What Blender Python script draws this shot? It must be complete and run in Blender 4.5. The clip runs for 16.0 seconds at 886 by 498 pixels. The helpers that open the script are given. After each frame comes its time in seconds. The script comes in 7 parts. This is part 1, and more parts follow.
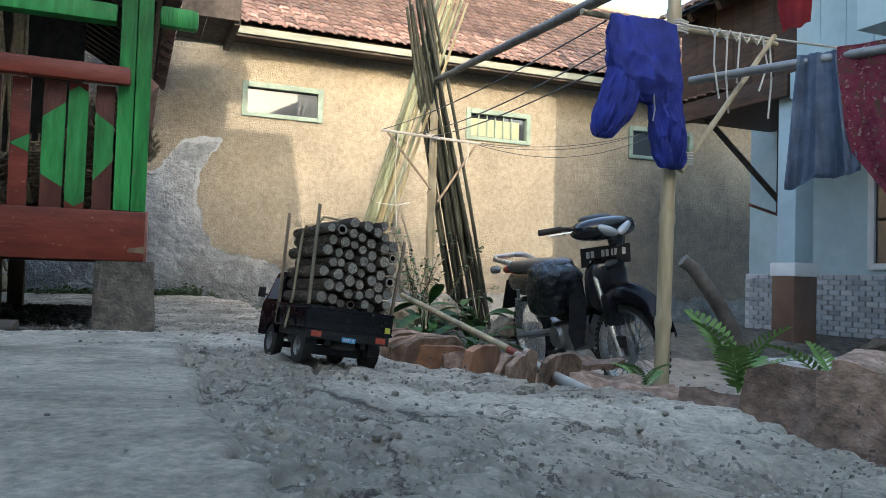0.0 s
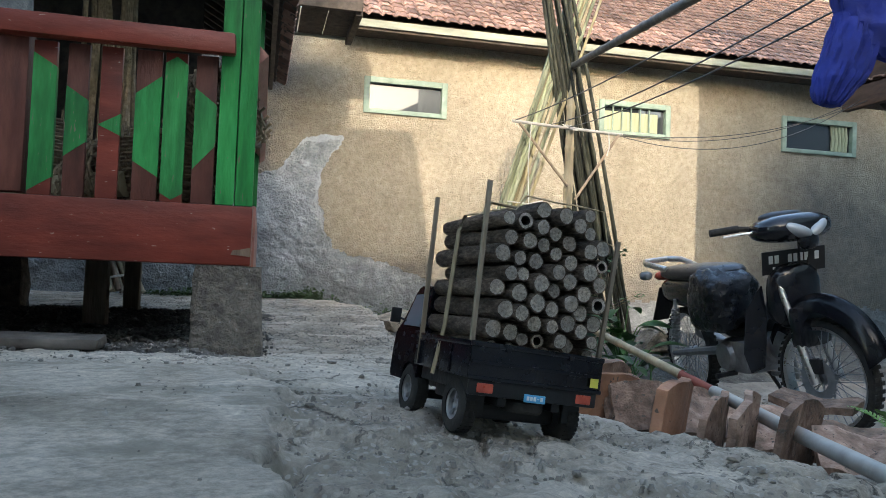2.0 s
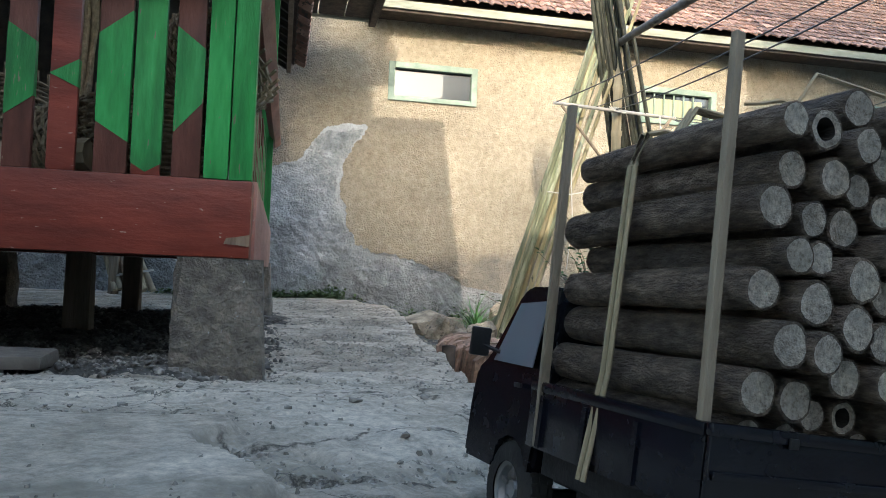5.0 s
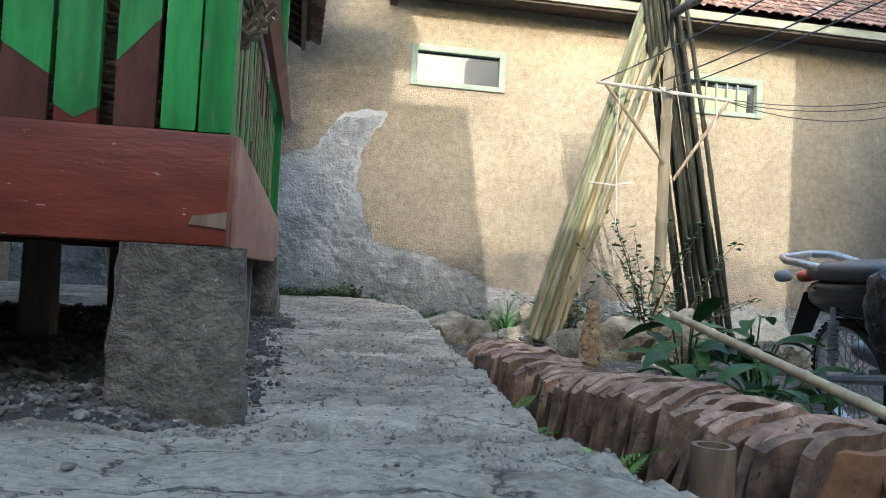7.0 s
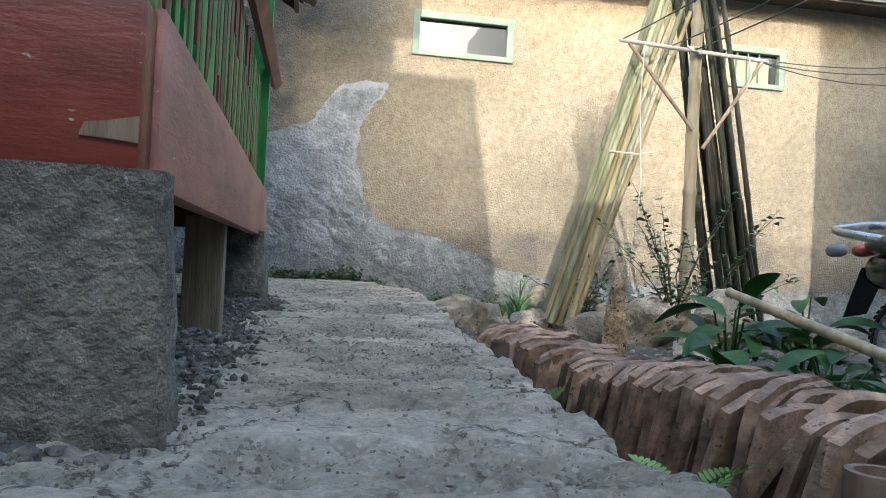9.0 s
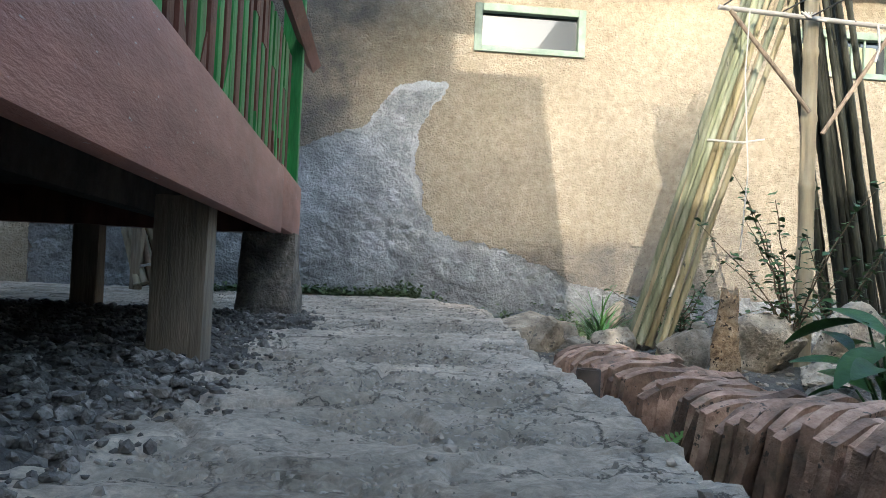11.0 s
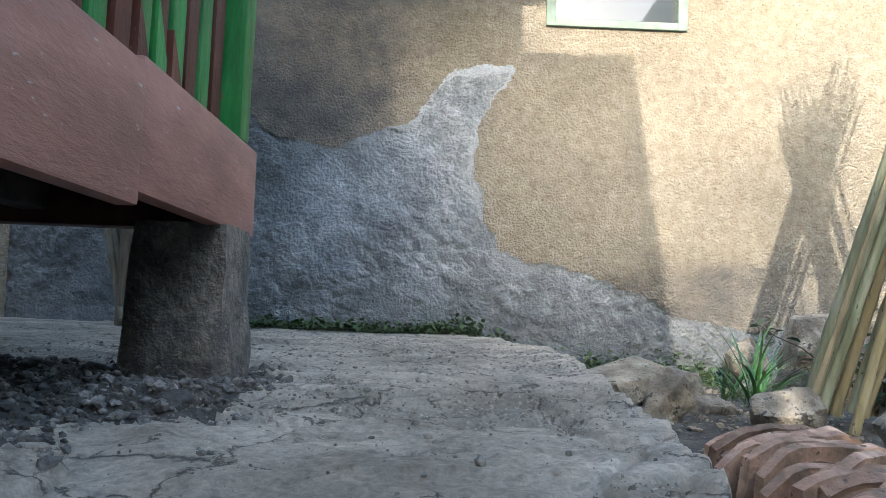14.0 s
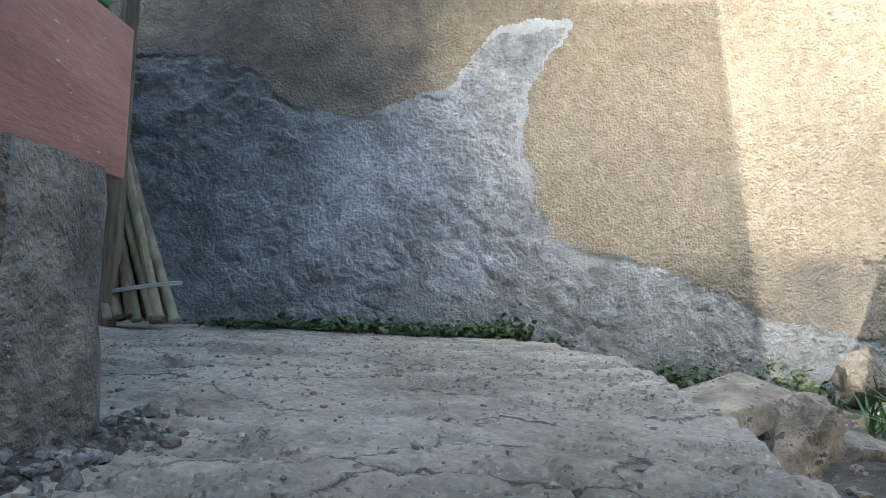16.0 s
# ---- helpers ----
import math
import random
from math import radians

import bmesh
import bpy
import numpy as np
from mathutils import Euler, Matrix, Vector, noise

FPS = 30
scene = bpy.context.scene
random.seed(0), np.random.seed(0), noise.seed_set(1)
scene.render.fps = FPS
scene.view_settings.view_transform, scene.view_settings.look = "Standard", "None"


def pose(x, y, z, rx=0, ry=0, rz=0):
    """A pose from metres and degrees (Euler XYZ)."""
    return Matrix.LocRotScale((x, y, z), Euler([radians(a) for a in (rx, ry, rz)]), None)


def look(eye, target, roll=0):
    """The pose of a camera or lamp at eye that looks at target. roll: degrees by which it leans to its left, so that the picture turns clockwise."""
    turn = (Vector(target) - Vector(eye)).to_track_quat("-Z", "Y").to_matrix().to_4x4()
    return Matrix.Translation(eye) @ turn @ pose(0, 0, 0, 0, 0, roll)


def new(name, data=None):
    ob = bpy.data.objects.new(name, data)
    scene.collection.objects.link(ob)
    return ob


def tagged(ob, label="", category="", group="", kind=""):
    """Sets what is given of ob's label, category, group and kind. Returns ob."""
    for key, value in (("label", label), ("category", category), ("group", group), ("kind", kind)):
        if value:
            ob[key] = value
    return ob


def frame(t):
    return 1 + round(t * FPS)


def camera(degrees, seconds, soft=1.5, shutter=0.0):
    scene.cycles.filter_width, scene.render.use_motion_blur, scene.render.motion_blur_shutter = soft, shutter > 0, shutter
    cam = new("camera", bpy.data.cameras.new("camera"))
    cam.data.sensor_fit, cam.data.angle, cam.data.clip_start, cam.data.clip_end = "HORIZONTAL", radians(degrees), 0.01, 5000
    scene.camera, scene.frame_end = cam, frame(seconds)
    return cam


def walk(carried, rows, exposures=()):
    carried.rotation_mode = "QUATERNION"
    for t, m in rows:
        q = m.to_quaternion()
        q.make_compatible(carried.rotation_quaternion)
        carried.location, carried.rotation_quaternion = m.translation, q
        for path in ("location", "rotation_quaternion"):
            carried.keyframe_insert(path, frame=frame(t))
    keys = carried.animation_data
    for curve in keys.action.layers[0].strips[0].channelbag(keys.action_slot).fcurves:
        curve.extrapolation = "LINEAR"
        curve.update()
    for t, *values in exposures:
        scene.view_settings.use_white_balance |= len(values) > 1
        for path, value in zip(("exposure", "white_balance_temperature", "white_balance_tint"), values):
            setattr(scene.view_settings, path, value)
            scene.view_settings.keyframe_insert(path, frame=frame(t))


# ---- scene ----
cam = camera(58.8, 16.0, 0.7)
PATH = [
    (0, (-0.023, 0.126, 0.307), (0.715, 1.983, 0.383), 1.8),
    (0.5, (0.004, 0.311, 0.301), (0.621, 2.212, 0.372), 1.9),
    (1, (0.014, 0.466, 0.297), (0.513, 2.402, 0.364), 2.2),
    (1.5, (0.032, 0.65, 0.319), (0.49, 2.596, 0.382), 2.4),
    (2, (0.052, 0.769, 0.326), (0.507, 2.715, 0.398), 2.3),
    (2.5, (0.095, 0.907, 0.316), (0.551, 2.852, 0.394), 2.4),
    (3, (0.093, 1.01, 0.315), (0.545, 2.957, 0.391), 2.3),
    (3.5, (0.088, 1.1, 0.31), (0.501, 3.055, 0.386), 2.0),
    (4, (0.087, 1.168, 0.317), (0.489, 3.126, 0.388), 2.2),
    (6.3, (0.143, 1.751, 0.314), (0.535, 3.711, 0.38), 2.9),
    (6.5, (0.146, 1.811, 0.312), (0.52, 3.775, 0.377), 2.9),
    (7, (0.149, 1.994, 0.313), (0.509, 3.961, 0.373), 3.1),
    (7.5, (0.155, 2.12, 0.303), (0.518, 4.086, 0.363), 3.1),
    (8, (0.181, 2.255, 0.292), (0.546, 4.221, 0.351), 3.1),
    (8.2, (0.185, 2.305, 0.287), (0.552, 4.271, 0.337), 3.0),
    (10.3, (0.269, 2.824, 0.209), (0.541, 4.806, 0.225), 2.2),
    (10.5, (0.283, 2.912, 0.206), (0.519, 4.897, 0.232), 2.2),
    (11, (0.321, 3.144, 0.201), (0.511, 5.133, 0.273), 2.5),
    (11.5, (0.358, 3.332, 0.179), (0.547, 5.322, 0.256), 2.4),
    (12, (0.399, 3.55, 0.184), (0.558, 5.542, 0.26), 2.2),
    (12.5, (0.415, 3.807, 0.19), (0.549, 5.801, 0.279), 2.2),
    (13, (0.43, 4.078, 0.187), (0.557, 6.071, 0.298), 1.9),
    (13.5, (0.46, 4.379, 0.189), (0.548, 6.373, 0.322), 2.2),
    (14, (0.482, 4.597, 0.189), (0.492, 6.591, 0.34), 2.3),
    (14.5, (0.487, 4.852, 0.202), (0.488, 6.847, 0.35), 2.4),
    (15, (0.496, 5.06, 0.204), (0.5, 7.054, 0.357), 2.3),
    (15.5, (0.517, 5.271, 0.206), (0.459, 7.264, 0.354), 2.4),
    (16, (0.524, 5.47, 0.194), (0.409, 7.462, 0.335), 2.6),
]
walk(cam, [(t, look(eye, target, roll)) for t, eye, target, roll in PATH],
     exposures=[(0, 2.4, 6300, 9), (4, 2.5, 6150, 8), (7, 2.6, 6050, 8), (11, 2.65, 5950, 8), (13.5, 2.72, 5850, 8), (16, 2.88, 5800, 8)])

# ---- light: low sun over the roofs behind the lane, clear sky ----
SUN = Vector((0.66, 3.19, -1.08)).normalized()
sun = new("sun", bpy.data.lights.new("sun", "SUN"))
sun.data.energy, sun.data.angle, sun.data.color = 0.8, radians(0.25), (1.0, 0.87, 0.71)
sun.matrix_world = look(-SUN * 30, (0, 0, 0))
world = bpy.data.worlds.new("sky")
scene.world = world
world.use_nodes = True
wn = world.node_tree.nodes
sky = wn.new("ShaderNodeTexSky")
sky.sky_type, sky.sun_disc = "NISHITA", False
sky.sun_elevation = math.asin(-SUN.z)
sky.sun_rotation = math.atan2(-SUN.x, -SUN.y)
sky.air_density, sky.dust_density = 1.2, 2.5
world.node_tree.links.new(sky.outputs[0], wn["Background"].inputs[0])
wn["Background"].inputs[1].default_value = 0.15

# ---- materials ----
def mat(name, cols, scale=6.0, rough=0.85, bump=0.3, bscale=60.0, metal=0.0, stretch=(1, 1, 1), rnd=0.0,
        stain=0.35, sscale=0.9, dist=0.01, speck=None, rvar=0.12, bdetail=4.0, dirt=None, spec=0.5, cdetail=6.0, crough=0.6, lohi=(0.3, 0.7), lump=None):
    m = bpy.data.materials.new(name)
    m.use_nodes = True
    nt = m.node_tree
    N, L = nt.nodes, nt.links
    bsdf = N["Principled BSDF"]
    tc, mp = N.new("ShaderNodeTexCoord"), N.new("ShaderNodeMapping")
    mp.inputs["Scale"].default_value = stretch
    L.new(tc.outputs["Object"], mp.inputs["Vector"])
    oi = N.new("ShaderNodeObjectInfo")
    off = N.new("ShaderNodeVectorMath")
    off.operation = "MULTIPLY_ADD"
    off.inputs[1].default_value = (37, 53, 71)
    L.new(oi.outputs["Random"], off.inputs[0])
    L.new(mp.outputs["Vector"], off.inputs[2])
    vec = off.outputs[0] if rnd > 0 else mp.outputs["Vector"]
    def noise_node(s, d=6.0, r=0.6):
        n = N.new("ShaderNodeTexNoise")
        n.inputs["Scale"].default_value, n.inputs["Detail"].default_value, n.inputs["Roughness"].default_value = s, d, r
        L.new(vec, n.inputs["Vector"])
        return n.outputs["Fac"]
    ramp = N.new("ShaderNodeValToRGB")
    e = ramp.color_ramp.elements
    lo, hi = lohi
    e[0].position, e[0].color = lo, (*cols[0], 1)
    e[1].position, e[1].color = hi, (*cols[-1], 1)
    for i, c in enumerate(cols[1:-1]):
        el = e.new(lo + (hi - lo) * (i + 1) / (len(cols) - 1))
        el.color = (*c, 1)
    L.new(noise_node(scale, cdetail, crough), ramp.inputs["Fac"])
    # large stains
    mr = N.new("ShaderNodeMapRange")
    mr.inputs["From Min"].default_value, mr.inputs["From Max"].default_value = 0.32, 0.68
    mr.inputs["To Min"].default_value, mr.inputs["To Max"].default_value = 1 - stain, 1 + stain * 0.5
    L.new(noise_node(sscale, 4, 0.65), mr.inputs["Value"])
    hsv = N.new("ShaderNodeHueSaturation")
    L.new(ramp.outputs["Color"], hsv.inputs["Color"])
    val = mr.outputs["Result"]
    if rnd > 0:
        r2 = N.new("ShaderNodeMapRange")
        r2.inputs["To Min"].default_value, r2.inputs["To Max"].default_value = 1 - rnd, 1 + rnd
        L.new(oi.outputs["Random"], r2.inputs["Value"])
        mu = N.new("ShaderNodeMath")
        mu.operation = "MULTIPLY"
        L.new(val, mu.inputs[0])
        L.new(r2.outputs["Result"], mu.inputs[1])
        val = mu.outputs[0]
    L.new(val, hsv.inputs["Value"])
    col = hsv.outputs["Color"]
    if speck:
        scol, sscl, thr = speck
        mx = N.new("ShaderNodeMix")
        mx.data_type = "RGBA"
        sr = N.new("ShaderNodeMapRange")
        sr.inputs["From Min"].default_value, sr.inputs["From Max"].default_value = thr, thr + 0.04
        L.new(noise_node(sscl, 3, 0.7), sr.inputs["Value"])
        L.new(sr.outputs["Result"], mx.inputs["Factor"])
        L.new(col, mx.inputs["A"])
        mx.inputs["B"].default_value = (*scol, 1)
        col = mx.outputs["Result"]
    # second colour by vertex mask; the wall's holds soot and painted shade
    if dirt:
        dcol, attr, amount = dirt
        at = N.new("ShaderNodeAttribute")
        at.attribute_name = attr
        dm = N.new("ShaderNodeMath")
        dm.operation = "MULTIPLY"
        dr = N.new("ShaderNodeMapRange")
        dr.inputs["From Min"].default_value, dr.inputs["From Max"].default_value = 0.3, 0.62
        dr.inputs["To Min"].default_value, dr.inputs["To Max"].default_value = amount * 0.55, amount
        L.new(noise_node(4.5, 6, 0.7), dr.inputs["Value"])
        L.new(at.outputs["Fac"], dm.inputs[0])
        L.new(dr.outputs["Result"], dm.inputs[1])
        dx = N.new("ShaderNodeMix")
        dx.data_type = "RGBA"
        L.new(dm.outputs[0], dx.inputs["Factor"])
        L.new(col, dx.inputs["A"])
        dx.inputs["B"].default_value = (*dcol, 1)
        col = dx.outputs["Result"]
    L.new(col, bsdf.inputs["Base Color"])
    rr = N.new("ShaderNodeMapRange")
    rr.inputs["To Min"].default_value, rr.inputs["To Max"].default_value = max(0.02, rough - rvar), min(1.0, rough + rvar)
    L.new(noise_node(scale * 2.3, 3), rr.inputs["Value"])
    L.new(rr.outputs["Result"], bsdf.inputs["Roughness"])
    bsdf.inputs["Metallic"].default_value = metal
    bsdf.inputs["Specular IOR Level"].default_value = spec
    if bump > 0:
        b = N.new("ShaderNodeBump")
        b.inputs["Strength"].default_value, b.inputs["Distance"].default_value = bump, dist
        hgt = noise_node(bscale, bdetail, 0.65)
        if lump:
            lv = N.new("ShaderNodeTexVoronoi")
            lv.inputs["Scale"].default_value = lump[0]
            L.new(vec, lv.inputs["Vector"])
            ls = N.new("ShaderNodeMath")
            ls.operation = "MULTIPLY_ADD"
            ls.inputs[1].default_value = -lump[1]
            L.new(lv.outputs["Distance"], ls.inputs[0])
            L.new(hgt, ls.inputs[2])
            hgt = ls.outputs[0]
        L.new(hgt, b.inputs["Height"])
        L.new(b.outputs["Normal"], bsdf.inputs["Normal"])
    return m


def lane_concrete():
    """Old grey concrete: blotches, sandy grain, stones showing through, hairline cracks and grime in the broken parts."""
    m = bpy.data.materials.new("lane_concrete")
    m.use_nodes = True
    N, L = m.node_tree.nodes, m.node_tree.links
    bsdf = N["Principled BSDF"]
    tc = N.new("ShaderNodeTexCoord").outputs["Object"]

    def tex(scale, detail, rough, warp=0.0, vec=None):
        n = N.new("ShaderNodeTexNoise")
        for key, value in (("Scale", scale), ("Detail", detail), ("Roughness", rough), ("Distortion", warp)):
            n.inputs[key].default_value = value
        L.new(vec or tc, n.inputs["Vector"])
        return n

    def span(src, f0, f1, t0, t1):
        r = N.new("ShaderNodeMapRange")
        for key, value in (("From Min", f0), ("From Max", f1), ("To Min", t0), ("To Max", t1)):
            r.inputs[key].default_value = value
        L.new(src, r.inputs["Value"])
        return r.outputs["Result"]

    def calc(op, a, b):
        n = N.new("ShaderNodeMath")
        n.operation = op
        for i, v in enumerate((a, b)):
            if isinstance(v, (int, float)):
                n.inputs[i].default_value = v
            else:
                L.new(v, n.inputs[i])
        return n.outputs[0]

    def blend(fac, a, b):
        n = N.new("ShaderNodeMix")
        n.data_type = "RGBA"
        L.new(fac, n.inputs["Factor"])
        L.new(a, n.inputs["A"])
        if isinstance(b, tuple):
            n.inputs["B"].default_value = (*b, 1)
        else:
            L.new(b, n.inputs["B"])
        return n.outputs["Result"]

    ramp = N.new("ShaderNodeValToRGB")
    e = ramp.color_ramp.elements
    e[0].position, e[0].color = 0.36, (0.37, 0.318, 0.25, 1)
    e[1].position, e[1].color = 0.68, (0.76, 0.67, 0.548, 1)
    e.new(0.5).color = (0.565, 0.492, 0.395, 1)
    L.new(tex(2.4, 10, 0.66, 0.6).outputs["Fac"], ramp.inputs["Fac"])
    grain = span(tex(60, 9, 0.78).outputs["Fac"], 0.3, 0.7, 0.5, 1.36)
    streak = span(tex(7, 8, 0.72, 1.5).outputs["Fac"], 0.5, 0.66, 1.0, 0.74)
    hsv = N.new("ShaderNodeHueSaturation")
    L.new(ramp.outputs["Color"], hsv.inputs["Color"])
    L.new(calc("MULTIPLY", grain, streak), hsv.inputs["Value"])
    wear = N.new("ShaderNodeAttribute")
    wear.attribute_name = "wear"
    wear = wear.outputs["Fac"]
    col = blend(calc("MULTIPLY", wear, span(tex(14, 6, 0.7).outputs["Fac"], 0.35, 0.6, 0.2, 0.85)), hsv.outputs["Color"], (0.3, 0.265, 0.205))
    slab = N.new("ShaderNodeAttribute")
    slab.attribute_name = "swept"
    rough_part = span(slab.outputs["Fac"], 0.0, 1.0, 1.0, 0.12)
    # stones bedded in the mix
    vo = N.new("ShaderNodeTexVoronoi")
    vo.inputs["Scale"].default_value = 95
    L.new(tc, vo.inputs["Vector"])
    bare = calc("MAXIMUM", calc("MULTIPLY", wear, 0.9), span(tex(3.1, 6, 0.7, 0.8).outputs["Fac"], 0.52, 0.64, 0.0, 0.75))
    bare = calc("MULTIPLY", bare, rough_part)
    stone = calc("MULTIPLY", span(vo.outputs["Distance"], 0.42, 0.3, 0.0, 1.0), bare)
    sep = N.new("ShaderNodeSeparateColor")
    L.new(vo.outputs["Color"], sep.inputs["Color"])
    tone = N.new("ShaderNodeValToRGB")
    t = tone.color_ramp.elements
    t[0].position, t[0].color = 0.1, (0.2, 0.185, 0.165, 1)
    t[1].position, t[1].color = 0.95, (0.68, 0.62, 0.535, 1)
    L.new(sep.outputs[0], tone.inputs["Fac"])
    col = blend(calc("MULTIPLY", stone, 0.8), col, tone.outputs["Color"])
    # cracks, coarse and hairline
    warp = N.new("ShaderNodeVectorMath")
    warp.operation = "MULTIPLY_ADD"
    warp.inputs[1].default_value = (0.22, 0.22, 0.0)
    L.new(tex(4.5, 7, 0.68).outputs["Color"], warp.inputs[0])
    L.new(tc, warp.inputs[2])
    lines = None
    for scale, width, lo, hi in ((2.2, 0.014, 0.4, 0.5), (6.5, 0.02, 0.48, 0.58)):
        ed = N.new("ShaderNodeTexVoronoi")
        ed.feature = "DISTANCE_TO_EDGE"
        ed.inputs["Scale"].default_value = scale
        L.new(warp.outputs[0], ed.inputs["Vector"])
        c = calc("MULTIPLY", span(ed.outputs["Distance"], 0.0, width, 1.0, 0.0), span(tex(scale * 0.6, 4, 0.6).outputs["Fac"], lo, hi, 0.0, 1.0))
        lines = c if lines is None else calc("MAXIMUM", lines, c)
    lines = calc("MULTIPLY", lines, rough_part)
    col = blend(calc("MULTIPLY", lines, 0.92), col, (0.075, 0.066, 0.054))
    L.new(col, bsdf.inputs["Base Color"])
    L.new(span(tex(30, 4, 0.6).outputs["Fac"], 0.3, 0.7, 0.82, 1.0), bsdf.inputs["Roughness"])
    bsdf.inputs["Specular IOR Level"].default_value = 0.25
    h = calc("MULTIPLY", tex(26, 13, 0.76, 0.4).outputs["Fac"], 0.016)
    h = calc("ADD", h, calc("MULTIPLY", tex(210, 5, 0.7).outputs["Fac"], 0.0022))
    h = calc("ADD", h, calc("MULTIPLY", stone, 0.0022))
    h = calc("SUBTRACT", h, calc("MULTIPLY", lines, 0.004))
    bump = N.new("ShaderNodeBump")
    bump.inputs["Strength"].default_value, bump.inputs["Distance"].default_value = 1.0, 1.0
    L.new(h, bump.inputs["Height"])
    L.new(bump.outputs["Normal"], bsdf.inputs["Normal"])
    return m


def glass_mat(name, tint, rough=0.03, alpha_mix=0.5):
    m = bpy.data.materials.new(name)
    m.use_nodes = True
    b = m.node_tree.nodes["Principled BSDF"]
    b.inputs["Base Color"].default_value = (*tint, 1)
    b.inputs["Roughness"].default_value = rough
    b.inputs["Specular IOR Level"].default_value = 1.0
    b.inputs["IOR"].default_value = alpha_mix
    return m


M_WALL = mat("ochre_roughcast", [(0.29, 0.243, 0.17), (0.415, 0.36, 0.268), (0.52, 0.463, 0.365)], 16, 0.95, 1.0, 46, stain=0.24, sscale=0.8, dist=0.03, speck=((0.24, 0.2, 0.145), 52, 0.62), dirt=((0.1, 0.1, 0.105), "soot_shade", 0.92), cdetail=12, crough=0.78, spec=0.2, lump=(62, 0.4))
M_CEMENT = mat("grey_cement", [(0.27, 0.29, 0.303), (0.47, 0.497, 0.512), (0.68, 0.708, 0.722)], 11, 0.95, 1.0, 40, stain=0.38, sscale=2.2, dist=0.05, speck=((0.25, 0.255, 0.26), 40, 0.62), dirt=((0.13, 0.135, 0.13), "soot_shade", 0.85), cdetail=12, crough=0.76, spec=0.2, lump=(45, 0.22))
M_RIM = mat("smooth_cement_edge", [(0.42, 0.445, 0.465), (0.58, 0.61, 0.63)], 16, 0.9, 0.8, 60, stain=0.3, dist=0.03, dirt=((0.13, 0.135, 0.13), "soot_shade", 0.9), cdetail=10, crough=0.7)
M_LANE = lane_concrete()
M_DIRT = mat("court_dirt", [(0.22, 0.19, 0.155), (0.3, 0.26, 0.21), (0.37, 0.325, 0.27)], 9, 0.95, 0.8, 40, stain=0.3, dist=0.02, speck=((0.16, 0.14, 0.12), 30, 0.62))
M_SOIL = mat("garden_soil", [(0.07, 0.065, 0.055), (0.13, 0.12, 0.1), (0.2, 0.19, 0.165)], 12, 0.95, 1.0, 40, stain=0.4, dist=0.03, speck=((0.3, 0.28, 0.25), 45, 0.64))
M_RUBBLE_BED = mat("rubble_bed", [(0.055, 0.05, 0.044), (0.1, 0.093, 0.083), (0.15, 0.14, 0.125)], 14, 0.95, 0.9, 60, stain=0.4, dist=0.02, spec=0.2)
M_RUBBLE = mat("rubble", [(0.09, 0.081, 0.072), (0.18, 0.165, 0.147), (0.4, 0.37, 0.33)], 30, 0.95, 0.8, 110, stain=0.6, sscale=9, spec=0.2)
M_PEBBLE = mat("pebble", [(0.15, 0.132, 0.108), (0.28, 0.25, 0.21), (0.44, 0.4, 0.34)], 20, 0.9, 0.4, 90, stain=0.5, sscale=9)
M_GREEN = mat("green_paint", [(0.018, 0.16, 0.035), (0.028, 0.24, 0.052), (0.05, 0.31, 0.08)], 10, 0.5, 0.45, 40, stretch=(2, 2, 0.35), rnd=0.12, stain=0.35, sscale=5, dist=0.008, speck=((0.17, 0.15, 0.09), 40, 0.66), spec=0.35)
M_BROWN = mat("brown_paint", [(0.0747, 0.0253, 0.0161), (0.115, 0.0379, 0.0253), (0.1552, 0.0552, 0.0391)], 9, 0.55, 0.35, 40, stretch=(2, 2, 0.5), rnd=0.18, stain=0.35, sscale=5, dist=0.008, speck=((0.24, 0.17, 0.12), 34, 0.7), spec=0.3)
M_RED = mat("red_brown_paint", [(0.1205, 0.0207, 0.0115), (0.1836, 0.0321, 0.0184), (0.2295, 0.0482, 0.0298)], 6, 0.42, 0.2, 45, stretch=(0.5, 2, 2), stain=0.35, sscale=4, dist=0.008, speck=((0.42, 0.33, 0.28), 48, 0.68), spec=0.35)
M_RED2 = mat("faded_red_brown_paint", [(0.27, 0.115, 0.088), (0.36, 0.158, 0.12), (0.45, 0.21, 0.162)], 6, 0.55, 0.4, 60, stretch=(2, 0.5, 2), stain=0.25, sscale=4, dist=0.006, speck=((0.5, 0.45, 0.42), 55, 0.675))
M_WOOD = mat("weathered_wood", [(0.16, 0.12, 0.085), (0.24, 0.185, 0.13), (0.3, 0.24, 0.18)], 16, 0.85, 0.6, 40, stretch=(3, 3, 0.3), rnd=0.2, stain=0.3, sscale=3)
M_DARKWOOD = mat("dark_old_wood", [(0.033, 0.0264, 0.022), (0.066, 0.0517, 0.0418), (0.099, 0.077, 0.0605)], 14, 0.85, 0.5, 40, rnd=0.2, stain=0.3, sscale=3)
M_STONE = mat("footing_stone", [(0.0975, 0.084, 0.068), (0.1755, 0.1512, 0.122), (0.299, 0.252, 0.1998)], 16, 0.9, 1.0, 45, stain=0.45, sscale=5, dist=0.03, speck=((0.3, 0.29, 0.27), 70, 0.65))
M_ROCK = mat("garden_rock", [(0.216, 0.1856, 0.1416), (0.3645, 0.3136, 0.236), (0.54, 0.4672, 0.3658)], 12, 0.9, 1.0, 38, rnd=0.3, stain=0.5, sscale=5, dist=0.03, speck=((0.12, 0.11, 0.09), 24, 0.6))
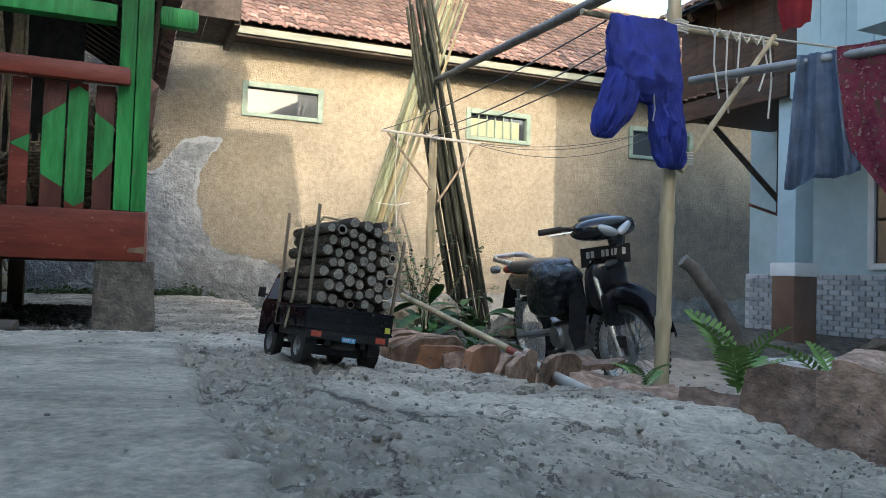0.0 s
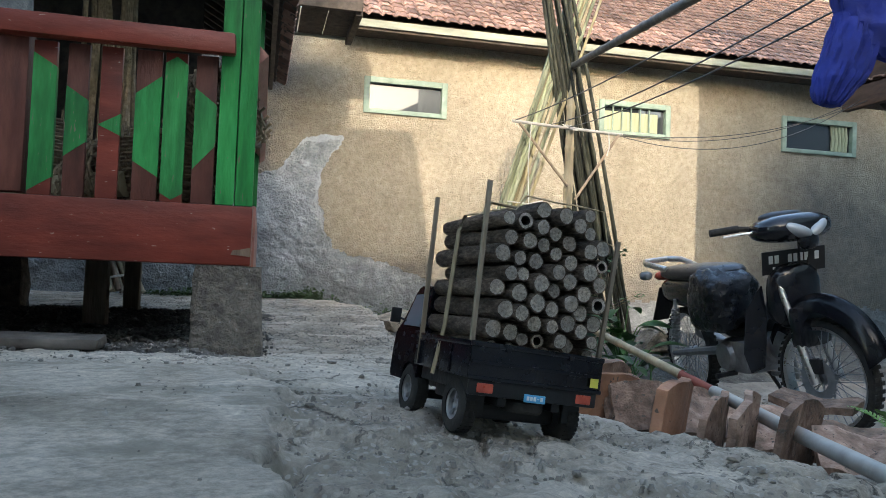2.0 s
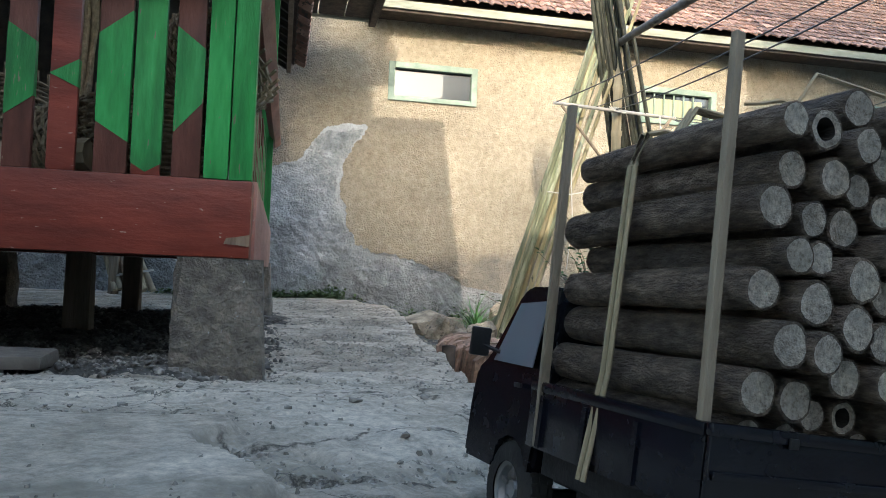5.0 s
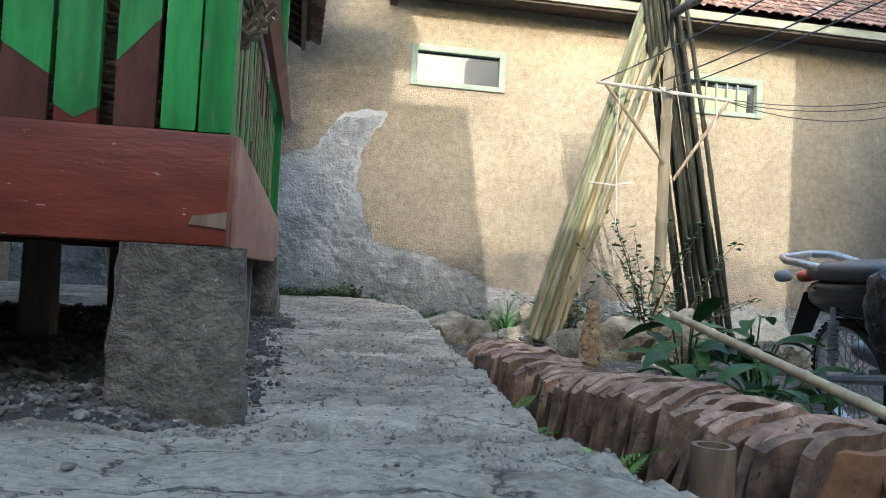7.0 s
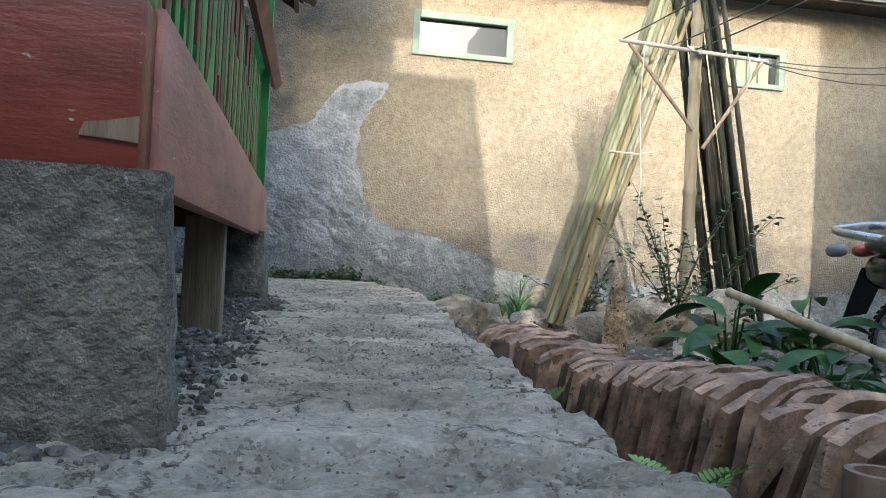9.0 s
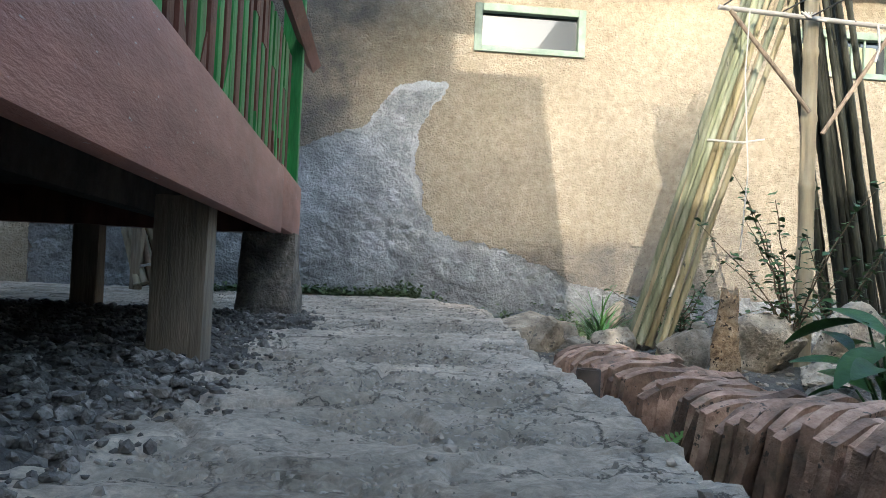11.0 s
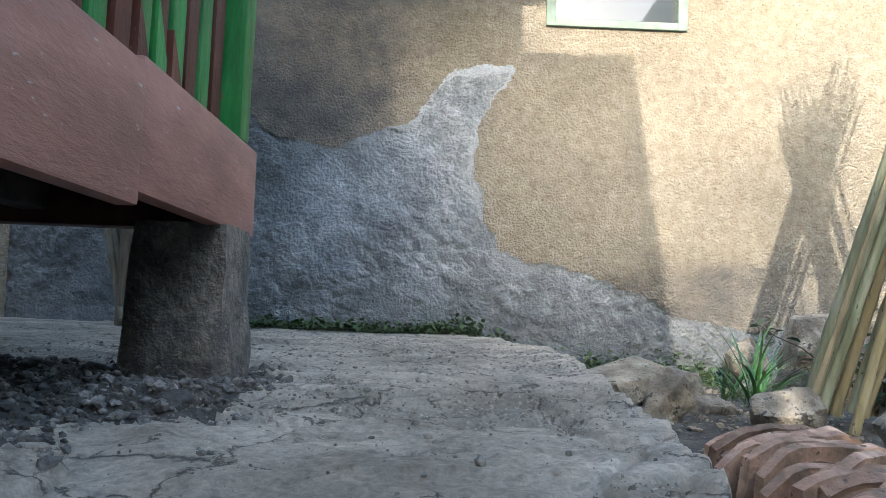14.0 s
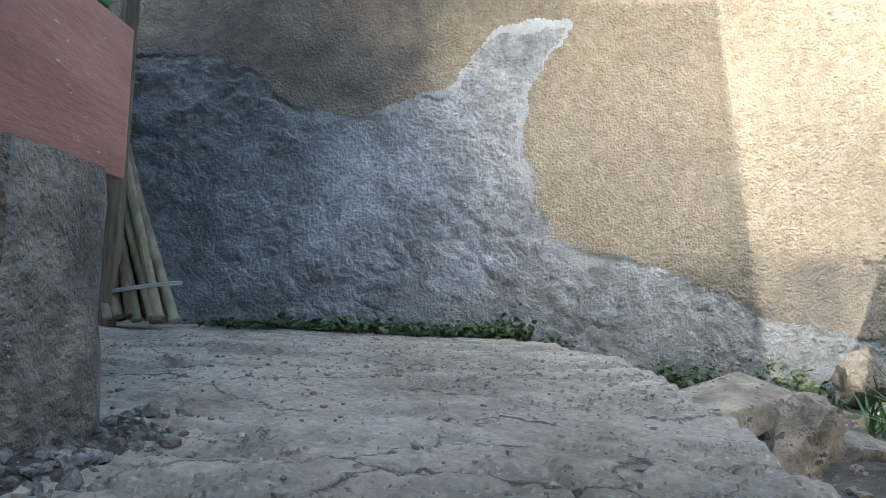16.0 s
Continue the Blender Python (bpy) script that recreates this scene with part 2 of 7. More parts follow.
M_TILE = mat("fired_roof_tile", [(0.19, 0.11, 0.082), (0.26, 0.155, 0.12), (0.34, 0.23, 0.185)], 5, 0.9, 0.4, 45, rnd=0.4, stain=0.4, sscale=2.5, speck=((0.1, 0.085, 0.07), 14, 0.58))
M_OLDTILE = mat("mossy_old_tile", [(0.15, 0.115, 0.085), (0.29, 0.19, 0.14), (0.45, 0.325, 0.25)], 14, 0.92, 0.8, 50, rnd=0.4, stain=0.5, sscale=8, dist=0.012, speck=((0.1, 0.085, 0.07), 30, 0.62), spec=0.25)
M_NEWTILE = mat("orange_fired_tile", [(0.187, 0.095, 0.06), (0.289, 0.1472, 0.085), (0.34, 0.19, 0.12)], 9, 0.9, 0.5, 60, rnd=0.3, stain=0.4, sscale=5, dist=0.008, speck=((0.09, 0.07, 0.055), 22, 0.63))
M_BAMBOO = mat("pale_bamboo", [(0.26, 0.21, 0.13), (0.36, 0.3, 0.19), (0.43, 0.37, 0.25)], 9, 0.6, 0.25, 30, stretch=(3, 3, 0.4), rnd=0.2, stain=0.3, sscale=3)
M_BAMB_G = mat("green_bamboo", [(0.13, 0.15, 0.085), (0.24, 0.26, 0.16), (0.38, 0.39, 0.29)], 6, 0.45, 0.2, 40, stretch=(3, 3, 0.4), rnd=0.4, stain=0.4, sscale=2, speck=((0.035, 0.04, 0.025), 16, 0.64))
M_BAMB_Y = mat("yellow_bamboo", [(0.27, 0.23, 0.11), (0.36, 0.31, 0.17), (0.44, 0.4, 0.27)], 6, 0.45, 0.2, 40, stretch=(3, 3, 0.4), rnd=0.3, stain=0.35, sscale=2, speck=((0.05, 0.05, 0.035), 18, 0.66))
M_BAMB_D = mat("dark_bamboo", [(0.015, 0.017, 0.012), (0.032, 0.034, 0.024), (0.075, 0.075, 0.055)], 6, 0.5, 0.2, 40, stretch=(3, 3, 0.4), rnd=0.4, stain=0.3, sscale=2)
M_POLEGREY = mat("grey_green_bamboo", [(0.12, 0.135, 0.105), (0.32, 0.345, 0.285), (0.55, 0.57, 0.5)], 5, 0.6, 0.3, 40, stretch=(3, 3, 0.25), stain=0.4, sscale=2, speck=((0.06, 0.075, 0.05), 9, 0.6))
M_CANE = mat("tan_cane", [(0.16, 0.13, 0.09), (0.27, 0.225, 0.15), (0.36, 0.31, 0.22)], 6, 0.55, 0.3, 40, stretch=(3, 3, 0.4), rnd=0.35, stain=0.35, sscale=2, speck=((0.2, 0.07, 0.03), 5, 0.68))
M_FRAME = mat("pale_green_frame", [(0.19, 0.26, 0.205), (0.27, 0.34, 0.275)], 12, 0.6, 0.2, 50, stain=0.2, sscale=4)
M_FASCIA = mat("whitewashed_board", [(0.22, 0.23, 0.18), (0.32, 0.335, 0.27)], 10, 0.7, 0.2, 40, stretch=(0.4, 2, 2), stain=0.3, sscale=2)
M_PALEBLUE = mat("pale_blue_paint", [(0.36, 0.47, 0.52), (0.42, 0.54, 0.59)], 6, 0.7, 0.15, 60, stain=0.15, sscale=1.2)
M_WHITE = mat("white_paint", [(0.62, 0.63, 0.63), (0.72, 0.73, 0.73)], 8, 0.6, 0.1, 60, stain=0.12)
M_COLBROWN = mat("brown_column_paint", [(0.1, 0.06, 0.045), (0.14, 0.085, 0.062)], 6, 0.35, 0.1, 50, stain=0.2)
M_BRICKGREY = mat("grey_cladding_brick", [(0.32, 0.33, 0.35), (0.45, 0.46, 0.48)], 8, 0.8, 0.3, 50, rnd=0.35, stain=0.2)
M_MORTAR = mat("cladding_joint", [(0.55, 0.55, 0.55), (0.64, 0.64, 0.64)], 12, 0.9, 0.2, 50, stain=0.15)
M_BLACKBODY = mat("black_body_paint", [(0.0025, 0.003, 0.006), (0.006, 0.007, 0.012)], 20, 0.25, 0.05, 80, stain=0.3, sscale=12, speck=((0.04, 0.04, 0.045), 160, 0.73))
M_BLACKPL = mat("black_plastic", [(0.005, 0.005, 0.006), (0.012, 0.012, 0.013)], 20, 0.5, 0.15, 120, stain=0.3, sscale=10)
M_RUBBER = mat("dusty_rubber", [(0.01, 0.0095, 0.009), (0.035, 0.032, 0.028)], 24, 0.85, 0.3, 120, stain=0.4, sscale=12)
M_LOGBARK = mat("dry_bark", [(0.1, 0.07, 0.048), (0.22, 0.162, 0.113), (0.38, 0.295, 0.21)], 3, 0.9, 0.9, 9, stretch=(1, 5, 1), rnd=0.35, stain=0.5, sscale=1.4, dist=0.12, cdetail=10)
M_LOGEND = mat("cut_log_end", [(0.34, 0.275, 0.2), (0.72, 0.635, 0.51), (0.9, 0.83, 0.72)], 3.4, 0.95, 0.9, 9, stretch=(1, 8, 1), rnd=0.18, stain=0.3, sscale=1.5, dist=0.12, cdetail=12, crough=0.72, lohi=(0.34, 0.64))
M_LOGCORE = mat("dark_log_hollow", [(0.02, 0.016, 0.013), (0.05, 0.04, 0.032)], 3, 0.95, 0.5, 8)
M_STAKE = mat("pale_stake_wood", [(0.192, 0.152, 0.104), (0.272, 0.224, 0.16)], 50, 0.8, 0.4, 120, stretch=(3, 3, 0.3), rnd=0.2)
M_STAKEBROWN = mat("brown_dry_cane", [(0.1, 0.06, 0.035), (0.17, 0.11, 0.07), (0.25, 0.18, 0.12)], 9, 0.7, 0.3, 40, stretch=(3, 3, 0.4), rnd=0.3, stain=0.35, sscale=3)
M_STRAP = mat("tan_strap", [(0.34, 0.27, 0.16), (0.43, 0.35, 0.22)], 60, 0.8, 0.3, 300)
M_LAMPRED = mat("red_lamp_plastic", [(0.38, 0.06, 0.035), (0.5, 0.1, 0.06)], 60, 0.3, 0.0, 50, stain=0.2, sscale=60)
M_PLATEBLUE = mat("blue_plate", [(0.1, 0.36, 0.6), (0.13, 0.42, 0.68)], 40, 0.4, 0.0, 50, stain=0.1)
M_STICKER = mat("yellow_sticker", [(0.55, 0.52, 0.06), (0.64, 0.6, 0.1)], 60, 0.5, 0.0, 50)
M_CHROME = mat("brushed_steel", [(0.5, 0.5, 0.5), (0.62, 0.62, 0.62)], 20, 0.3, 0.1, 80, metal=1.0, stain=0.2)
M_ALLOY = mat("cast_alloy", [(0.3, 0.3, 0.3), (0.42, 0.42, 0.42)], 20, 0.5, 0.2, 90, metal=0.9, stain=0.3, sscale=8)
M_BIKEBLACK = mat("gloss_black_fairing", [(0.008, 0.009, 0.012), (0.014, 0.016, 0.022)], 9, 0.18, 0.02, 60, stain=0.2, sscale=5)
M_SEAT = mat("black_seat_vinyl", [(0.02, 0.022, 0.028), (0.04, 0.044, 0.055)], 20, 0.32, 0.15, 140)
M_BAGBLACK = mat("black_plastic_film", [(0.006, 0.007, 0.01), (0.014, 0.016, 0.022)], 9, 0.28, 0.5, 30, stain=0.2, sscale=5, dist=0.02)
M_CLEARLENS = glass_mat("clear_lamp_lens", (0.3, 0.33, 0.36), 0.06, 1.6)
M_LENS = glass_mat("headlamp_lens", (0.16, 0.18, 0.2), 0.06, 1.5)
M_PLATEBLACK = mat("black_number_plate", [(0.01, 0.01, 0.011), (0.016, 0.016, 0.017)], 20, 0.4, 0.0, 50)
M_BLUECLOTH = mat("royal_blue_cloth", [(0.008, 0.018, 0.17), (0.015, 0.032, 0.26)], 12, 0.85, 0.3, 300, stain=0.2, sscale=6)
M_GREYCLOTH = mat("grey_blue_cloth", [(0.13, 0.175, 0.26), (0.2, 0.26, 0.36)], 10, 0.9, 0.3, 300, stain=0.25, sscale=5, spec=0.2)
M_BATIK = mat("maroon_batik_cloth", [(0.16, 0.02, 0.05), (0.28, 0.05, 0.1), (0.12, 0.11, 0.06)], 30, 0.9, 0.3, 300, stain=0.25, sscale=8, speck=((0.42, 0.28, 0.27), 55, 0.6))
M_REDCLOTH = mat("dark_red_cloth", [(0.2, 0.012, 0.025), (0.27, 0.02, 0.035)], 10, 0.9, 0.3, 300, stain=0.2)
M_GREYPOLE = mat("smoke_grey_pole", [(0.07, 0.06, 0.052), (0.12, 0.105, 0.09), (0.17, 0.15, 0.13)], 12, 0.6, 0.3, 50, stain=0.3, sscale=3)
M_EAVEBROWN = mat("oiled_brown_timber", [(0.03, 0.016, 0.01), (0.055, 0.029, 0.018), (0.085, 0.045, 0.028)], 9, 0.6, 0.4, 50, stretch=(2, 0.4, 2), stain=0.35, sscale=2, spec=0.3)
M_ROPE = mat("pale_cord", [(0.42, 0.41, 0.37), (0.55, 0.54, 0.5)], 60, 0.9, 0.3, 300)
M_WIRE = mat("dark_wire", [(0.05, 0.05, 0.052), (0.08, 0.08, 0.082)], 60, 0.6, 0.0, 300)
M_STEELPIPE = mat("grey_steel_pipe", [(0.2, 0.21, 0.22), (0.29, 0.3, 0.31)], 20, 0.45, 0.15, 80, metal=0.4, stain=0.3, sscale=4)
M_PVC = mat("greyed_white_pipe", [(0.3, 0.29, 0.26), (0.42, 0.41, 0.375)], 12, 0.5, 0.1, 60, stain=0.25, sscale=4)
M_LEAF = mat("broad_leaf", [(0.035, 0.1, 0.022), (0.055, 0.15, 0.035), (0.085, 0.2, 0.05)], 14, 0.45, 0.2, 60, rnd=0.3, stain=0.25, sscale=6)
M_FERN = mat("fern_leaf", [(0.1, 0.21, 0.045), (0.19, 0.33, 0.085)], 14, 0.6, 0.1, 60, stain=0.3, sscale=8)
M_SHRUB = mat("shrub_leaf", [(0.03, 0.08, 0.025), (0.05, 0.12, 0.035)], 14, 0.6, 0.1, 60, stain=0.3, sscale=8)
M_WEED = mat("wall_weed", [(0.05, 0.085, 0.03), (0.095, 0.145, 0.055)], 14, 0.7, 0.1, 60, stain=0.4, sscale=8)
M_TWIG = mat("thin_twig", [(0.1, 0.08, 0.05), (0.17, 0.13, 0.09)], 30, 0.85, 0.2, 90)
M_BASKET = mat("woven_cane", [(0.13, 0.095, 0.055), (0.22, 0.165, 0.1), (0.3, 0.23, 0.15)], 40, 0.8, 0.5, 120, rnd=0.3, stain=0.3, sscale=8)
M_WEAVE = mat("grey_woven_panel", [(0.22, 0.25, 0.28), (0.34, 0.37, 0.4)], 30, 0.85, 0.6, 90, stain=0.3, sscale=5)
M_SACK = mat("brown_sack", [(0.15, 0.115, 0.085), (0.22, 0.175, 0.13)], 20, 0.9, 0.5, 120, stain=0.3, sscale=8)
M_STUMP = mat("rotten_stump", [(0.14, 0.09, 0.05), (0.3, 0.21, 0.12), (0.42, 0.33, 0.22)], 30, 0.95, 0.9, 60, stain=0.4, sscale=10, dist=0.02, speck=((0.05, 0.035, 0.022), 38, 0.58))
M_RUST = mat("rusty_red_bar", [(0.2, 0.05, 0.035), (0.28, 0.08, 0.05)], 20, 0.7, 0.2, 80)
M_CURTAIN = mat("cream_curtain", [(0.3, 0.32, 0.2), (0.39, 0.41, 0.27)], 14, 0.9, 0.1, 80, stretch=(4, 1, 0.2), stain=0.2)
M_GLASS = glass_mat("window_glass", (0.03, 0.035, 0.04), 0.02, 1.5)
M_PLAINHOUSE = mat("shade_house_wall", [(0.4, 0.37, 0.32), (0.5, 0.47, 0.42)], 4, 0.9, 0.3, 40)
M_PINKCUP = mat("white_plastic_cup", [(0.6, 0.6, 0.6), (0.7, 0.7, 0.7)], 20, 0.4, 0.0, 50)
M_REDCUP = mat("red_plastic", [(0.42, 0.03, 0.03), (0.5, 0.05, 0.05)], 20, 0.4, 0.0, 50)

# ---- building helpers ----
def hash2(ix, iy, seed):
    n = (ix.astype(np.int64) * 374761393 + iy.astype(np.int64) * 668265263 + seed * 1442695041) & 0xFFFFFFFF
    n = ((n ^ (n >> 13)) * 1274126177) & 0xFFFFFFFF
    return ((n ^ (n >> 16)) & 0xFFFF) / 65535.0


def vnoise(x, y, seed=0):
    x0, y0 = np.floor(x), np.floor(y)
    fx, fy = x - x0, y - y0
    fx, fy = fx * fx * (3 - 2 * fx), fy * fy * (3 - 2 * fy)
    a, b = hash2(x0, y0, seed), hash2(x0 + 1, y0, seed)
    c, d = hash2(x0, y0 + 1, seed), hash2(x0 + 1, y0 + 1, seed)
    return (a + (b - a) * fx) * (1 - fy) + (c + (d - c) * fx) * fy - 0.5


def fbm(x, y, seed=0, octaves=4, gain=0.5):
    s, amp = 0.0, 1.0
    for o in range(octaves):
        s = s + amp * vnoise(x, y, seed + 17 * o)
        x, y = 1.62 * x - 1.18 * y, 1.18 * x + 1.62 * y
        amp *= gain
    return s


def plates(x, y, size, seed):
    """Irregular plates: the distance to the nearest joint, in metres, and a random number for each plate."""
    u, v = x / size, y / size
    iu, iv = np.floor(u), np.floor(v)
    d1, d2, r1 = np.full(u.shape, 9.0), np.full(u.shape, 9.0), np.zeros(u.shape)
    for a in (-1, 0, 1):
        for b in (-1, 0, 1):
            cu, cv = iu + a, iv + b
            d = np.hypot(cu + 0.5 + 0.9 * (hash2(cu, cv, seed) - 0.5) - u, cv + 0.5 + 0.9 * (hash2(cu, cv, seed + 7) - 0.5) - v)
            near = d < d1
            d2 = np.where(near, d1, np.minimum(d2, d))
            r1 = np.where(near, hash2(cu, cv, seed + 13), r1)
            d1 = np.minimum(d1, d)
    return (d2 - d1) * size * 0.5, r1


def smooth(e0, e1, x):
    t = np.clip((x - e0) / (e1 - e0), 0, 1)
    return t * t * (3 - 2 * t)


def to_mesh(name, bm, *mats, flat=False):
    me = bpy.data.meshes.new(name)
    bm.normal_update()
    bm.to_mesh(me)
    bm.free()
    for m in mats:
        me.materials.append(m)
    if not flat:
        me.polygons.foreach_set("use_smooth", [True] * len(me.polygons))
        me.set_sharp_from_angle(angle=radians(35))
    return me


def thing(name, label, category, at=None, group="", kind=""):
    ob = new(name)
    ob.empty_display_size = 0.1
    if at is not None:
        ob.matrix_world = at
    return tagged(ob, label, category, group, kind)


def solo(name, bm, material, label, category, at=None, group="", kind=""):
    mats = material if isinstance(material, (list, tuple)) else [material]
    ob = new(name, to_mesh(name, bm, *mats))
    if at is not None:
        ob.matrix_world = at
    return tagged(ob, label, category, group, kind)


def part(name, bm, material, parent, label="", at=None, kind=""):
    mats = material if isinstance(material, (list, tuple)) else [material]
    me = bm if isinstance(bm, bpy.types.Mesh) else to_mesh(name, bm, *mats)
    ob = new(name, me)
    ob.parent = parent
    if at is not None:
        ob.matrix_basis = at
    return tagged(ob, label, kind=kind)


def box(bm, lo, hi, bevel=0.0, jitter=0.0, m=None, mi=0):
    lo, hi = Vector(lo), Vector(hi)
    g = bmesh.ops.create_cube(bm, size=1.0, matrix=Matrix.Translation((lo + hi) / 2) @ Matrix.Diagonal((*(hi - lo), 1)))
    vs = g["verts"]
    if jitter:
        for v in vs:
            v.co += Vector((random.uniform(-1, 1), random.uniform(-1, 1), random.uniform(-1, 1))) * jitter
    faces = list({f for v in vs for f in v.link_faces})
    if bevel > 0:
        r = bmesh.ops.bevel(bm, geom=list({e for v in vs for e in v.link_edges}), offset=bevel, segments=2, affect="EDGES", profile=0.6)
        faces = list(set(r["faces"]) | {f for f in faces if f.is_valid})
        vs = list({v for f in faces for v in f.verts})
    for f in faces:
        if f.is_valid:
            f.material_index = mi
    if m is not None:
        bmesh.ops.transform(bm, matrix=m, verts=vs)
    return vs


def frame_of(d):
    d = Vector(d).normalized()
    up = Vector((0, 0, 1)) if abs(d.z) < 0.95 else Vector((1, 0, 0))
    a = d.cross(up).normalized()
    return a, d.cross(a).normalized()


def tube(bm, pts, radii, seg=10, cap=True, squash=1.0, mi=0):
    """A swept tube along points."""
    pts = [Vector(p) for p in pts]
    if not isinstance(radii, (list, tuple)):
        radii = [radii] * len(pts)
    rings = []
    for i, p in enumerate(pts):
        d = (pts[min(i + 1, len(pts) - 1)] - pts[max(i - 1, 0)])
        a, b = frame_of(d)
        rings.append([bm.verts.new(p + (a * math.cos(2 * math.pi * k / seg) + b * math.sin(2 * math.pi * k / seg) * squash) * radii[i]) for k in range(seg)])
    fs = []
    for r0, r1 in zip(rings, rings[1:]):
        for k in range(seg):
            fs.append(bm.faces.new((r0[k], r0[(k + 1) % seg], r1[(k + 1) % seg], r1[k])))
    if cap:
        fs.append(bm.faces.new(rings[0][::-1]))
        fs.append(bm.faces.new(rings[-1]))
    for f in fs:
        f.material_index = mi
    return rings


def bamboo(bm, p0, p1, r0, r1, nodes=8, seg=10, bend=0.0):
    """A bamboo culm with swollen joints."""
    p0, p1 = Vector(p0), Vector(p1)
    pts, rad = [], []
    side = frame_of(p1 - p0)[0]
    for i in range(nodes + 1):
        f = i / nodes
        r = r0 + (r1 - r0) * f
        for df, k in ((-0.012, 1.0), (-0.004, 1.13), (0.004, 1.13), (0.012, 0.97)):
            g = min(1, max(0, f + df))
            if pts and g <= pts[-1][0]:
                continue
            pts.append((g, p0.lerp(p1, g) + side * bend * math.sin(math.pi * g)))
            rad.append(r * k)
    tube(bm, [p for _, p in pts], rad, seg)


def lathe(bm, profile, seg=24, axis="z", mi=0):
    """Turns a profile of (radius, height) about an axis."""
    rings = []
    for r, h in profile:
        ring = []
        for k in range(seg):
            a = 2 * math.pi * k / seg
            c = (r * math.cos(a), r * math.sin(a), h)
            if axis == "x":
                c = (h, r * math.cos(a), r * math.sin(a))
            ring.append(bm.verts.new(c))
        rings.append(ring)
    for r0, r1 in zip(rings, rings[1:]):
        for k in range(seg):
            f = bm.faces.new((r0[k], r0[(k + 1) % seg], r1[(k + 1) % seg], r1[k]))
            f.material_index = mi
    return rings


def rock(bm, c, size, seed, sub=3, rough=0.22, m=None):
    g = bmesh.ops.create_icosphere(bm, subdivisions=sub, radius=1.0)
    rs = random.Random(seed)
    o = Vector((rs.uniform(0, 50), rs.uniform(0, 50), rs.uniform(0, 50)))
    planes = [(Vector((rs.gauss(0, 1), rs.gauss(0, 1), rs.gauss(0, 1))).normalized(), rs.uniform(0.5, 0.82)) for _ in range(13)]
    for v in g["verts"]:
        p = v.co.normalized()
        r = 1.0
        for n, d in planes:
            q = p.dot(n)
            if q > 0.05:
                r = min(r, d / q)
        r *= 1 + rough * noise.noise(p * 2.2 + o) + 0.08 * noise.noise(p * 6 + o) + 0.035 * noise.noise(p * 15 + o)
        q = p * r
        v.co = Vector((q.x * size[0], q.y * size[1], q.z * size[2]))
    bmesh.ops.transform(bm, matrix=Matrix.Translation(c) @ (m or Matrix()), verts=g["verts"])
    return g["verts"]


def grid_mesh(name, V, nx, ny, keep=None, mats=(), mat_index=None):
    """A sheet of nx x ny points; keep leaves quads out."""
    me = bpy.data.meshes.new(name)
    i, j = np.meshgrid(np.arange(nx - 1), np.arange(ny - 1), indexing="ij")
    a = (i * ny + j).ravel()
    F = np.stack([a, a + ny, a + ny + 1, a + 1], 1)
    if keep is not None:
        k = keep.ravel()
        F = F[k]
        if mat_index is not None:
            mat_index = mat_index.ravel()[k]
    me.vertices.add(len(V))
    me.vertices.foreach_set("co", V.astype(np.float32).ravel())
    me.loops.add(F.size)
    me.loops.foreach_set("vertex_index", F.astype(np.int32).ravel())
    me.polygons.add(len(F))
    me.polygons.foreach_set("loop_start", np.arange(0, F.size, 4, dtype=np.int32))
    for m in mats:
        me.materials.append(m)
    if mat_index is not None:
        me.polygons.foreach_set("material_index", np.ascontiguousarray(mat_index.ravel(), dtype=np.int32))
    me.update(calc_edges=True)
    me.polygons.foreach_set("use_smooth", np.ones(len(F), dtype=bool))
    me.validate()
    return me


def inside(poly, x, y):
    r = np.zeros(x.shape, bool)
    for (x0, y0), (x1, y1) in zip(poly, poly[1:] + poly[:1]):
        c = ((y0 > y) != (y1 > y)) & (x < (x1 - x0) * (y - y0) / (y1 - y0 + 1e-12) + x0)
        r ^= c
    return r

# ---- ground: one sheet with the raised lane, the gutter, the garden and the lower court ----
def lane_edge(y):
    return np.interp(y, [-20, 1, 1.5, 1.95, 2.5, 2.85, 3.45, 3.7, 4.07, 4.44, 5.4, 5.8, 6.3, 6.7, 7.5, 8, 9, 9.6, 10.3], [0.95, 0.95, 0.97, 0.73, 0.58, 0.575, 0.6, 0.635, 0.675, 0.74, 0.77, 0.84, 0.92, 0.95, 1.0, 1.05, 1.08, 0.95, 0.7])


def ragged_edge(x, y):
    return 0.035 * fbm(y * 1.37 + 0.3 * x, x * 0.4, 6, 3) + 0.035 * fbm(y * 5.3 + x, x * 2.1 - y, 5, 4, 0.65)


def slab_edge(y):
    return 0.075 + 0.07 * fbm(y * 3.0, y * 0.0 + 2, 8) + 0.05 * fbm(y * 9, y * 0, 9)


def worn(x, y):
    """Where the skin of the concrete has broken up into stones and dirt."""
    sx = slab_edge(y)
    wide = 0.1 + 0.22 * smooth(2.2, 1.2, y) + 0.25 * fbm(x * 3.1, y * 2.7, 81, 4, 0.6)
    band = smooth(-0.01, 0.015, x - sx) * smooth(wide + 0.06, wide - 0.1, x - sx) * smooth(2.75, 2.4, y)
    spots = smooth(0.1, 0.26, fbm(x * 2.3, y * 3.1, 51, 5, 0.6))
    return np.clip(np.maximum(band, spots) * (0.35 + 1.3 * smooth(-0.25, 0.2, fbm(x * 11, y * 13, 83, 3))), 0, 1)


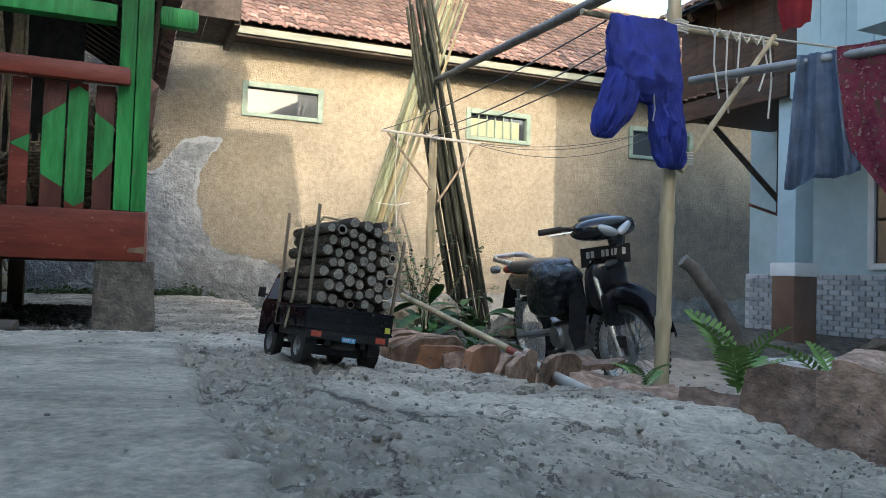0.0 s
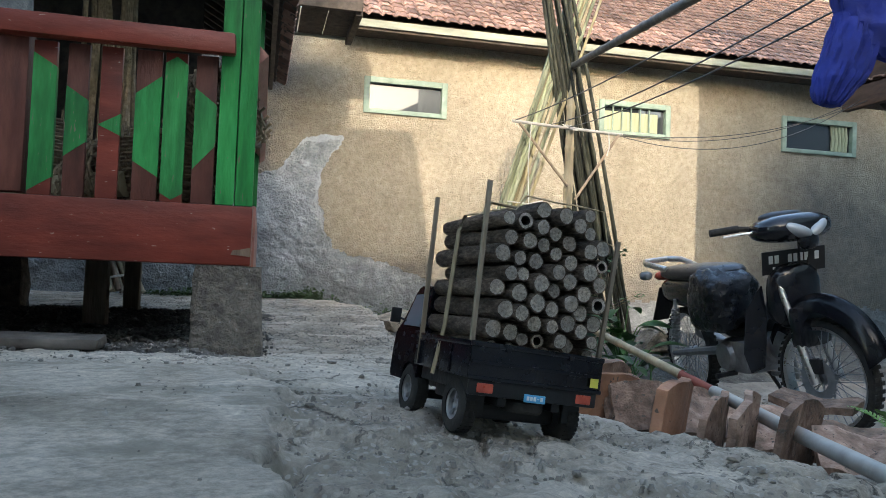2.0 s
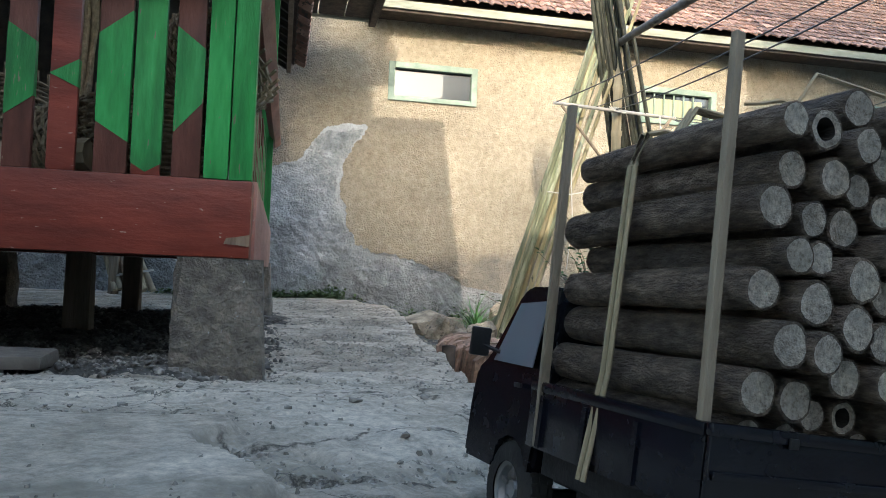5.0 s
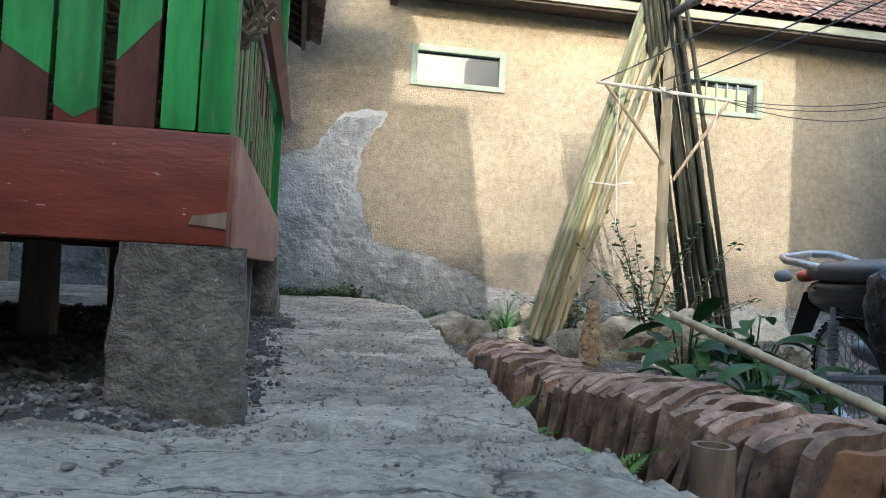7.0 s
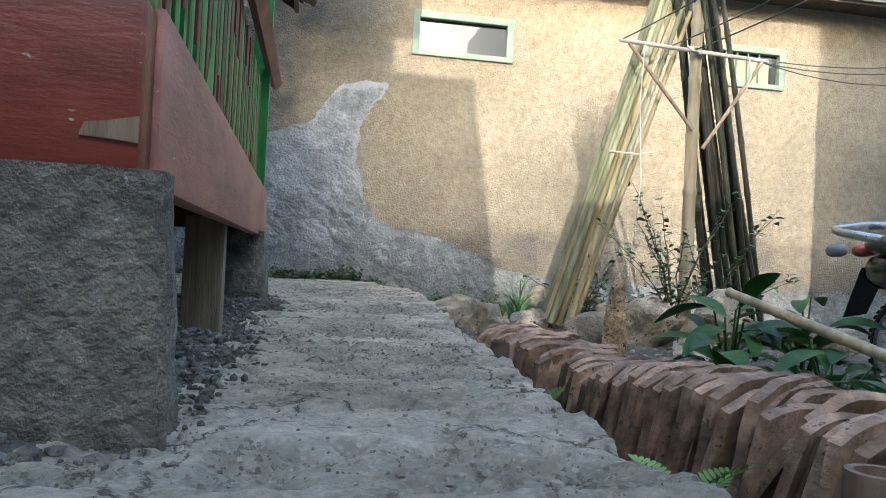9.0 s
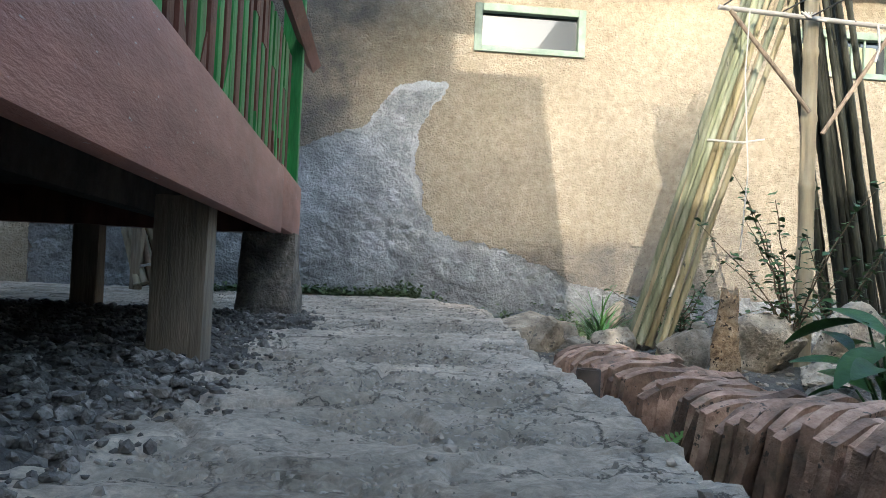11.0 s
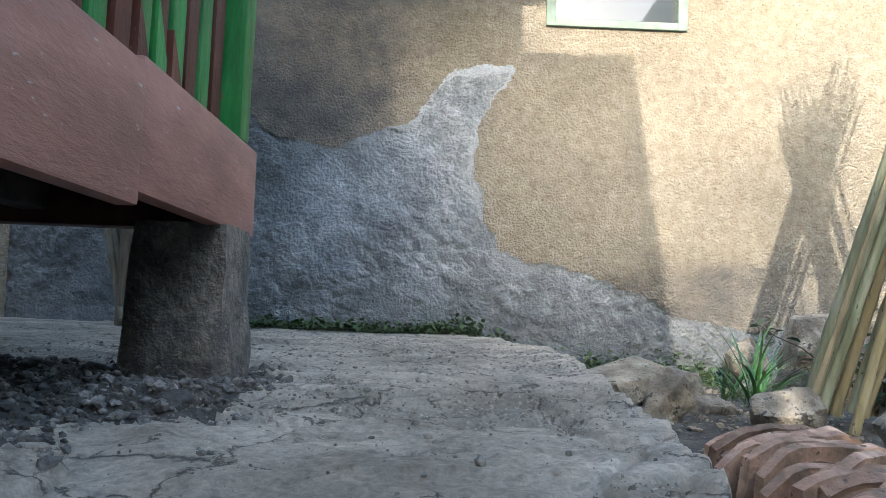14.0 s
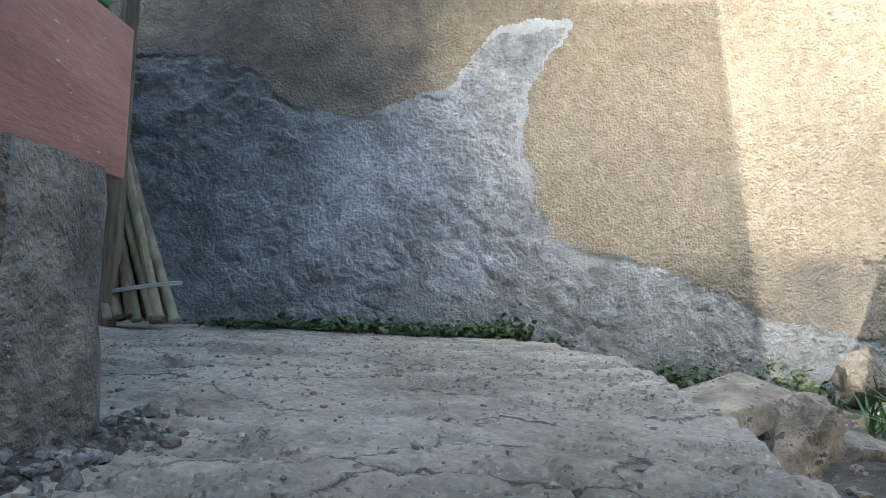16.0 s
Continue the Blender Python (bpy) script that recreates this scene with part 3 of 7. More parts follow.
def swept(x, y):
    """The smooth slab before the hut."""
    return smooth(slab_edge(y) + 0.01, slab_edge(y) - 0.005, x) * smooth(2.4, 2.385, y + 0.05 * fbm(x * 4, y * 0, 31)) * smooth(-2.5, -1.5, x)


def ground_z(x, y, fine=True):
    x, y = np.asarray(x, float), np.asarray(y, float)
    lane = np.interp(y, [-20, 0, 1.2, 2.8, 3.3, 4.2, 6.2, 8, 10.3], [0.12, 0.12, 0.12, 0.105, 0.062, 0.004, 0.014, 0.01, 0.008])
    ragged = ragged_edge(x, y)
    e = lane_edge(y) + ragged
    court = np.where(y < 2.6, -0.02 - 0.2 * smooth(1.2, 3.2, x) - 0.2 * smooth(2.4, 3.4, x), -0.38)
    court = -0.38 + (court + 0.38) * smooth(3.6, 1.9, y)
    garden = -0.2 - 0.08 * smooth(8.5, 10.2, y)
    gy = smooth(5.4, 6.2, y)
    low = court * (1 - gy) + garden * gy
    gut = smooth(1.6, 1.35, x) * smooth(2.1, 2.7, y) * smooth(6.6, 6.2, y)
    low = low * (1 - gut) + (-0.4) * gut
    w = 0.05 + 0.16 * smooth(7.0, 8.8, y)
    s = smooth(0, 1, (x - e) / w)
    z = lane * (1 - s) + low * s
    onlane = 1 - s
    slab = swept(x, y)
    onlane = onlane * (1 - 0.85 * slab)
    camber = smooth(0.12, 0.8, x) * smooth(3.0, 1.9, y)
    z = z + (0.022 * smooth(3.0, 2.2, y) - 0.055 * camber) * (1 - s)
    # broken layers of the old concrete: thin sheets that end in sharp little steps
    n = fbm(x * 1.1 + 3, y * 1.6, 11, 4) * 5
    q = np.floor(n)
    z = z + onlane * ((q + 0.5 + smooth(0.97, 1.0, n - q)) * 0.0026 + 0.012 * fbm(x * 0.7, y * 0.7, 2))
    n2 = fbm(x * 2.6 + 9, y * 3.4, 12, 5, 0.62) * 5
    q2 = np.floor(n2)
    z = z + onlane * (q2 + 0.5 + smooth(0.95, 1.0, n2 - q2)) * 0.0018
    n3 = fbm(x * 7 + 5, y * 9, 14, 4, 0.65) * 4
    q3 = np.floor(n3)
    z = z + onlane * (q3 + smooth(0.9, 1.0, n3 - q3)) * 0.0026
    # raised slab beside the hut's front
    z = z + 0.01 * slab - 0.007 * onlane * worn(x, y)
    hut = smooth(0.13, -0.05, x + 0.18 * fbm(x * 2.5, y * 2.5, 21)) * smooth(3.1, 3.3, y) * smooth(6.9, 6.2, y)
    z = z + hut * 0.02
    if fine:
        wx, wy = 0.07 * fbm(x * 5, y * 5, 40), 0.07 * fbm(x * 5, y * 5, 43)
        gap, tone = plates(x + wx, y + wy, 0.36, 101)
        broken = smooth(-0.2, 0.08, fbm(x * 1.2, y * 1.2, 44, 3))
        z = z + onlane * broken * ((tone - 0.5) * 0.014 * smooth(0.0, 0.01, gap) - 0.014 * smooth(0.009, 0.0, gap))
        grit = worn(x, y)
        gap2, tone2 = plates(x + 0.5 * wx, y + 0.5 * wy, 0.085, 103)
        z = z + onlane * grit * ((tone2 - 0.5) * 0.011 * smooth(0.0, 0.008, gap2) - 0.008 * smooth(0.007, 0.0, gap2))
        z = z + onlane * ((0.003 + 0.009 * grit) * fbm(x * 22, y * 24, 52, 3, 0.65) + 0.0016 * fbm(x * 5, y * 8, 57, 3)) + (1 - onlane) * 0.03 * fbm(x * 7, y * 7, 53, 4) * smooth(14, 8, np.abs(x)) * smooth(0.3, 1.0, s)
        z = z + hut * 0.03 * fbm(x * 16, y * 16, 54, 3)
    return z


def lumps(x, y, size, seed):
    """Rounded lumps thrown on at random, 0 to 1 high."""
    u, v = x / size, y / size
    iu, iv = np.floor(u), np.floor(v)
    top = np.zeros(u.shape)
    for a in (-1, 0, 1):
        for b in (-1, 0, 1):
            cu, cv = iu + a, iv + b
            d = np.hypot(cu + 0.5 + 0.95 * (hash2(cu, cv, seed) - 0.5) - u, cv + 0.5 + 0.95 * (hash2(cu, cv, seed + 7) - 0.5) - v)
            top = np.maximum(top, (0.25 + 0.75 * hash2(cu, cv, seed + 13)) * np.clip(1 - (d / 0.72) ** 2, 0, 1))
    return top


def ground_at(x, y):
    return float(ground_z(np.array([x]), np.array([y]), False)[0])


def axis(stops):
    out = []
    for (a, b, step) in stops:
        out.append(np.arange(a, b - 1e-6, step))
    return np.concatenate(out + [np.array([stops[-1][1]])])


gx = axis([(-400, -60, 85), (-60, -8, 6), (-8, -2.4, 0.35), (-2.4, -0.6, 0.05), (-0.6, 1.2, 0.0085), (1.2, 1.25, 0.0125), (1.25, 3.2, 0.04), (3.2, 9, 0.15), (9, 60, 6), (60, 400, 85)])
gy = axis([(-400, -60, 85), (-60, -6, 6), (-6, 0.1, 0.2), (0.1, 0.6, 0.02), (0.6, 7.8, 0.0095), (7.8, 10.6, 0.02), (10.6, 60, 6), (60, 400, 85)])
X, Y = np.meshgrid(gx, gy, indexing="ij")
Z = ground_z(X, Y)
V = np.stack([X.ravel(), Y.ravel(), Z.ravel()], 1)
xc, yc = (X[:-1, :-1] + X[1:, 1:]) / 2, (Y[:-1, :-1] + Y[1:, 1:]) / 2
rag = ragged_edge(xc, yc)
right = xc > lane_edge(yc) + rag + 0.03 + 0.07 * smooth(7.0, 8.8, yc)
mi = np.zeros(xc.shape, int)
mi[right] = 1
mi[right & (yc > 5.7) | right & (xc < 1.6) & (yc > 2.5)] = 2
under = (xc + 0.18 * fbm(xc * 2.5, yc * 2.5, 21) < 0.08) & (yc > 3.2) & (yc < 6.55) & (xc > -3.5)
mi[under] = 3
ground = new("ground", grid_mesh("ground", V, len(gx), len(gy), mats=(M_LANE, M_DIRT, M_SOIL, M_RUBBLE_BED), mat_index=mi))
wear_at = ground.data.attributes.new("wear", "FLOAT", "POINT")
wear_at.data.foreach_set("value", worn(X, Y).ravel().astype(np.float32))
swept_at = ground.data.attributes.new("swept", "FLOAT", "POINT")
swept_at.data.foreach_set("value", swept(X, Y).ravel().astype(np.float32))
tagged(ground, "broken grey concrete lane with gutter, soil and a lower dirt court", "ground", kind="structure")

# ---- the ochre house at the end of the lane ----
WALL_Y = 10.24
WINDOWS = [(1.2, 2.24, 2.29, 2.735), (4.28, 5.3, 2.28, 2.73), (7.0, 8.2, 2.25, 2.75)]
PATCH = [(-2.6, -0.6), (-2.6, 1.75), (-1.17, 1.66), (-0.99, 1.58), (-0.84, 1.48), (-0.7, 1.38), (-0.43, 1.32), (-0.29, 1.31), (-0.14, 1.42), (0.18, 1.5), (0.37, 1.71), (0.5, 1.93),
         (0.73, 2.0), (0.97, 1.95), (0.86, 1.71), (0.73, 1.57), (0.73, 1.25), (0.8, 0.84), (0.93, 0.6), (1.1, 0.53), (1.55, 0.5), (1.7, 0.4), (1.95, 0.36), (2.15, 0.2), (2.6, 0.12), (3.6, 0.1), (12, 0.1), (12, -0.6)]


def wall_sheet(xs, zs):
    Xw, Zw = np.meshgrid(xs, zs, indexing="ij")
    px, pz = Xw + 0.06 * fbm(Xw * 7, Zw * 7, 60, 5, 0.6), Zw + 0.06 * fbm(Xw * 7, Zw * 7, 61, 5, 0.6)
    inp = inside(PATCH, px, pz)
    wr = 0.035 + 0.07 * fbm(Xw * 4, Zw * 4, 68, 4, 0.6)
    shrunk = inside(PATCH, px + wr, pz + wr * 0.9) & inside(PATCH, px - wr * 0.5, pz + wr)
    ru, rv = 0.81 * Xw - 0.59 * Zw, 0.59 * Xw + 0.81 * Zw
    d = 0.004 * fbm(Xw * 9, Zw * 9, 62, 3) + 0.007 * lumps(ru + 0.012 * fbm(Xw * 20, Zw * 20, 79), rv, 0.033, 63) * (0.3 + 1.2 * smooth(-0.3, 0.3, fbm(Xw * 6, Zw * 6, 80, 3))) + 0.02 * fbm(Xw * 1.2, Zw * 1.2, 64, 2)
    dc = -0.018 + 0.014 * fbm(ru * 8, rv * 10, 65, 3, 0.6) + (0.022 * lumps(ru + 0.05 * fbm(Xw * 9, Zw * 9, 77), rv * 1.3 + 0.05 * fbm(Xw * 9, Zw * 9, 76), 0.09, 66) + 0.01 * lumps(ru + 0.02 * fbm(Xw * 18, Zw * 18, 79), rv + 0.02 * fbm(Xw * 18, Zw * 18, 78), 0.04, 75)) * (0.25 + 1.2 * smooth(-0.35, 0.3, fbm(Xw * 4, Zw * 5, 85, 4)))
    rim = inp & ~shrunk & ((Zw > 0.45 + 0.2 * fbm(Xw * 2, Zw * 2, 69)) & (Xw > -0.6))
    disp = np.where(inp, dc, d)
    disp = np.where(rim, -0.004 + 0.008 * fbm(Xw * 8, Zw * 8, 67), disp)
    near_win = np.zeros(Xw.shape)
    for x0, x1, z0, z1 in WINDOWS:
        g = np.maximum(np.maximum(x0 - Xw, Xw - x1), np.maximum(z0 - Zw, Zw - z1))
        near_win = np.maximum(near_win, smooth(0.05, 0.0, g))
    disp = disp * (1 - near_win)
    Vw = np.stack([Xw.ravel(), (WALL_Y - disp).ravel(), Zw.ravel()], 1)
    c = lambda A: A[:-1, :-1]
    xm, zm = (Xw[:-1, :-1] + Xw[1:, 1:]) / 2, (Zw[:-1, :-1] + Zw[1:, 1:]) / 2
    keep = np.ones(xm.shape, bool)
    for x0, x1, z0, z1 in WINDOWS:
        keep &= ~((xm > x0 + 0.02) & (xm < x1 - 0.02) & (zm > z0 + 0.02) & (zm < z1 - 0.02))
    k = np.zeros(xm.shape, int)
    k[c(inp)] = 1
    k[c(rim)] = 2
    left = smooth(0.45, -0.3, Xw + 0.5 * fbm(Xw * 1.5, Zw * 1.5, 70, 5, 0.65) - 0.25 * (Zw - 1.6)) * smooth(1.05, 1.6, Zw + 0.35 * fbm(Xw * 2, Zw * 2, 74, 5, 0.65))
    # darker towards the right end, fading out above 1.4 m
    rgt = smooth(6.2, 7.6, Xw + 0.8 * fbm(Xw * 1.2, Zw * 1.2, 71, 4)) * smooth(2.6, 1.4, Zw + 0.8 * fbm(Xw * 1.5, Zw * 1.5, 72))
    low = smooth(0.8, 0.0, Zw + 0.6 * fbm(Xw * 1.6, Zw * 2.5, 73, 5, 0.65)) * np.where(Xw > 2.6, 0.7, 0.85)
    # left end: soot, with the hut's shade painted into the colour
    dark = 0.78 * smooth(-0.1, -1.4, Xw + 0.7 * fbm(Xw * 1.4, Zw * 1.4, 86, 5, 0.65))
    soot_shade = np.clip(np.maximum(np.maximum(left, rgt * 0.8), np.maximum(low, dark)), 0, 1).ravel()
    return Vw, keep, k, soot_shade


house = thing("house", "ochre roughcast house with patched cement and a tiled roof", "house")
for xs, zs in ((np.arange(-2.6, 2.9 + 1e-6, 0.01), np.arange(-0.5, 3.4, 0.01)), (np.arange(2.9, 11.5, 0.03), np.arange(-0.5, 3.4, 0.03))):
    if xs[0] > 0:
        xs = np.concatenate([[2.8999], xs[1:]])
    Vw, keep, k, soot_shade = wall_sheet(xs, zs)
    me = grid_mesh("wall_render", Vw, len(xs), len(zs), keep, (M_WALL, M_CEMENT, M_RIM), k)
    at = me.attributes.new("soot_shade", "FLOAT", "POINT")
    at.data.foreach_set("value", soot_shade.astype(np.float32))
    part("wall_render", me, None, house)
bm = bmesh.new()
xcuts = [-7.0] + [v for w in WINDOWS for v in w[:2]] + [11.5]
for a, b in zip(xcuts[0::2], xcuts[1::2]):
    box(bm, (a, WALL_Y + 0.03, -0.5), (b, WALL_Y + 0.17, 3.5))
for x0, x1, z0, z1 in WINDOWS:
    box(bm, (x0, WALL_Y + 0.03, -0.5), (x1, WALL_Y + 0.17, z0))
    box(bm, (x0, WALL_Y + 0.03, z1), (x1, WALL_Y + 0.17, 3.5))
box(bm, (-7.0, WALL_Y + 0.17, -0.5), (-6.85, 15.2, 3.5))
box(bm, (11.35, WALL_Y + 0.17, -0.5), (11.5, 15.2, 3.5))
box(bm, (-7.0, 15.2, -0.5), (11.5, 15.35, 3.5))
part("wall_core", bm, M_WALL, house)
for i, (x0, x1, z0, z1) in enumerate(WINDOWS):
    win = new("window")
    win.parent = house
    bm = bmesh.new()
    f = 0.07
    yf0, yf1 = WALL_Y - 0.03, WALL_Y + 0.1
    box(bm, (x0, yf0, z0), (x0 + f, yf1, z1), 0.006)
    box(bm, (x1 - f, yf0, z0), (x1, yf1, z1), 0.006)
    box(bm, (x0 + f, yf0, z1 - f), (x1 - f, yf1, z1), 0.006)
    box(bm, (x0 + f, yf0, z0), (x1 - f, yf1, z0 + f * 0.8), 0.006)
    part("window_frame", bm, M_FRAME, win, "pale green painted wooden frame")
    bm = bmesh.new()
    box(bm, (x0 + f, WALL_Y + 0.045, z0 + f * 0.8), (x1 - f, WALL_Y + 0.051, z1 - f))
    part("pane", bm, M_GLASS, win)
    if i == 1:
        bm = bmesh.new()
        n = 60
        pts = [(x0 + f + 0.01 + (x1 - x0 - 2 * f - 0.1) * q / n, WALL_Y + 0.03 + 0.006 * math.sin(q * 0.66)) for q in range(n + 1)]
        for (xa, ya), (xb, yb) in zip(pts, pts[1:]):
            v = [bm.verts.new(p) for p in ((xa, ya, z0 + f), (xb, yb, z0 + f), (xb, yb, z1 - f - 0.06), (xa, ya, z1 - f - 0.06))]
            bm.faces.new(v)
        bmesh.ops.remove_doubles(bm, verts=bm.verts, dist=0.0005)
        bmesh.ops.solidify(bm, geom=bm.faces[:], thickness=0.003)
        part("curtain", bm, M_CURTAIN, win, "cream pleated curtain")
        bm = bmesh.new()
        for q in range(1, 6):
            xq = x0 + f + (x1 - x0 - 2 * f - 0.1) * q / 6
            box(bm, (xq - 0.008, WALL_Y - 0.005, z0 + f * 0.8), (xq + 0.008, WALL_Y + 0.012, z1 - f))
        part("glazing_bar", bm, M_FRAME, win)
    if i == 2:
        bm = bmesh.new()
        for q in range(5):
            xq = x1 - 0.36 + q * 0.055
            tube(bm, [(xq, WALL_Y + 0.03, z0 + f), (xq + 0.01, WALL_Y + 0.025, (z0 + z1) / 2), (xq - 0.01, WALL_Y + 0.03, z1 - f)], 0.024, 8)
        part("curtain", bm, M_CURTAIN, win, "gathered cream curtain")
# eaves and tiled roof
EAVE_Y, EAVE_Z, RIDGE_Y, RIDGE_Z = 9.78, 3.27, 12.7, 5.42
bm = bmesh.new()
box(bm, (0.9, EAVE_Y + 0.0, EAVE_Z - 0.07), (11.7, EAVE_Y + 0.03, EAVE_Z + 0.02), 0.004)
part("fascia_board", bm, M_FASCIA, house, "whitewashed eaves board")
bm = bmesh.new()
box(bm, (0.9, EAVE_Y + 0.03, EAVE_Z - 0.06), (11.7, WALL_Y + 0.02, EAVE_Z - 0.04))
# thin dark strip added below the fascia for the shaded gap there
box(bm, (0.9, EAVE_Y + 0.034, EAVE_Z - 0.1), (11.7, EAVE_Y + 0.06, EAVE_Z - 0.062))
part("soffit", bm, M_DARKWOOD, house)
slope = math.atan2(RIDGE_Z - EAVE_Z, RIDGE_Y - EAVE_Y)
rl = math.hypot(RIDGE_Z - EAVE_Z, RIDGE_Y - EAVE_Y)
bm = bmesh.new()
for s in (0, 1):
    y0, z0 = EAVE_Y + 0.03, EAVE_Z
    ye = RIDGE_Y if s == 0 else 2 * RIDGE_Y - EAVE_Y
    a = [(0.88, y0 if s == 0 else ye, z0), (11.7, y0 if s == 0 else ye, z0), (11.7, RIDGE_Y, RIDGE_Z), (0.88, RIDGE_Y, RIDGE_Z)]
    lo = [bm.verts.new(p) for p in a]
    hi = [bm.verts.new((p[0], p[1], p[2] + 0.03)) for p in a]
    bm.faces.new(lo[::-1]); bm.faces.new(hi)
    for q in range(4):
        bm.faces.new((lo[q], lo[(q + 1) % 4], hi[(q + 1) % 4], hi[q]))
bmesh.ops.recalc_face_normals(bm, faces=bm.faces)
roof = part("roof", bm, M_DARKWOOD, house, "weathered red clay tile roof")


def tile_section(w, n=9):
    """A pantile's cross section: a shallow trough and a roll."""
    out = []
    for q in range(n):
        f = q / (n - 1)
        out.append((f * w, 0.011 * math.sin(2 * math.pi * f - 0.6) + 0.008 * math.sin(4 * math.pi * f)))
    return out


def pantile(w=0.166, l=0.215, t=0.01, n=9):
    """Verts and faces of one wavy roof tile, lying along +y."""
    sec = tile_section(w, n)
    v, f = [], []
    for (yy, lift) in ((0, 0.022), (l, 0.0)):
        for dz in (t, 0):
            for (xx, zz) in sec:
                v.append((xx, yy, zz + dz + lift))
    a, b, c, d = 0, n, 2 * n, 3 * n
    for q in range(n - 1):
        f += [(a + q, a + q + 1, c + q + 1, c + q), (b + q + 1, b + q, d + q, d + q + 1), (a + q + 1, a + q, b + q, b + q + 1), (c + q, c + q + 1, d + q + 1, d + q)]
    f += [(a, c, d, b), (a + n - 1, b + n - 1, d + n - 1, c + n - 1)]
    return v, f


tv, tf = pantile()
tile_me = bpy.data.meshes.new("roof_tile")
tile_me.from_pydata(tv, [], tf)
tile_me.polygons.foreach_set("use_smooth", [True] * len(tile_me.polygons))
tile_me.set_sharp_from_angle(angle=radians(40))
tile_me.materials.append(M_TILE)
ROOF_TILES = []
rt = random.Random(4)
rows_n = int(rl / 0.16)
for r in range(rows_n):
    for c in range(70):
        m = pose(0.86 + c * 0.155 + rt.uniform(-0.006, 0.006), EAVE_Y - 0.05 + r * 0.16 * math.cos(slope), EAVE_Z + 0.05 + r * 0.16 * math.sin(slope), math.degrees(slope) + rt.uniform(-1.2, 1.2), rt.uniform(-1.5, 1.5), rt.uniform(-1.5, 1.5))
        ROOF_TILES.append((m, r < 5 and c < 58))
bm = bmesh.new()
tube(bm, [(0.85, RIDGE_Y, RIDGE_Z + 0.07), (4, RIDGE_Y, RIDGE_Z + 0.06), (8, RIDGE_Y, RIDGE_Z + 0.075), (11.7, RIDGE_Y, RIDGE_Z + 0.07)], 0.11, 10)
part("ridge_cap", bm, M_FASCIA, house, "mortared ridge line")

# ---- unseen houses added behind, cut to shade the lane and wall ----
def back_house(label, prof, y0, y1, shear):
    b = thing("neighbour_house", label, "house")
    bm = bmesh.new()
    lo = [bm.verts.new((x, y0, z)) for x, z in prof]
    hi = [bm.verts.new((x + shear, y1, z)) for x, z in prof]
    bm.faces.new(lo)
    bm.faces.new(hi[::-1])
    for q in range(len(prof)):
        bm.faces.new((lo[q - 1], hi[q - 1], hi[q], lo[q]))
    bmesh.ops.recalc_face_normals(bm, faces=bm.faces)
    part("wall", bm, M_PLAINHOUSE, b)


# outline and slant follow the shadow edge wanted on the ochre wall
back_house("plain unseen house added behind the lane to cast the wall's shadow edge", [(-14, -0.4), (-0.45, -0.4), (-0.6, 4.6), (-0.93, 6.65), (-1.75, 6.65), (-1.75, 8.2), (-8, 9.0), (-14, 8.2)], -3.2, -9.5, -1.6)
back_house("low unseen house added behind the lane to shade it", [(-0.45, -0.4), (16, -0.4), (16, 4.2), (5.6, 6.0), (4.6, 5.6), (3.6, 4.2), (1.2, 4.4), (-0.45, 4.2)], -3.3, -9.5, -1.5)

# ---- the stilt hut with its railed porch ----
hut = thing("stilt_hut", "wooden stilt hut with a green and brown railed porch", "hut")


def plank(name, lo, hi, material, label="", bevel=0.006, jitter=0.003, parent=None, m=None):
    b = bmesh.new()
    box(b, lo, hi, bevel, jitter, m)
    return part(name, b, material, parent or hut, label)


plank("front_beam", (-3.2, 3.37, 0.336), (0.027, 3.43, 0.527), M_RED, "glossy red-brown painted beam with a chipped end", 0.007, 0.002)
plank("side_beam", (0.0, 3.432, 0.322), (0.036, 5.75, 0.535), M_RED2, "faded red-brown painted beam", 0.006, 0.002)
plank("side_beam", (-0.008, 5.755, 0.342), (0.03, 6.5, 0.552), M_RED2, "faded red-brown painted beam", 0.006, 0.002)
plank("back_beam", (-3.2, 6.44, 0.35), (0.0, 6.5, 0.55), M_BROWN)
for q in range(8):
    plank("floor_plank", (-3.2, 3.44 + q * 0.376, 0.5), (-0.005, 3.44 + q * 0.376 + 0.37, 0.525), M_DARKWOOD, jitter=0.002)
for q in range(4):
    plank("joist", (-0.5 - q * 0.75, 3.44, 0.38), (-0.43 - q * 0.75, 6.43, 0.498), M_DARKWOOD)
b = bmesh.new()
f = b.faces.new([b.verts.new(p) for p in ((-0.036, 3.3715, 0.371), (-0.03, 3.3715, 0.386), (-0.006, 3.3715, 0.389), (0.0255, 3.3715, 0.396), (0.0255, 3.3715, 0.366), (0.0, 3.3715, 0.369))])
r = bmesh.ops.extrude_face_region(b, geom=b.faces[:])
for v in r["geom"]:
    if isinstance(v, bmesh.types.BMVert):
        v.co.y -= 0.0045
bmesh.ops.recalc_face_normals(b, faces=b.faces)
part("bare_wood_chip", b, M_STAKEBROWN, hut, "bare wood where the paint has chipped")
# corner and back posts
plank("corner_post", (-0.094, 3.373, 0.528), (-0.036, 3.46, 2.6), M_GREEN, "green painted post")
plank("corner_post", (-0.034, 3.371, 0.528), (0.024, 3.455, 2.6), M_GREEN, "green painted post")
plank("back_post", (-0.06, 6.36, 0.56), (0.02, 6.45, 2.55), M_GREEN, "green painted post")
plank("gate_post", (-0.762, 3.375, 0.533), (-0.66, 3.45, 1.03), M_BROWN)
plank("tie_beam", (-3.2, 3.385, 1.255), (-0.11, 3.44, 1.33), M_GREEN, "green painted tie beam")
b = bmesh.new()
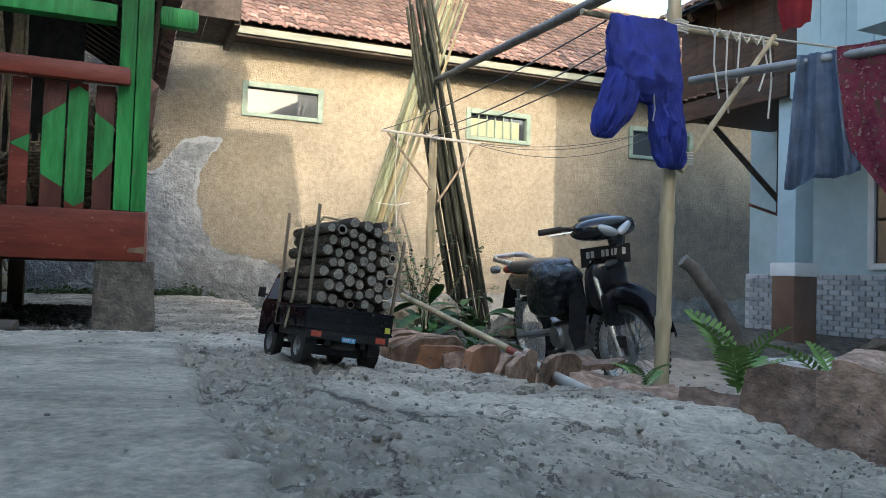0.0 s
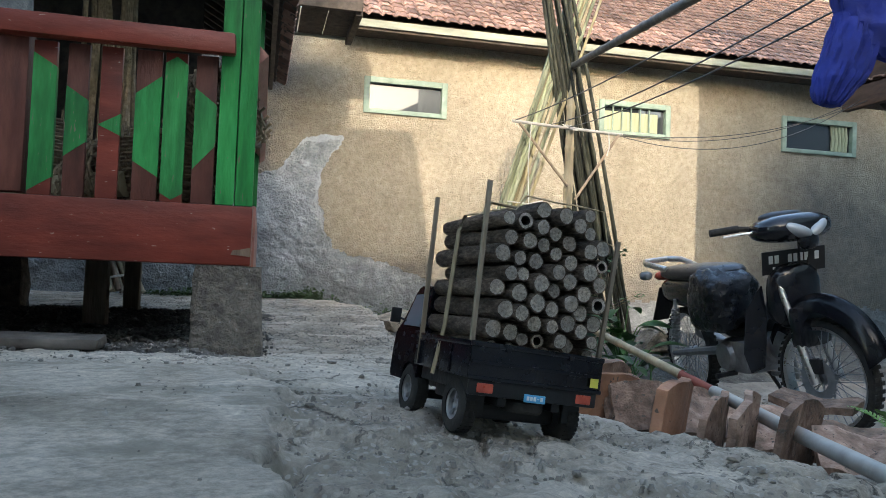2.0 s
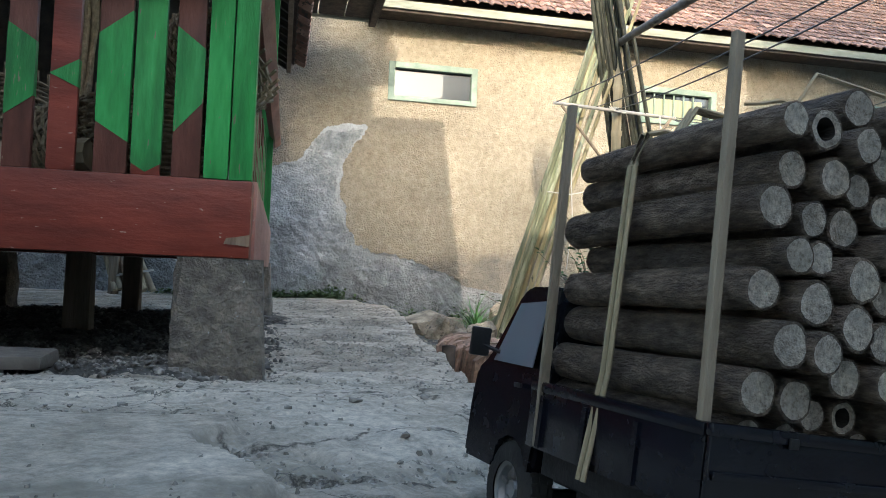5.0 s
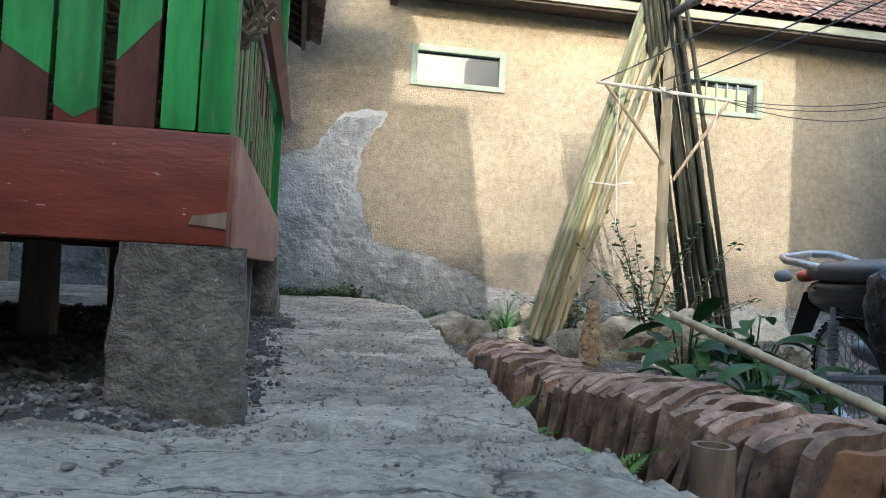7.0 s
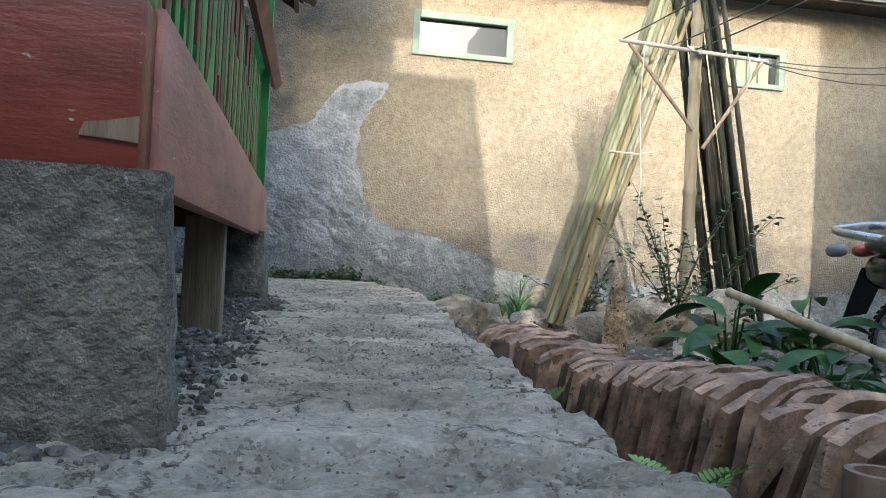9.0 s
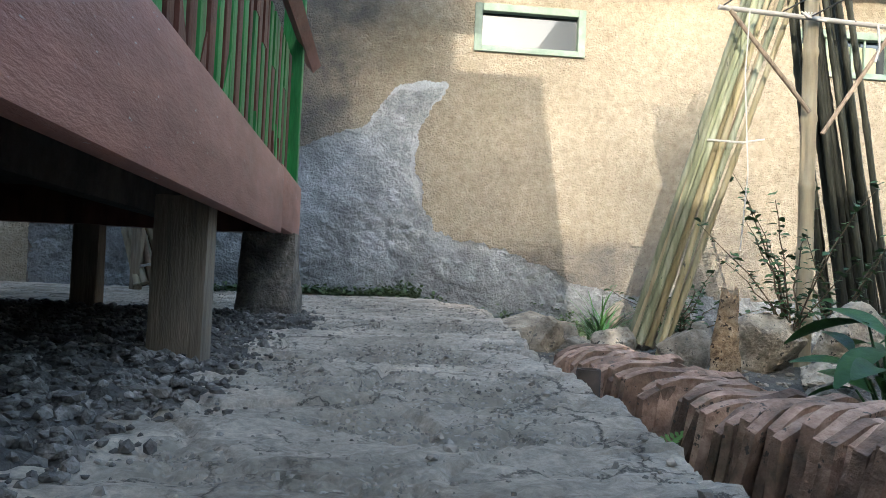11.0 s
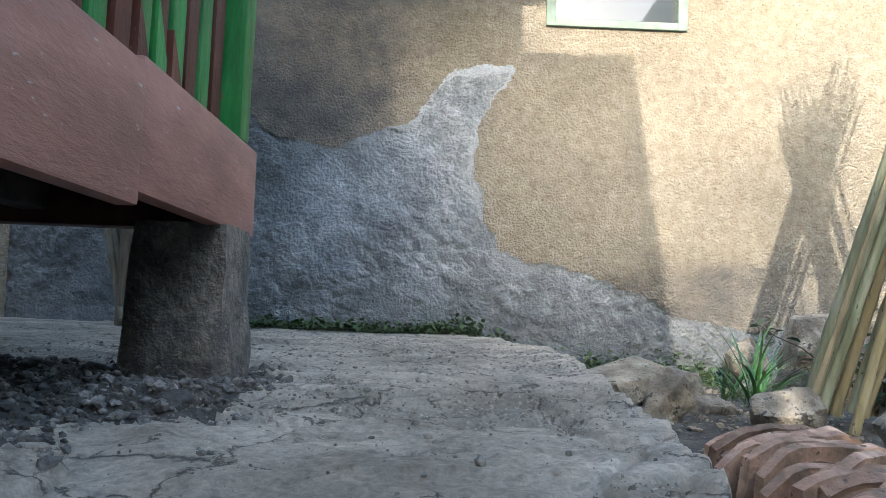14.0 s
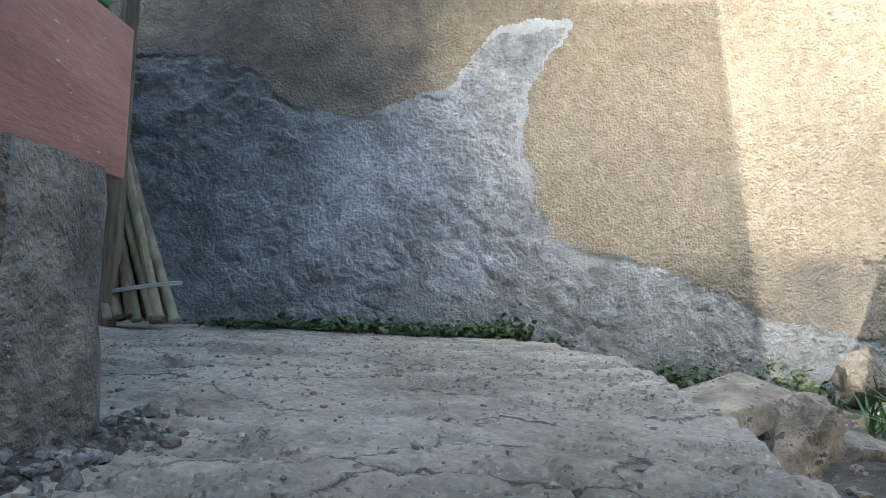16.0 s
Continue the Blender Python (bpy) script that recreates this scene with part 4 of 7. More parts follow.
box(b, (0.022, 3.38, 1.268), (0.17, 3.44, 1.352), 0.022, 0.0, Matrix.Translation((0.0, 0, 0.0)) @ Matrix.Rotation(radians(1), 4, "Y"))
part("bracket_end", b, M_GREEN, hut, "rounded green bracket end")
plank("top_rail", (-0.765, 3.318, 1.005), (-0.05, 3.369, 1.075), M_RED, "red-brown handrail with worn edges", 0.012)


def slat(x, w, tip_lo, tip_hi, base, over, z0=0.528, z1=1.004, y0=3.378, d=0.018):
    """A board of the railing with its painted diamond pattern as an overlay 3 mm proud."""
    b = bmesh.new()
    box(b, (x, y0, z0), (x + w, y0 + d, z1), 0.003, 0.0012)
    s = part("slat", b, base, hut)
    if over:
        b = bmesh.new()
        (zl0, zl1), (zr0, zr1), pk = over
        fr = [b.verts.new((x - 0.0006, y0 - 0.0015, zl0)), b.verts.new((x + w * pk, y0 - 0.0015, tip_lo)), b.verts.new((x + w + 0.0006, y0 - 0.0015, zr0)),
              b.verts.new((x + w + 0.0006, y0 - 0.0015, zr1)), b.verts.new((x + w * pk, y0 - 0.0015, tip_hi)), b.verts.new((x - 0.0006, y0 - 0.0015, zl1))]
        b.faces.new(fr)
        r = bmesh.ops.extrude_face_region(b, geom=b.faces[:])
        for v in r["geom"]:
            if isinstance(v, bmesh.types.BMVert):
                v.co.y += d + 0.003
        bmesh.ops.recalc_face_normals(b, faces=b.faces)
        part("painted_diamond", b, M_GREEN, s, "green painted diamond band")
    return s


slat(-0.645, 0.067, 0.54, 0.965, M_RED, ((0.54, 0.965), (0.585, 0.925), 0.02))
slat(-0.548, 0.062, 0.652, 0.87, M_BROWN, ((0.652, 0.87), (0.7, 0.83), 0.02))
slat(-0.452, 0.063, 0.742, 0.776, M_RED, ((0.7565, 0.7575), (0.727, 0.795), 0.5))
slat(-0.347, 0.075, 0.606, 0.924, M_BROWN, ((0.652, 0.864), (0.606, 0.924), 0.98))
slat(-0.262, 0.067, 0.536, 0.992, M_RED, ((0.557, 0.969), (0.557, 0.969), 0.5))
slat(-0.168, 0.066, 0.639, 0.897, M_BROWN, ((0.639, 0.897), (0.716, 0.848), 0.02))
# side railing
rs = random.Random(11)
y = 3.47
k = 0
while y < 6.3:
    w = rs.uniform(0.05, 0.066)
    b = bmesh.new()
    box(b, (-0.036, y, 0.548), (-0.018, y + w, 1.06), 0.003, 0.002)
    s = part("slat", b, M_GREEN if k % 2 == 0 else M_BROWN, hut)
    if rs.random() < 0.55:
        b = bmesh.new()
        za, zb = (0.55, rs.uniform(0.6, 0.68)) if rs.random() < 0.6 else (rs.uniform(0.86, 0.92), 1.055)
        tilt = rs.choice((-0.05, 0.05))
        f1 = [b.verts.new(p) for p in ((-0.015, y - 0.0008, za), (-0.015, y + w + 0.0008, za), (-0.015, y + w + 0.0008, zb + (tilt if za < 0.6 else 0)), (-0.015, y - 0.0008, zb - (tilt if za < 0.6 else 0)))]
        b.faces.new(f1)
        r = bmesh.ops.extrude_face_region(b, geom=b.faces[:])
        for v in r["geom"]:
            if isinstance(v, bmesh.types.BMVert):
                v.co.x -= 0.024
        bmesh.ops.recalc_face_normals(b, faces=b.faces)
        part("painted_band", b, M_BROWN if k % 2 == 0 else M_GREEN, s)
    y += w + rs.uniform(0.022, 0.034)
    k += 1
b = bmesh.new()
tube(b, [(0.02, 3.4, 1.03), (0.025, 5.2, 1.09), (0.03, 6.82, 1.16)], 0.034, 4, squash=1.0)
part("side_rail", b, M_RED2, hut, "loose leaning handrail board")
# footings and legs
for (cx, cy, w0, w1, z0, z1, sd) in ((-0.038, 3.378, 0.118, 0.1, 0.0, 0.335, 1), (-0.062, 6.33, 0.125, 0.106, -0.02, 0.347, 2), (-1.55, 3.45, 0.12, 0.1, 0, 0.341, 3), (-1.5, 6.3, 0.12, 0.1, 0, 0.347, 4)):
    b = bmesh.new()
    vs = box(b, (-1, -1, 0), (1, 1, 1))
    bmesh.ops.subdivide_edges(b, edges=b.edges[:], cuts=7, use_grid_fill=True)
    for v in b.verts:
        f = v.co.z
        w = w0 + (w1 - w0) * f
        o = noise.noise(v.co * 1.8 + Vector((sd * 9, 0, 0))) * 0.016 + noise.noise(v.co * 6 + Vector((sd * 9, 3, 0))) * 0.006
        r = max(abs(v.co.x), abs(v.co.y))
        c = 1 - 0.1 * (abs(v.co.x) * abs(v.co.y)) ** 3
        v.co = Vector((cx + v.co.x * (w * c + o), cy + v.co.y * (w * c + o) * (0.62 if sd == 1 else 1.0), z0 + (z1 - z0) * f))
    part("stone_footing", b, M_STONE, hut, "rough tapered stone footing")
for (lx, ly, w) in ((-0.066, 4.86, 0.056), (-0.7, 4.85, 0.05), (-1.5, 4.85, 0.05), (-0.75, 6.3, 0.05)):
    plank("leg", (lx - w, ly - w, -0.02), (lx + w, ly + w, 0.345 if lx < -0.1 else 0.348), M_WOOD, "bare timber leg", 0.008, 0.004)
# hut wall behind the porch, woven panels, and roof
plank("back_boarding", (-3.2, 6.46, 0.56), (-0.4, 6.49, 2.5), M_DARKWOOD, "dark plank back wall of the porch")
plank("side_wall", (-3.2, 3.45, 0.53), (-3.15, 6.4, 2.5), M_DARKWOOD)
plank("woven_panel", (-1.6, 4.38, 0.7), (-0.93, 4.41, 1.9), M_WEAVE, "grey woven bamboo panel")
plank("hut_wall", (-3.2, 6.52, -0.0), (-3.1, 8.5, 2.4), M_DARKWOOD)
b = bmesh.new()
for (xa, za, xb, zb) in ((0.13, 2.17, -1.7, 3.22), (-1.7, 3.22, -3.8, 2.17)):
    vs = [b.verts.new(p) for p in ((xa, 2.7, za), (xb, 2.7, zb), (xb, 8.62, zb), (xa, 8.62, za))]
    b.faces.new(vs)
bmesh.ops.remove_doubles(b, verts=b.verts, dist=0.001)
bmesh.ops.solidify(b, geom=b.faces[:], thickness=0.03)
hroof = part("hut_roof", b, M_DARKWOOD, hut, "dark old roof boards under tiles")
for q in range(30):
    yy = 2.75 + q * 0.2
    b = bmesh.new()
    box(b, (0, -0.02, -0.05), (2.35, 0.02, -0.004), 0.003)
    part("rafter", b, M_DARKWOOD, hroof, at=pose(0.11, yy, 2.14, 0, 0, 0) @ Matrix.Rotation(radians(180 + 29.8), 4, "Y") @ Matrix.Rotation(radians(180), 4, "X"))
plank("eave_batten", (0.07, 2.7, 2.09), (0.105, 8.6, 2.14), M_WOOD, "pale eave batten")
for q in range(37):
    hut_tile_at = pose(0.22, 2.75 + q * 0.157, 2.13, 0, 0, 90) @ Matrix.Rotation(radians(29.8), 4, "X")
    part("eave_tile", tile_me, None, hroof, at=hut_tile_at)
yard = thing("yard_wall", "dark block wall closing the yard behind the hut", "wall")
b = bmesh.new()
box(b, (-5.2, 1.5, -0.3), (-5.05, 10.2, 2.6), 0.01)
part("blockwork", b, M_STONE, yard)
# plank soffit at the gap between hut and house
shed = thing("lean_to", "dark plank lean-to roof between hut and house", "roof")
for q in range(9):
    b = bmesh.new()
    box(b, (-1.6 + q * 0.28, 8.7, 3.02), (-1.6 + q * 0.28 + 0.27, 9.75, 3.06), 0.004, 0.004)
    part("soffit_board", b, M_DARKWOOD, shed)
b = bmesh.new()
box(b, (-1.6, 8.64, 2.98), (0.95, 8.7, 3.3), 0.005)
part("board", b, M_DARKWOOD, shed)
b = bmesh.new()
box(b, (0.9, 8.7, 2.95), (0.97, 9.76, 3.35), 0.005)
part("verge_board", b, M_DARKWOOD, shed)
b = bmesh.new()
box(b, (-1.6, 9.7, 3.0), (0.9, 9.76, 3.06), 0.003)
part("batten", b, M_FASCIA, shed)
b = bmesh.new()
tube(b, [(-1.5, 9.6, 0.0), (-1.5, 9.6, 3.02)], 0.05, 8)
part("prop", b, M_WOOD, shed)

# ---- thick bamboo pole standing on the slab before the hut ----
b = bmesh.new()
bamboo(b, (0, 0, 0), (0.01, 0.0, 2.1), 0.057, 0.052, 5, 24)
bigpole = solo("bamboo_pole", b, M_POLEGREY, "thick grey-green weathered bamboo pole standing on the slab", "bamboo pole", pose(-0.392, 1.85, ground_at(-0.392, 1.85) - 0.004))
# shallow ring, coloured near-black for the shade inside the hole
b = bmesh.new()
lathe(b, [(0.001, -0.003), (0.011, -0.003), (0.013, 0.0), (0.017, 0.002), (0.018, -0.002)], 20, "x")
part("bored_hole", b, M_LOGCORE, bigpole, "bored hole, its inner shade painted near-black", at=Matrix.Translation((0.012, -0.052, 0.47)) @ Matrix.Rotation(radians(-75), 4, "Z"))
b = bmesh.new()
lathe(b, [(0.054, 0.0), (0.062, 0.002), (0.062, 0.02), (0.058, 0.024)], 24)
part("root_ring", b, M_POLEGREY, bigpole)

# ---- the toy pickup and its load ----
TX, TY, TYAW = 0.4, 1.82, 10.0
KX, KY, KZ, KW = 1.08, 0.8, 0.96, 1.1
heading = Matrix.Rotation(radians(TYAW), 4, "Z")


def track_height(sx):
    hs = []
    for yy in (0.0, 0.174):
        p = Matrix.Translation((TX, TY, 0)) @ heading @ Vector((sx * 0.08, yy, 0))
        ux, uy = np.meshgrid(np.linspace(p.x - 0.012, p.x + 0.012, 5), np.linspace(p.y - 0.012, p.y + 0.012, 5))
        hs.append(float(np.percentile(ground_z(ux, uy), 80)))
    return hs


(zl0, zl1), (zr0, zr1) = track_height(-1), track_height(1)
TRUCK = Matrix.Translation((TX, TY, (zl0 + zl1 + zr0 + zr1) / 4)) @ heading @ Matrix.Rotation(math.atan2(zl1 + zr1 - zl0 - zr0, 0.348), 4, "X") @ Matrix.Rotation(math.atan2(zl0 + zl1 - zr0 - zr1, 0.32), 4, "Y")
truck = thing("toy_truck", "black toy pickup truck standing on the lane, loaded with logs", "toy truck", TRUCK)


def tpart(name, lo, hi, material, label="", bevel=0.003, parent=None):
    b = bmesh.new()
    box(b, lo, hi, bevel)
    return part(name, b, material, parent or truck, label)


tpart("chassis_rail", (-0.045, -0.06, 0.045), (-0.032, 0.3, 0.06), M_BLACKPL)
tpart("chassis_rail", (0.032, -0.06, 0.045), (0.045, 0.3, 0.06), M_BLACKPL)
tpart("rear_axle", (-0.06, -0.012, 0.022), (0.06, 0.012, 0.044), M_BLACKPL, bevel=0.006)
tpart("front_axle", (-0.06, 0.208, 0.025), (0.06, 0.226, 0.04), M_BLACKPL, bevel=0.005)
tpart("fuel_tank", (-0.072, 0.06, 0.04), (-0.042, 0.12, 0.07), M_BLACKPL, bevel=0.005)
tpart("bed_floor", (-0.088, -0.072, 0.079), (0.088, 0.168, 0.086), M_BLACKBODY)
tpart("under_frame", (-0.082, -0.066, 0.06), (0.082, 0.16, 0.0785), M_BLACKPL, bevel=0.002)
for sx in (-1, 1):
    side_wall = tpart("bed_side", (sx * 0.091 - 0.0025, -0.069, 0.08), (sx * 0.091 + 0.0025, 0.168, 0.128), M_BLACKBODY, bevel=0.0015)
    tpart("top_lip", (sx * 0.091 - 0.004, -0.069, 0.122), (sx * 0.091 + 0.004, 0.168, 0.13), M_BLACKBODY, bevel=0.002, parent=side_wall)
    for q in range(3):
        tpart("pressed_rib", (sx * 0.0945 - 0.0008, 0.0 + q * 0.07, 0.082), (sx * 0.0945 + 0.0008, 0.006 + q * 0.07, 0.12), M_BLACKBODY, bevel=0.0, parent=side_wall)
tail = tpart("tailgate", (-0.094, -0.0755, 0.08), (0.094, -0.071, 0.13), M_BLACKBODY, "black tailgate with pressed ribs", 0.0015)
tpart("top_lip", (-0.095, -0.078, 0.123), (0.095, -0.0705, 0.1305), M_BLACKBODY, bevel=0.002, parent=tail)
tpart("pressed_rib", (-0.092, -0.0785, 0.1), (0.092, -0.0757, 0.105), M_BLACKBODY, bevel=0.0008, parent=tail)
tpart("bottom_lip", (-0.095, -0.078, 0.0785), (0.095, -0.0705, 0.084), M_BLACKBODY, bevel=0.0015, parent=tail)
for q in (-0.045, 0.045):
    tpart("latch", (q - 0.003, -0.08, 0.121), (q + 0.003, -0.0782, 0.127), M_BLACKPL, bevel=0.0005, parent=tail)
tpart("sticker", (0.076, -0.0795, 0.087), (0.088, -0.0787, 0.1), M_STICKER, "small yellow warning sticker", 0.0, tail)
b = bmesh.new()
box(b, (-0.09, -0.0745, 0.058), (0.09, -0.064, 0.079), 0.002)
panel = part("rear_panel", b, M_BLACKPL, truck)
for sx in (-0.07, 0.07):
    tpart("tail_lamp", (sx - 0.011, -0.077, 0.062), (sx + 0.011, -0.0743, 0.075), M_LAMPRED, "orange-red tail lamp", 0.0015, panel)
pl = tpart("number_plate", (-0.015, -0.0765, 0.056), (0.015, -0.0748, 0.067), M_PLATEBLUE, "light blue plate", 0.0005, panel)
b = bmesh.new()
for q in range(5):
    if q != 3:
        box(b, (-0.0115 + q * 0.0048, -0.0774, 0.0588), (-0.0115 + q * 0.0048 + 0.0034, -0.0766, 0.0645))
    else:
        box(b, (-0.0115 + q * 0.0048, -0.0774, 0.0612), (-0.0115 + q * 0.0048 + 0.003, -0.0766, 0.0626))
part("plate_mark", b, M_WHITE, pl)
b = bmesh.new()
rings = lathe(b, [(0.014, -0.008), (0.028, -0.009), (0.031, -0.005), (0.031, 0.005), (0.028, 0.009), (0.014, 0.008), (0.014, -0.008)], 28)
sp = part("spare_tyre", b, M_RUBBER, truck, at=pose(0, -0.03, 0.047, 0, 0, 0))
for sx in (-0.088, 0.088):
    tpart("mud_flap", (sx * 0.78 - 0.012, -0.045, 0.03), (sx * 0.78 + 0.012, -0.042, 0.062), M_BLACKPL, bevel=0.0005)
# wheels
b = bmesh.new()
R, W = 0.034, 0.011
prof = [(0.019, -W), (0.029, -W), (R - 0.001, -W * 0.75), (R, -W * 0.5), (R, W * 0.5), (R - 0.001, W * 0.75), (0.029, W), (0.019, W)]
lathe(b, prof, 32, "x")
for k in range(32):
    a = 2 * math.pi * k / 32
    for sx in (-0.006, 0.0, 0.006):
        m = Matrix.Rotation(a, 4, "X") @ Matrix.Translation((sx, 0, R))
        box(b, (-0.0022, -0.0022, -0.0005), (0.0022, 0.0022, 0.0009), 0, 0, m)
tyre_me = to_mesh("tyre", b, M_RUBBER)
b = bmesh.new()
lathe(b, [(0.0005, -0.004), (0.006, -0.006), (0.007, -0.0035), (0.015, -0.003), (0.0165, -0.008), (0.0195, -0.0095), (0.0195, 0.0095), (0.016, 0.006), (0.0005, 0.005)], 24, "x")
for k in range(5):
    a = 2 * math.pi * k / 5
    box(b, (-0.0066, -0.0016, 0.0075), (-0.0035, 0.0016, 0.016), 0.0008, 0, Matrix.Rotation(a, 4, "X"))
rim_me = to_mesh("rim", b, M_ALLOY)
for sx in (-1, 1):
    for yy in (0.0, 0.217):
        w = new("wheel")
        w.parent = truck
        w.matrix_basis = pose(sx * 0.0735 * KX, yy * KY, (R - 0.001) * KW, 0, 0, 0 if sx < 0 else 180) @ Matrix.Scale(KW, 4)
        part("tyre", tyre_me, None, w)
        part("rim", rim_me, None, w, "grey spoked rim")
# cab
b = bmesh.new()
prof = [(0.172, 0.058), (0.172, 0.198), (0.178, 0.205), (0.235, 0.205), (0.25, 0.198), (0.29, 0.14), (0.312, 0.128), (0.318, 0.1), (0.318, 0.05), (0.25, 0.05), (0.245, 0.072), (0.217, 0.082), (0.188, 0.072), (0.183, 0.058)]
for xx0, xx1 in ((-0.086, 0.086),):
    lo = [b.verts.new((xx0 * (1 - 0.1 * max(0, (z - 0.13) / 0.075)), y, z)) for y, z in prof]
    hi = [b.verts.new((xx1 * (1 - 0.1 * max(0, (z - 0.13) / 0.075)), y, z)) for y, z in prof]
    b.faces.new(lo); b.faces.new(hi[::-1])
    for q in range(len(prof)):
        b.faces.new((lo[q - 1], hi[q - 1], hi[q], lo[q]))
bmesh.ops.recalc_face_normals(b, faces=b.faces)
bmesh.ops.bevel(b, geom=[e for e in b.edges if e.calc_length() > 0.1], offset=0.004, segments=2, affect="EDGES")
cab = part("cab", b, M_BLACKBODY, truck, "black cab with side windows")
for sx in (-1, 1):
    b = bmesh.new()
    vs = [b.verts.new((sx * (0.0868 - 0.0088 * (z - 0.13) / 0.075), y, z)) for y, z in ((0.19, 0.138), (0.275, 0.138), (0.246, 0.19), (0.19, 0.193))]
    b.faces.new(vs)
    r = bmesh.ops.extrude_face_region(b, geom=b.faces[:])
    for v in r["geom"]:
        if isinstance(v, bmesh.types.BMVert):
            v.co.x += sx * 0.001
    bmesh.ops.recalc_face_normals(b, faces=b.faces)
    part("side_window", b, M_LENS, cab)
    b = bmesh.new()
    box(b, (sx * 0.102 - 0.008, 0.268, 0.14), (sx * 0.102 + 0.008, 0.274, 0.165), 0.002)
    tube(b, [(sx * 0.084, 0.266, 0.145), (sx * 0.1, 0.27, 0.15)], 0.002, 6)
    part("wing_mirror", b, M_BLACKPL, cab)
    b = bmesh.new()
    box(b, (sx * 0.0875 - 0.001, 0.205, 0.12), (sx * 0.0875 + 0.001, 0.218, 0.124), 0.0005)
    part("door_handle", b, M_BLACKPL, cab)
b = bmesh.new()
vs = [b.verts.new(p) for p in ((-0.075, 0.2902, 0.143), (0.075, 0.2902, 0.143), (0.07, 0.2535, 0.195), (-0.07, 0.2535, 0.195))]
b.faces.new(vs)
r = bmesh.ops.extrude_face_region(b, geom=b.faces[:])
for v in r["geom"]:
    if isinstance(v, bmesh.types.BMVert):
        v.co += Vector((0, 0.0012, 0.001))
bmesh.ops.recalc_face_normals(b, faces=b.faces)
part("windscreen", b, M_LENS, cab)
# stakes and strap
for (sx, yy, zt, ln) in ((-0.0885, -0.06, 0.352, 0.0), (0.0885, -0.06, 0.305, 0.002), (-0.0885, 0.15, 0.345, -0.003), (0.0885, 0.15, 0.315, 0.002)):
    b = bmesh.new()
    box(b, (sx - 0.003, yy - 0.003, 0.082), (sx + 0.003, yy + 0.003, zt), 0.0008, 0.0006, Matrix.Translation((ln, 0, 0)) @ Matrix.Translation((sx, yy, 0.08)) @ Matrix.Rotation(radians(3 if sx > 0 else -1.5), 4, "Y") @ Matrix.Translation((-sx, -yy, -0.08)))
    part("stake", b, M_STAKE, truck, "pale split wooden stake")
for ob in truck.children_recursive:
    if ob.type == "MESH" and ob.name.split(".")[0] not in ("tyre", "rim", "spare_tyre"):
        ob.data.transform(Matrix.Diagonal((KX, KY, KZ, 1)))
sp.matrix_basis = pose(0, -0.024, 0.046)

# logs: packed by pushing circles apart inside the stakes
lr = random.Random(21)
circ = []
for r in range(10):
    for c in range(7):
        if r == 9 and c not in (2, 3, 4) or r == 8 and c == 6:
            continue
        rad = lr.uniform(0.0108, 0.0146)
        circ.append([-0.076 + (c + (0.3 if r % 2 else 0)) * 0.0248 + lr.uniform(-0.003, 0.003), 0.1 + r * 0.0245 + lr.uniform(-0.002, 0.002), rad])
for it in range(220):
    for i in range(len(circ)):
        a = circ[i]
        for j in range(i + 1, len(circ)):
            o = circ[j]
            dx, dz = o[0] - a[0], o[1] - a[1]
            d = math.hypot(dx, dz) or 1e-5
            gap = a[2] + o[2] + 0.0002 - d
            if gap > 0:
                dx, dz = dx / d * gap / 2, dz / d * gap / 2
                a[0] -= dx; a[1] -= dz; o[0] += dx; o[1] += dz
        a[1] -= 0.00012
        a[0] = min(max(a[0], -0.0905 + a[2]), 0.0905 - a[2])
        a[1] = max(a[1], 0.084 + a[2])
def load_top(x):
    """The height of the load's upper outline at x."""
    return max([lz + math.sqrt(max(0.0, rad ** 2 - (x - lx) ** 2)) for lx, lz, rad in circ if abs(x - lx) < rad] or [0.2])


xs = np.linspace(-0.088, 0.088, 15)
tops = [load_top(x) for x in xs]
crest = [max(tops[max(0, i - 2):i + 3]) for i in range(15)]
crest[0], crest[-1] = tops[0] + 0.002, tops[-1] + 0.002
for dy in (0.0, 0.006):
    b = bmesh.new()
    tube(b, [(-0.105, 0.046 + dy, 0.07), (-0.0965, 0.046 + dy, 0.14), (-0.095, 0.047 + dy, crest[0] - 0.02)] + [(x, 0.048 + dy, z + 0.003) for x, z in zip(xs, crest)] + [(0.095, 0.047 + dy, crest[-1] - 0.02), (0.0965, 0.046 + dy, 0.14), (0.105, 0.046 + dy, 0.07)], 0.0019, 6)
    part("strap", b, M_STRAP, truck, "tan binding cord")
b = bmesh.new()
tube(b, [(-0.097, -0.052, crest[0])] + [(x, -0.054, z + 0.002) for x, z in zip(xs, crest)] + [(0.1, -0.052, crest[-1])], 0.0012, 5)
part("tie_cord", b, M_STRAP, truck)
log_meshes = []
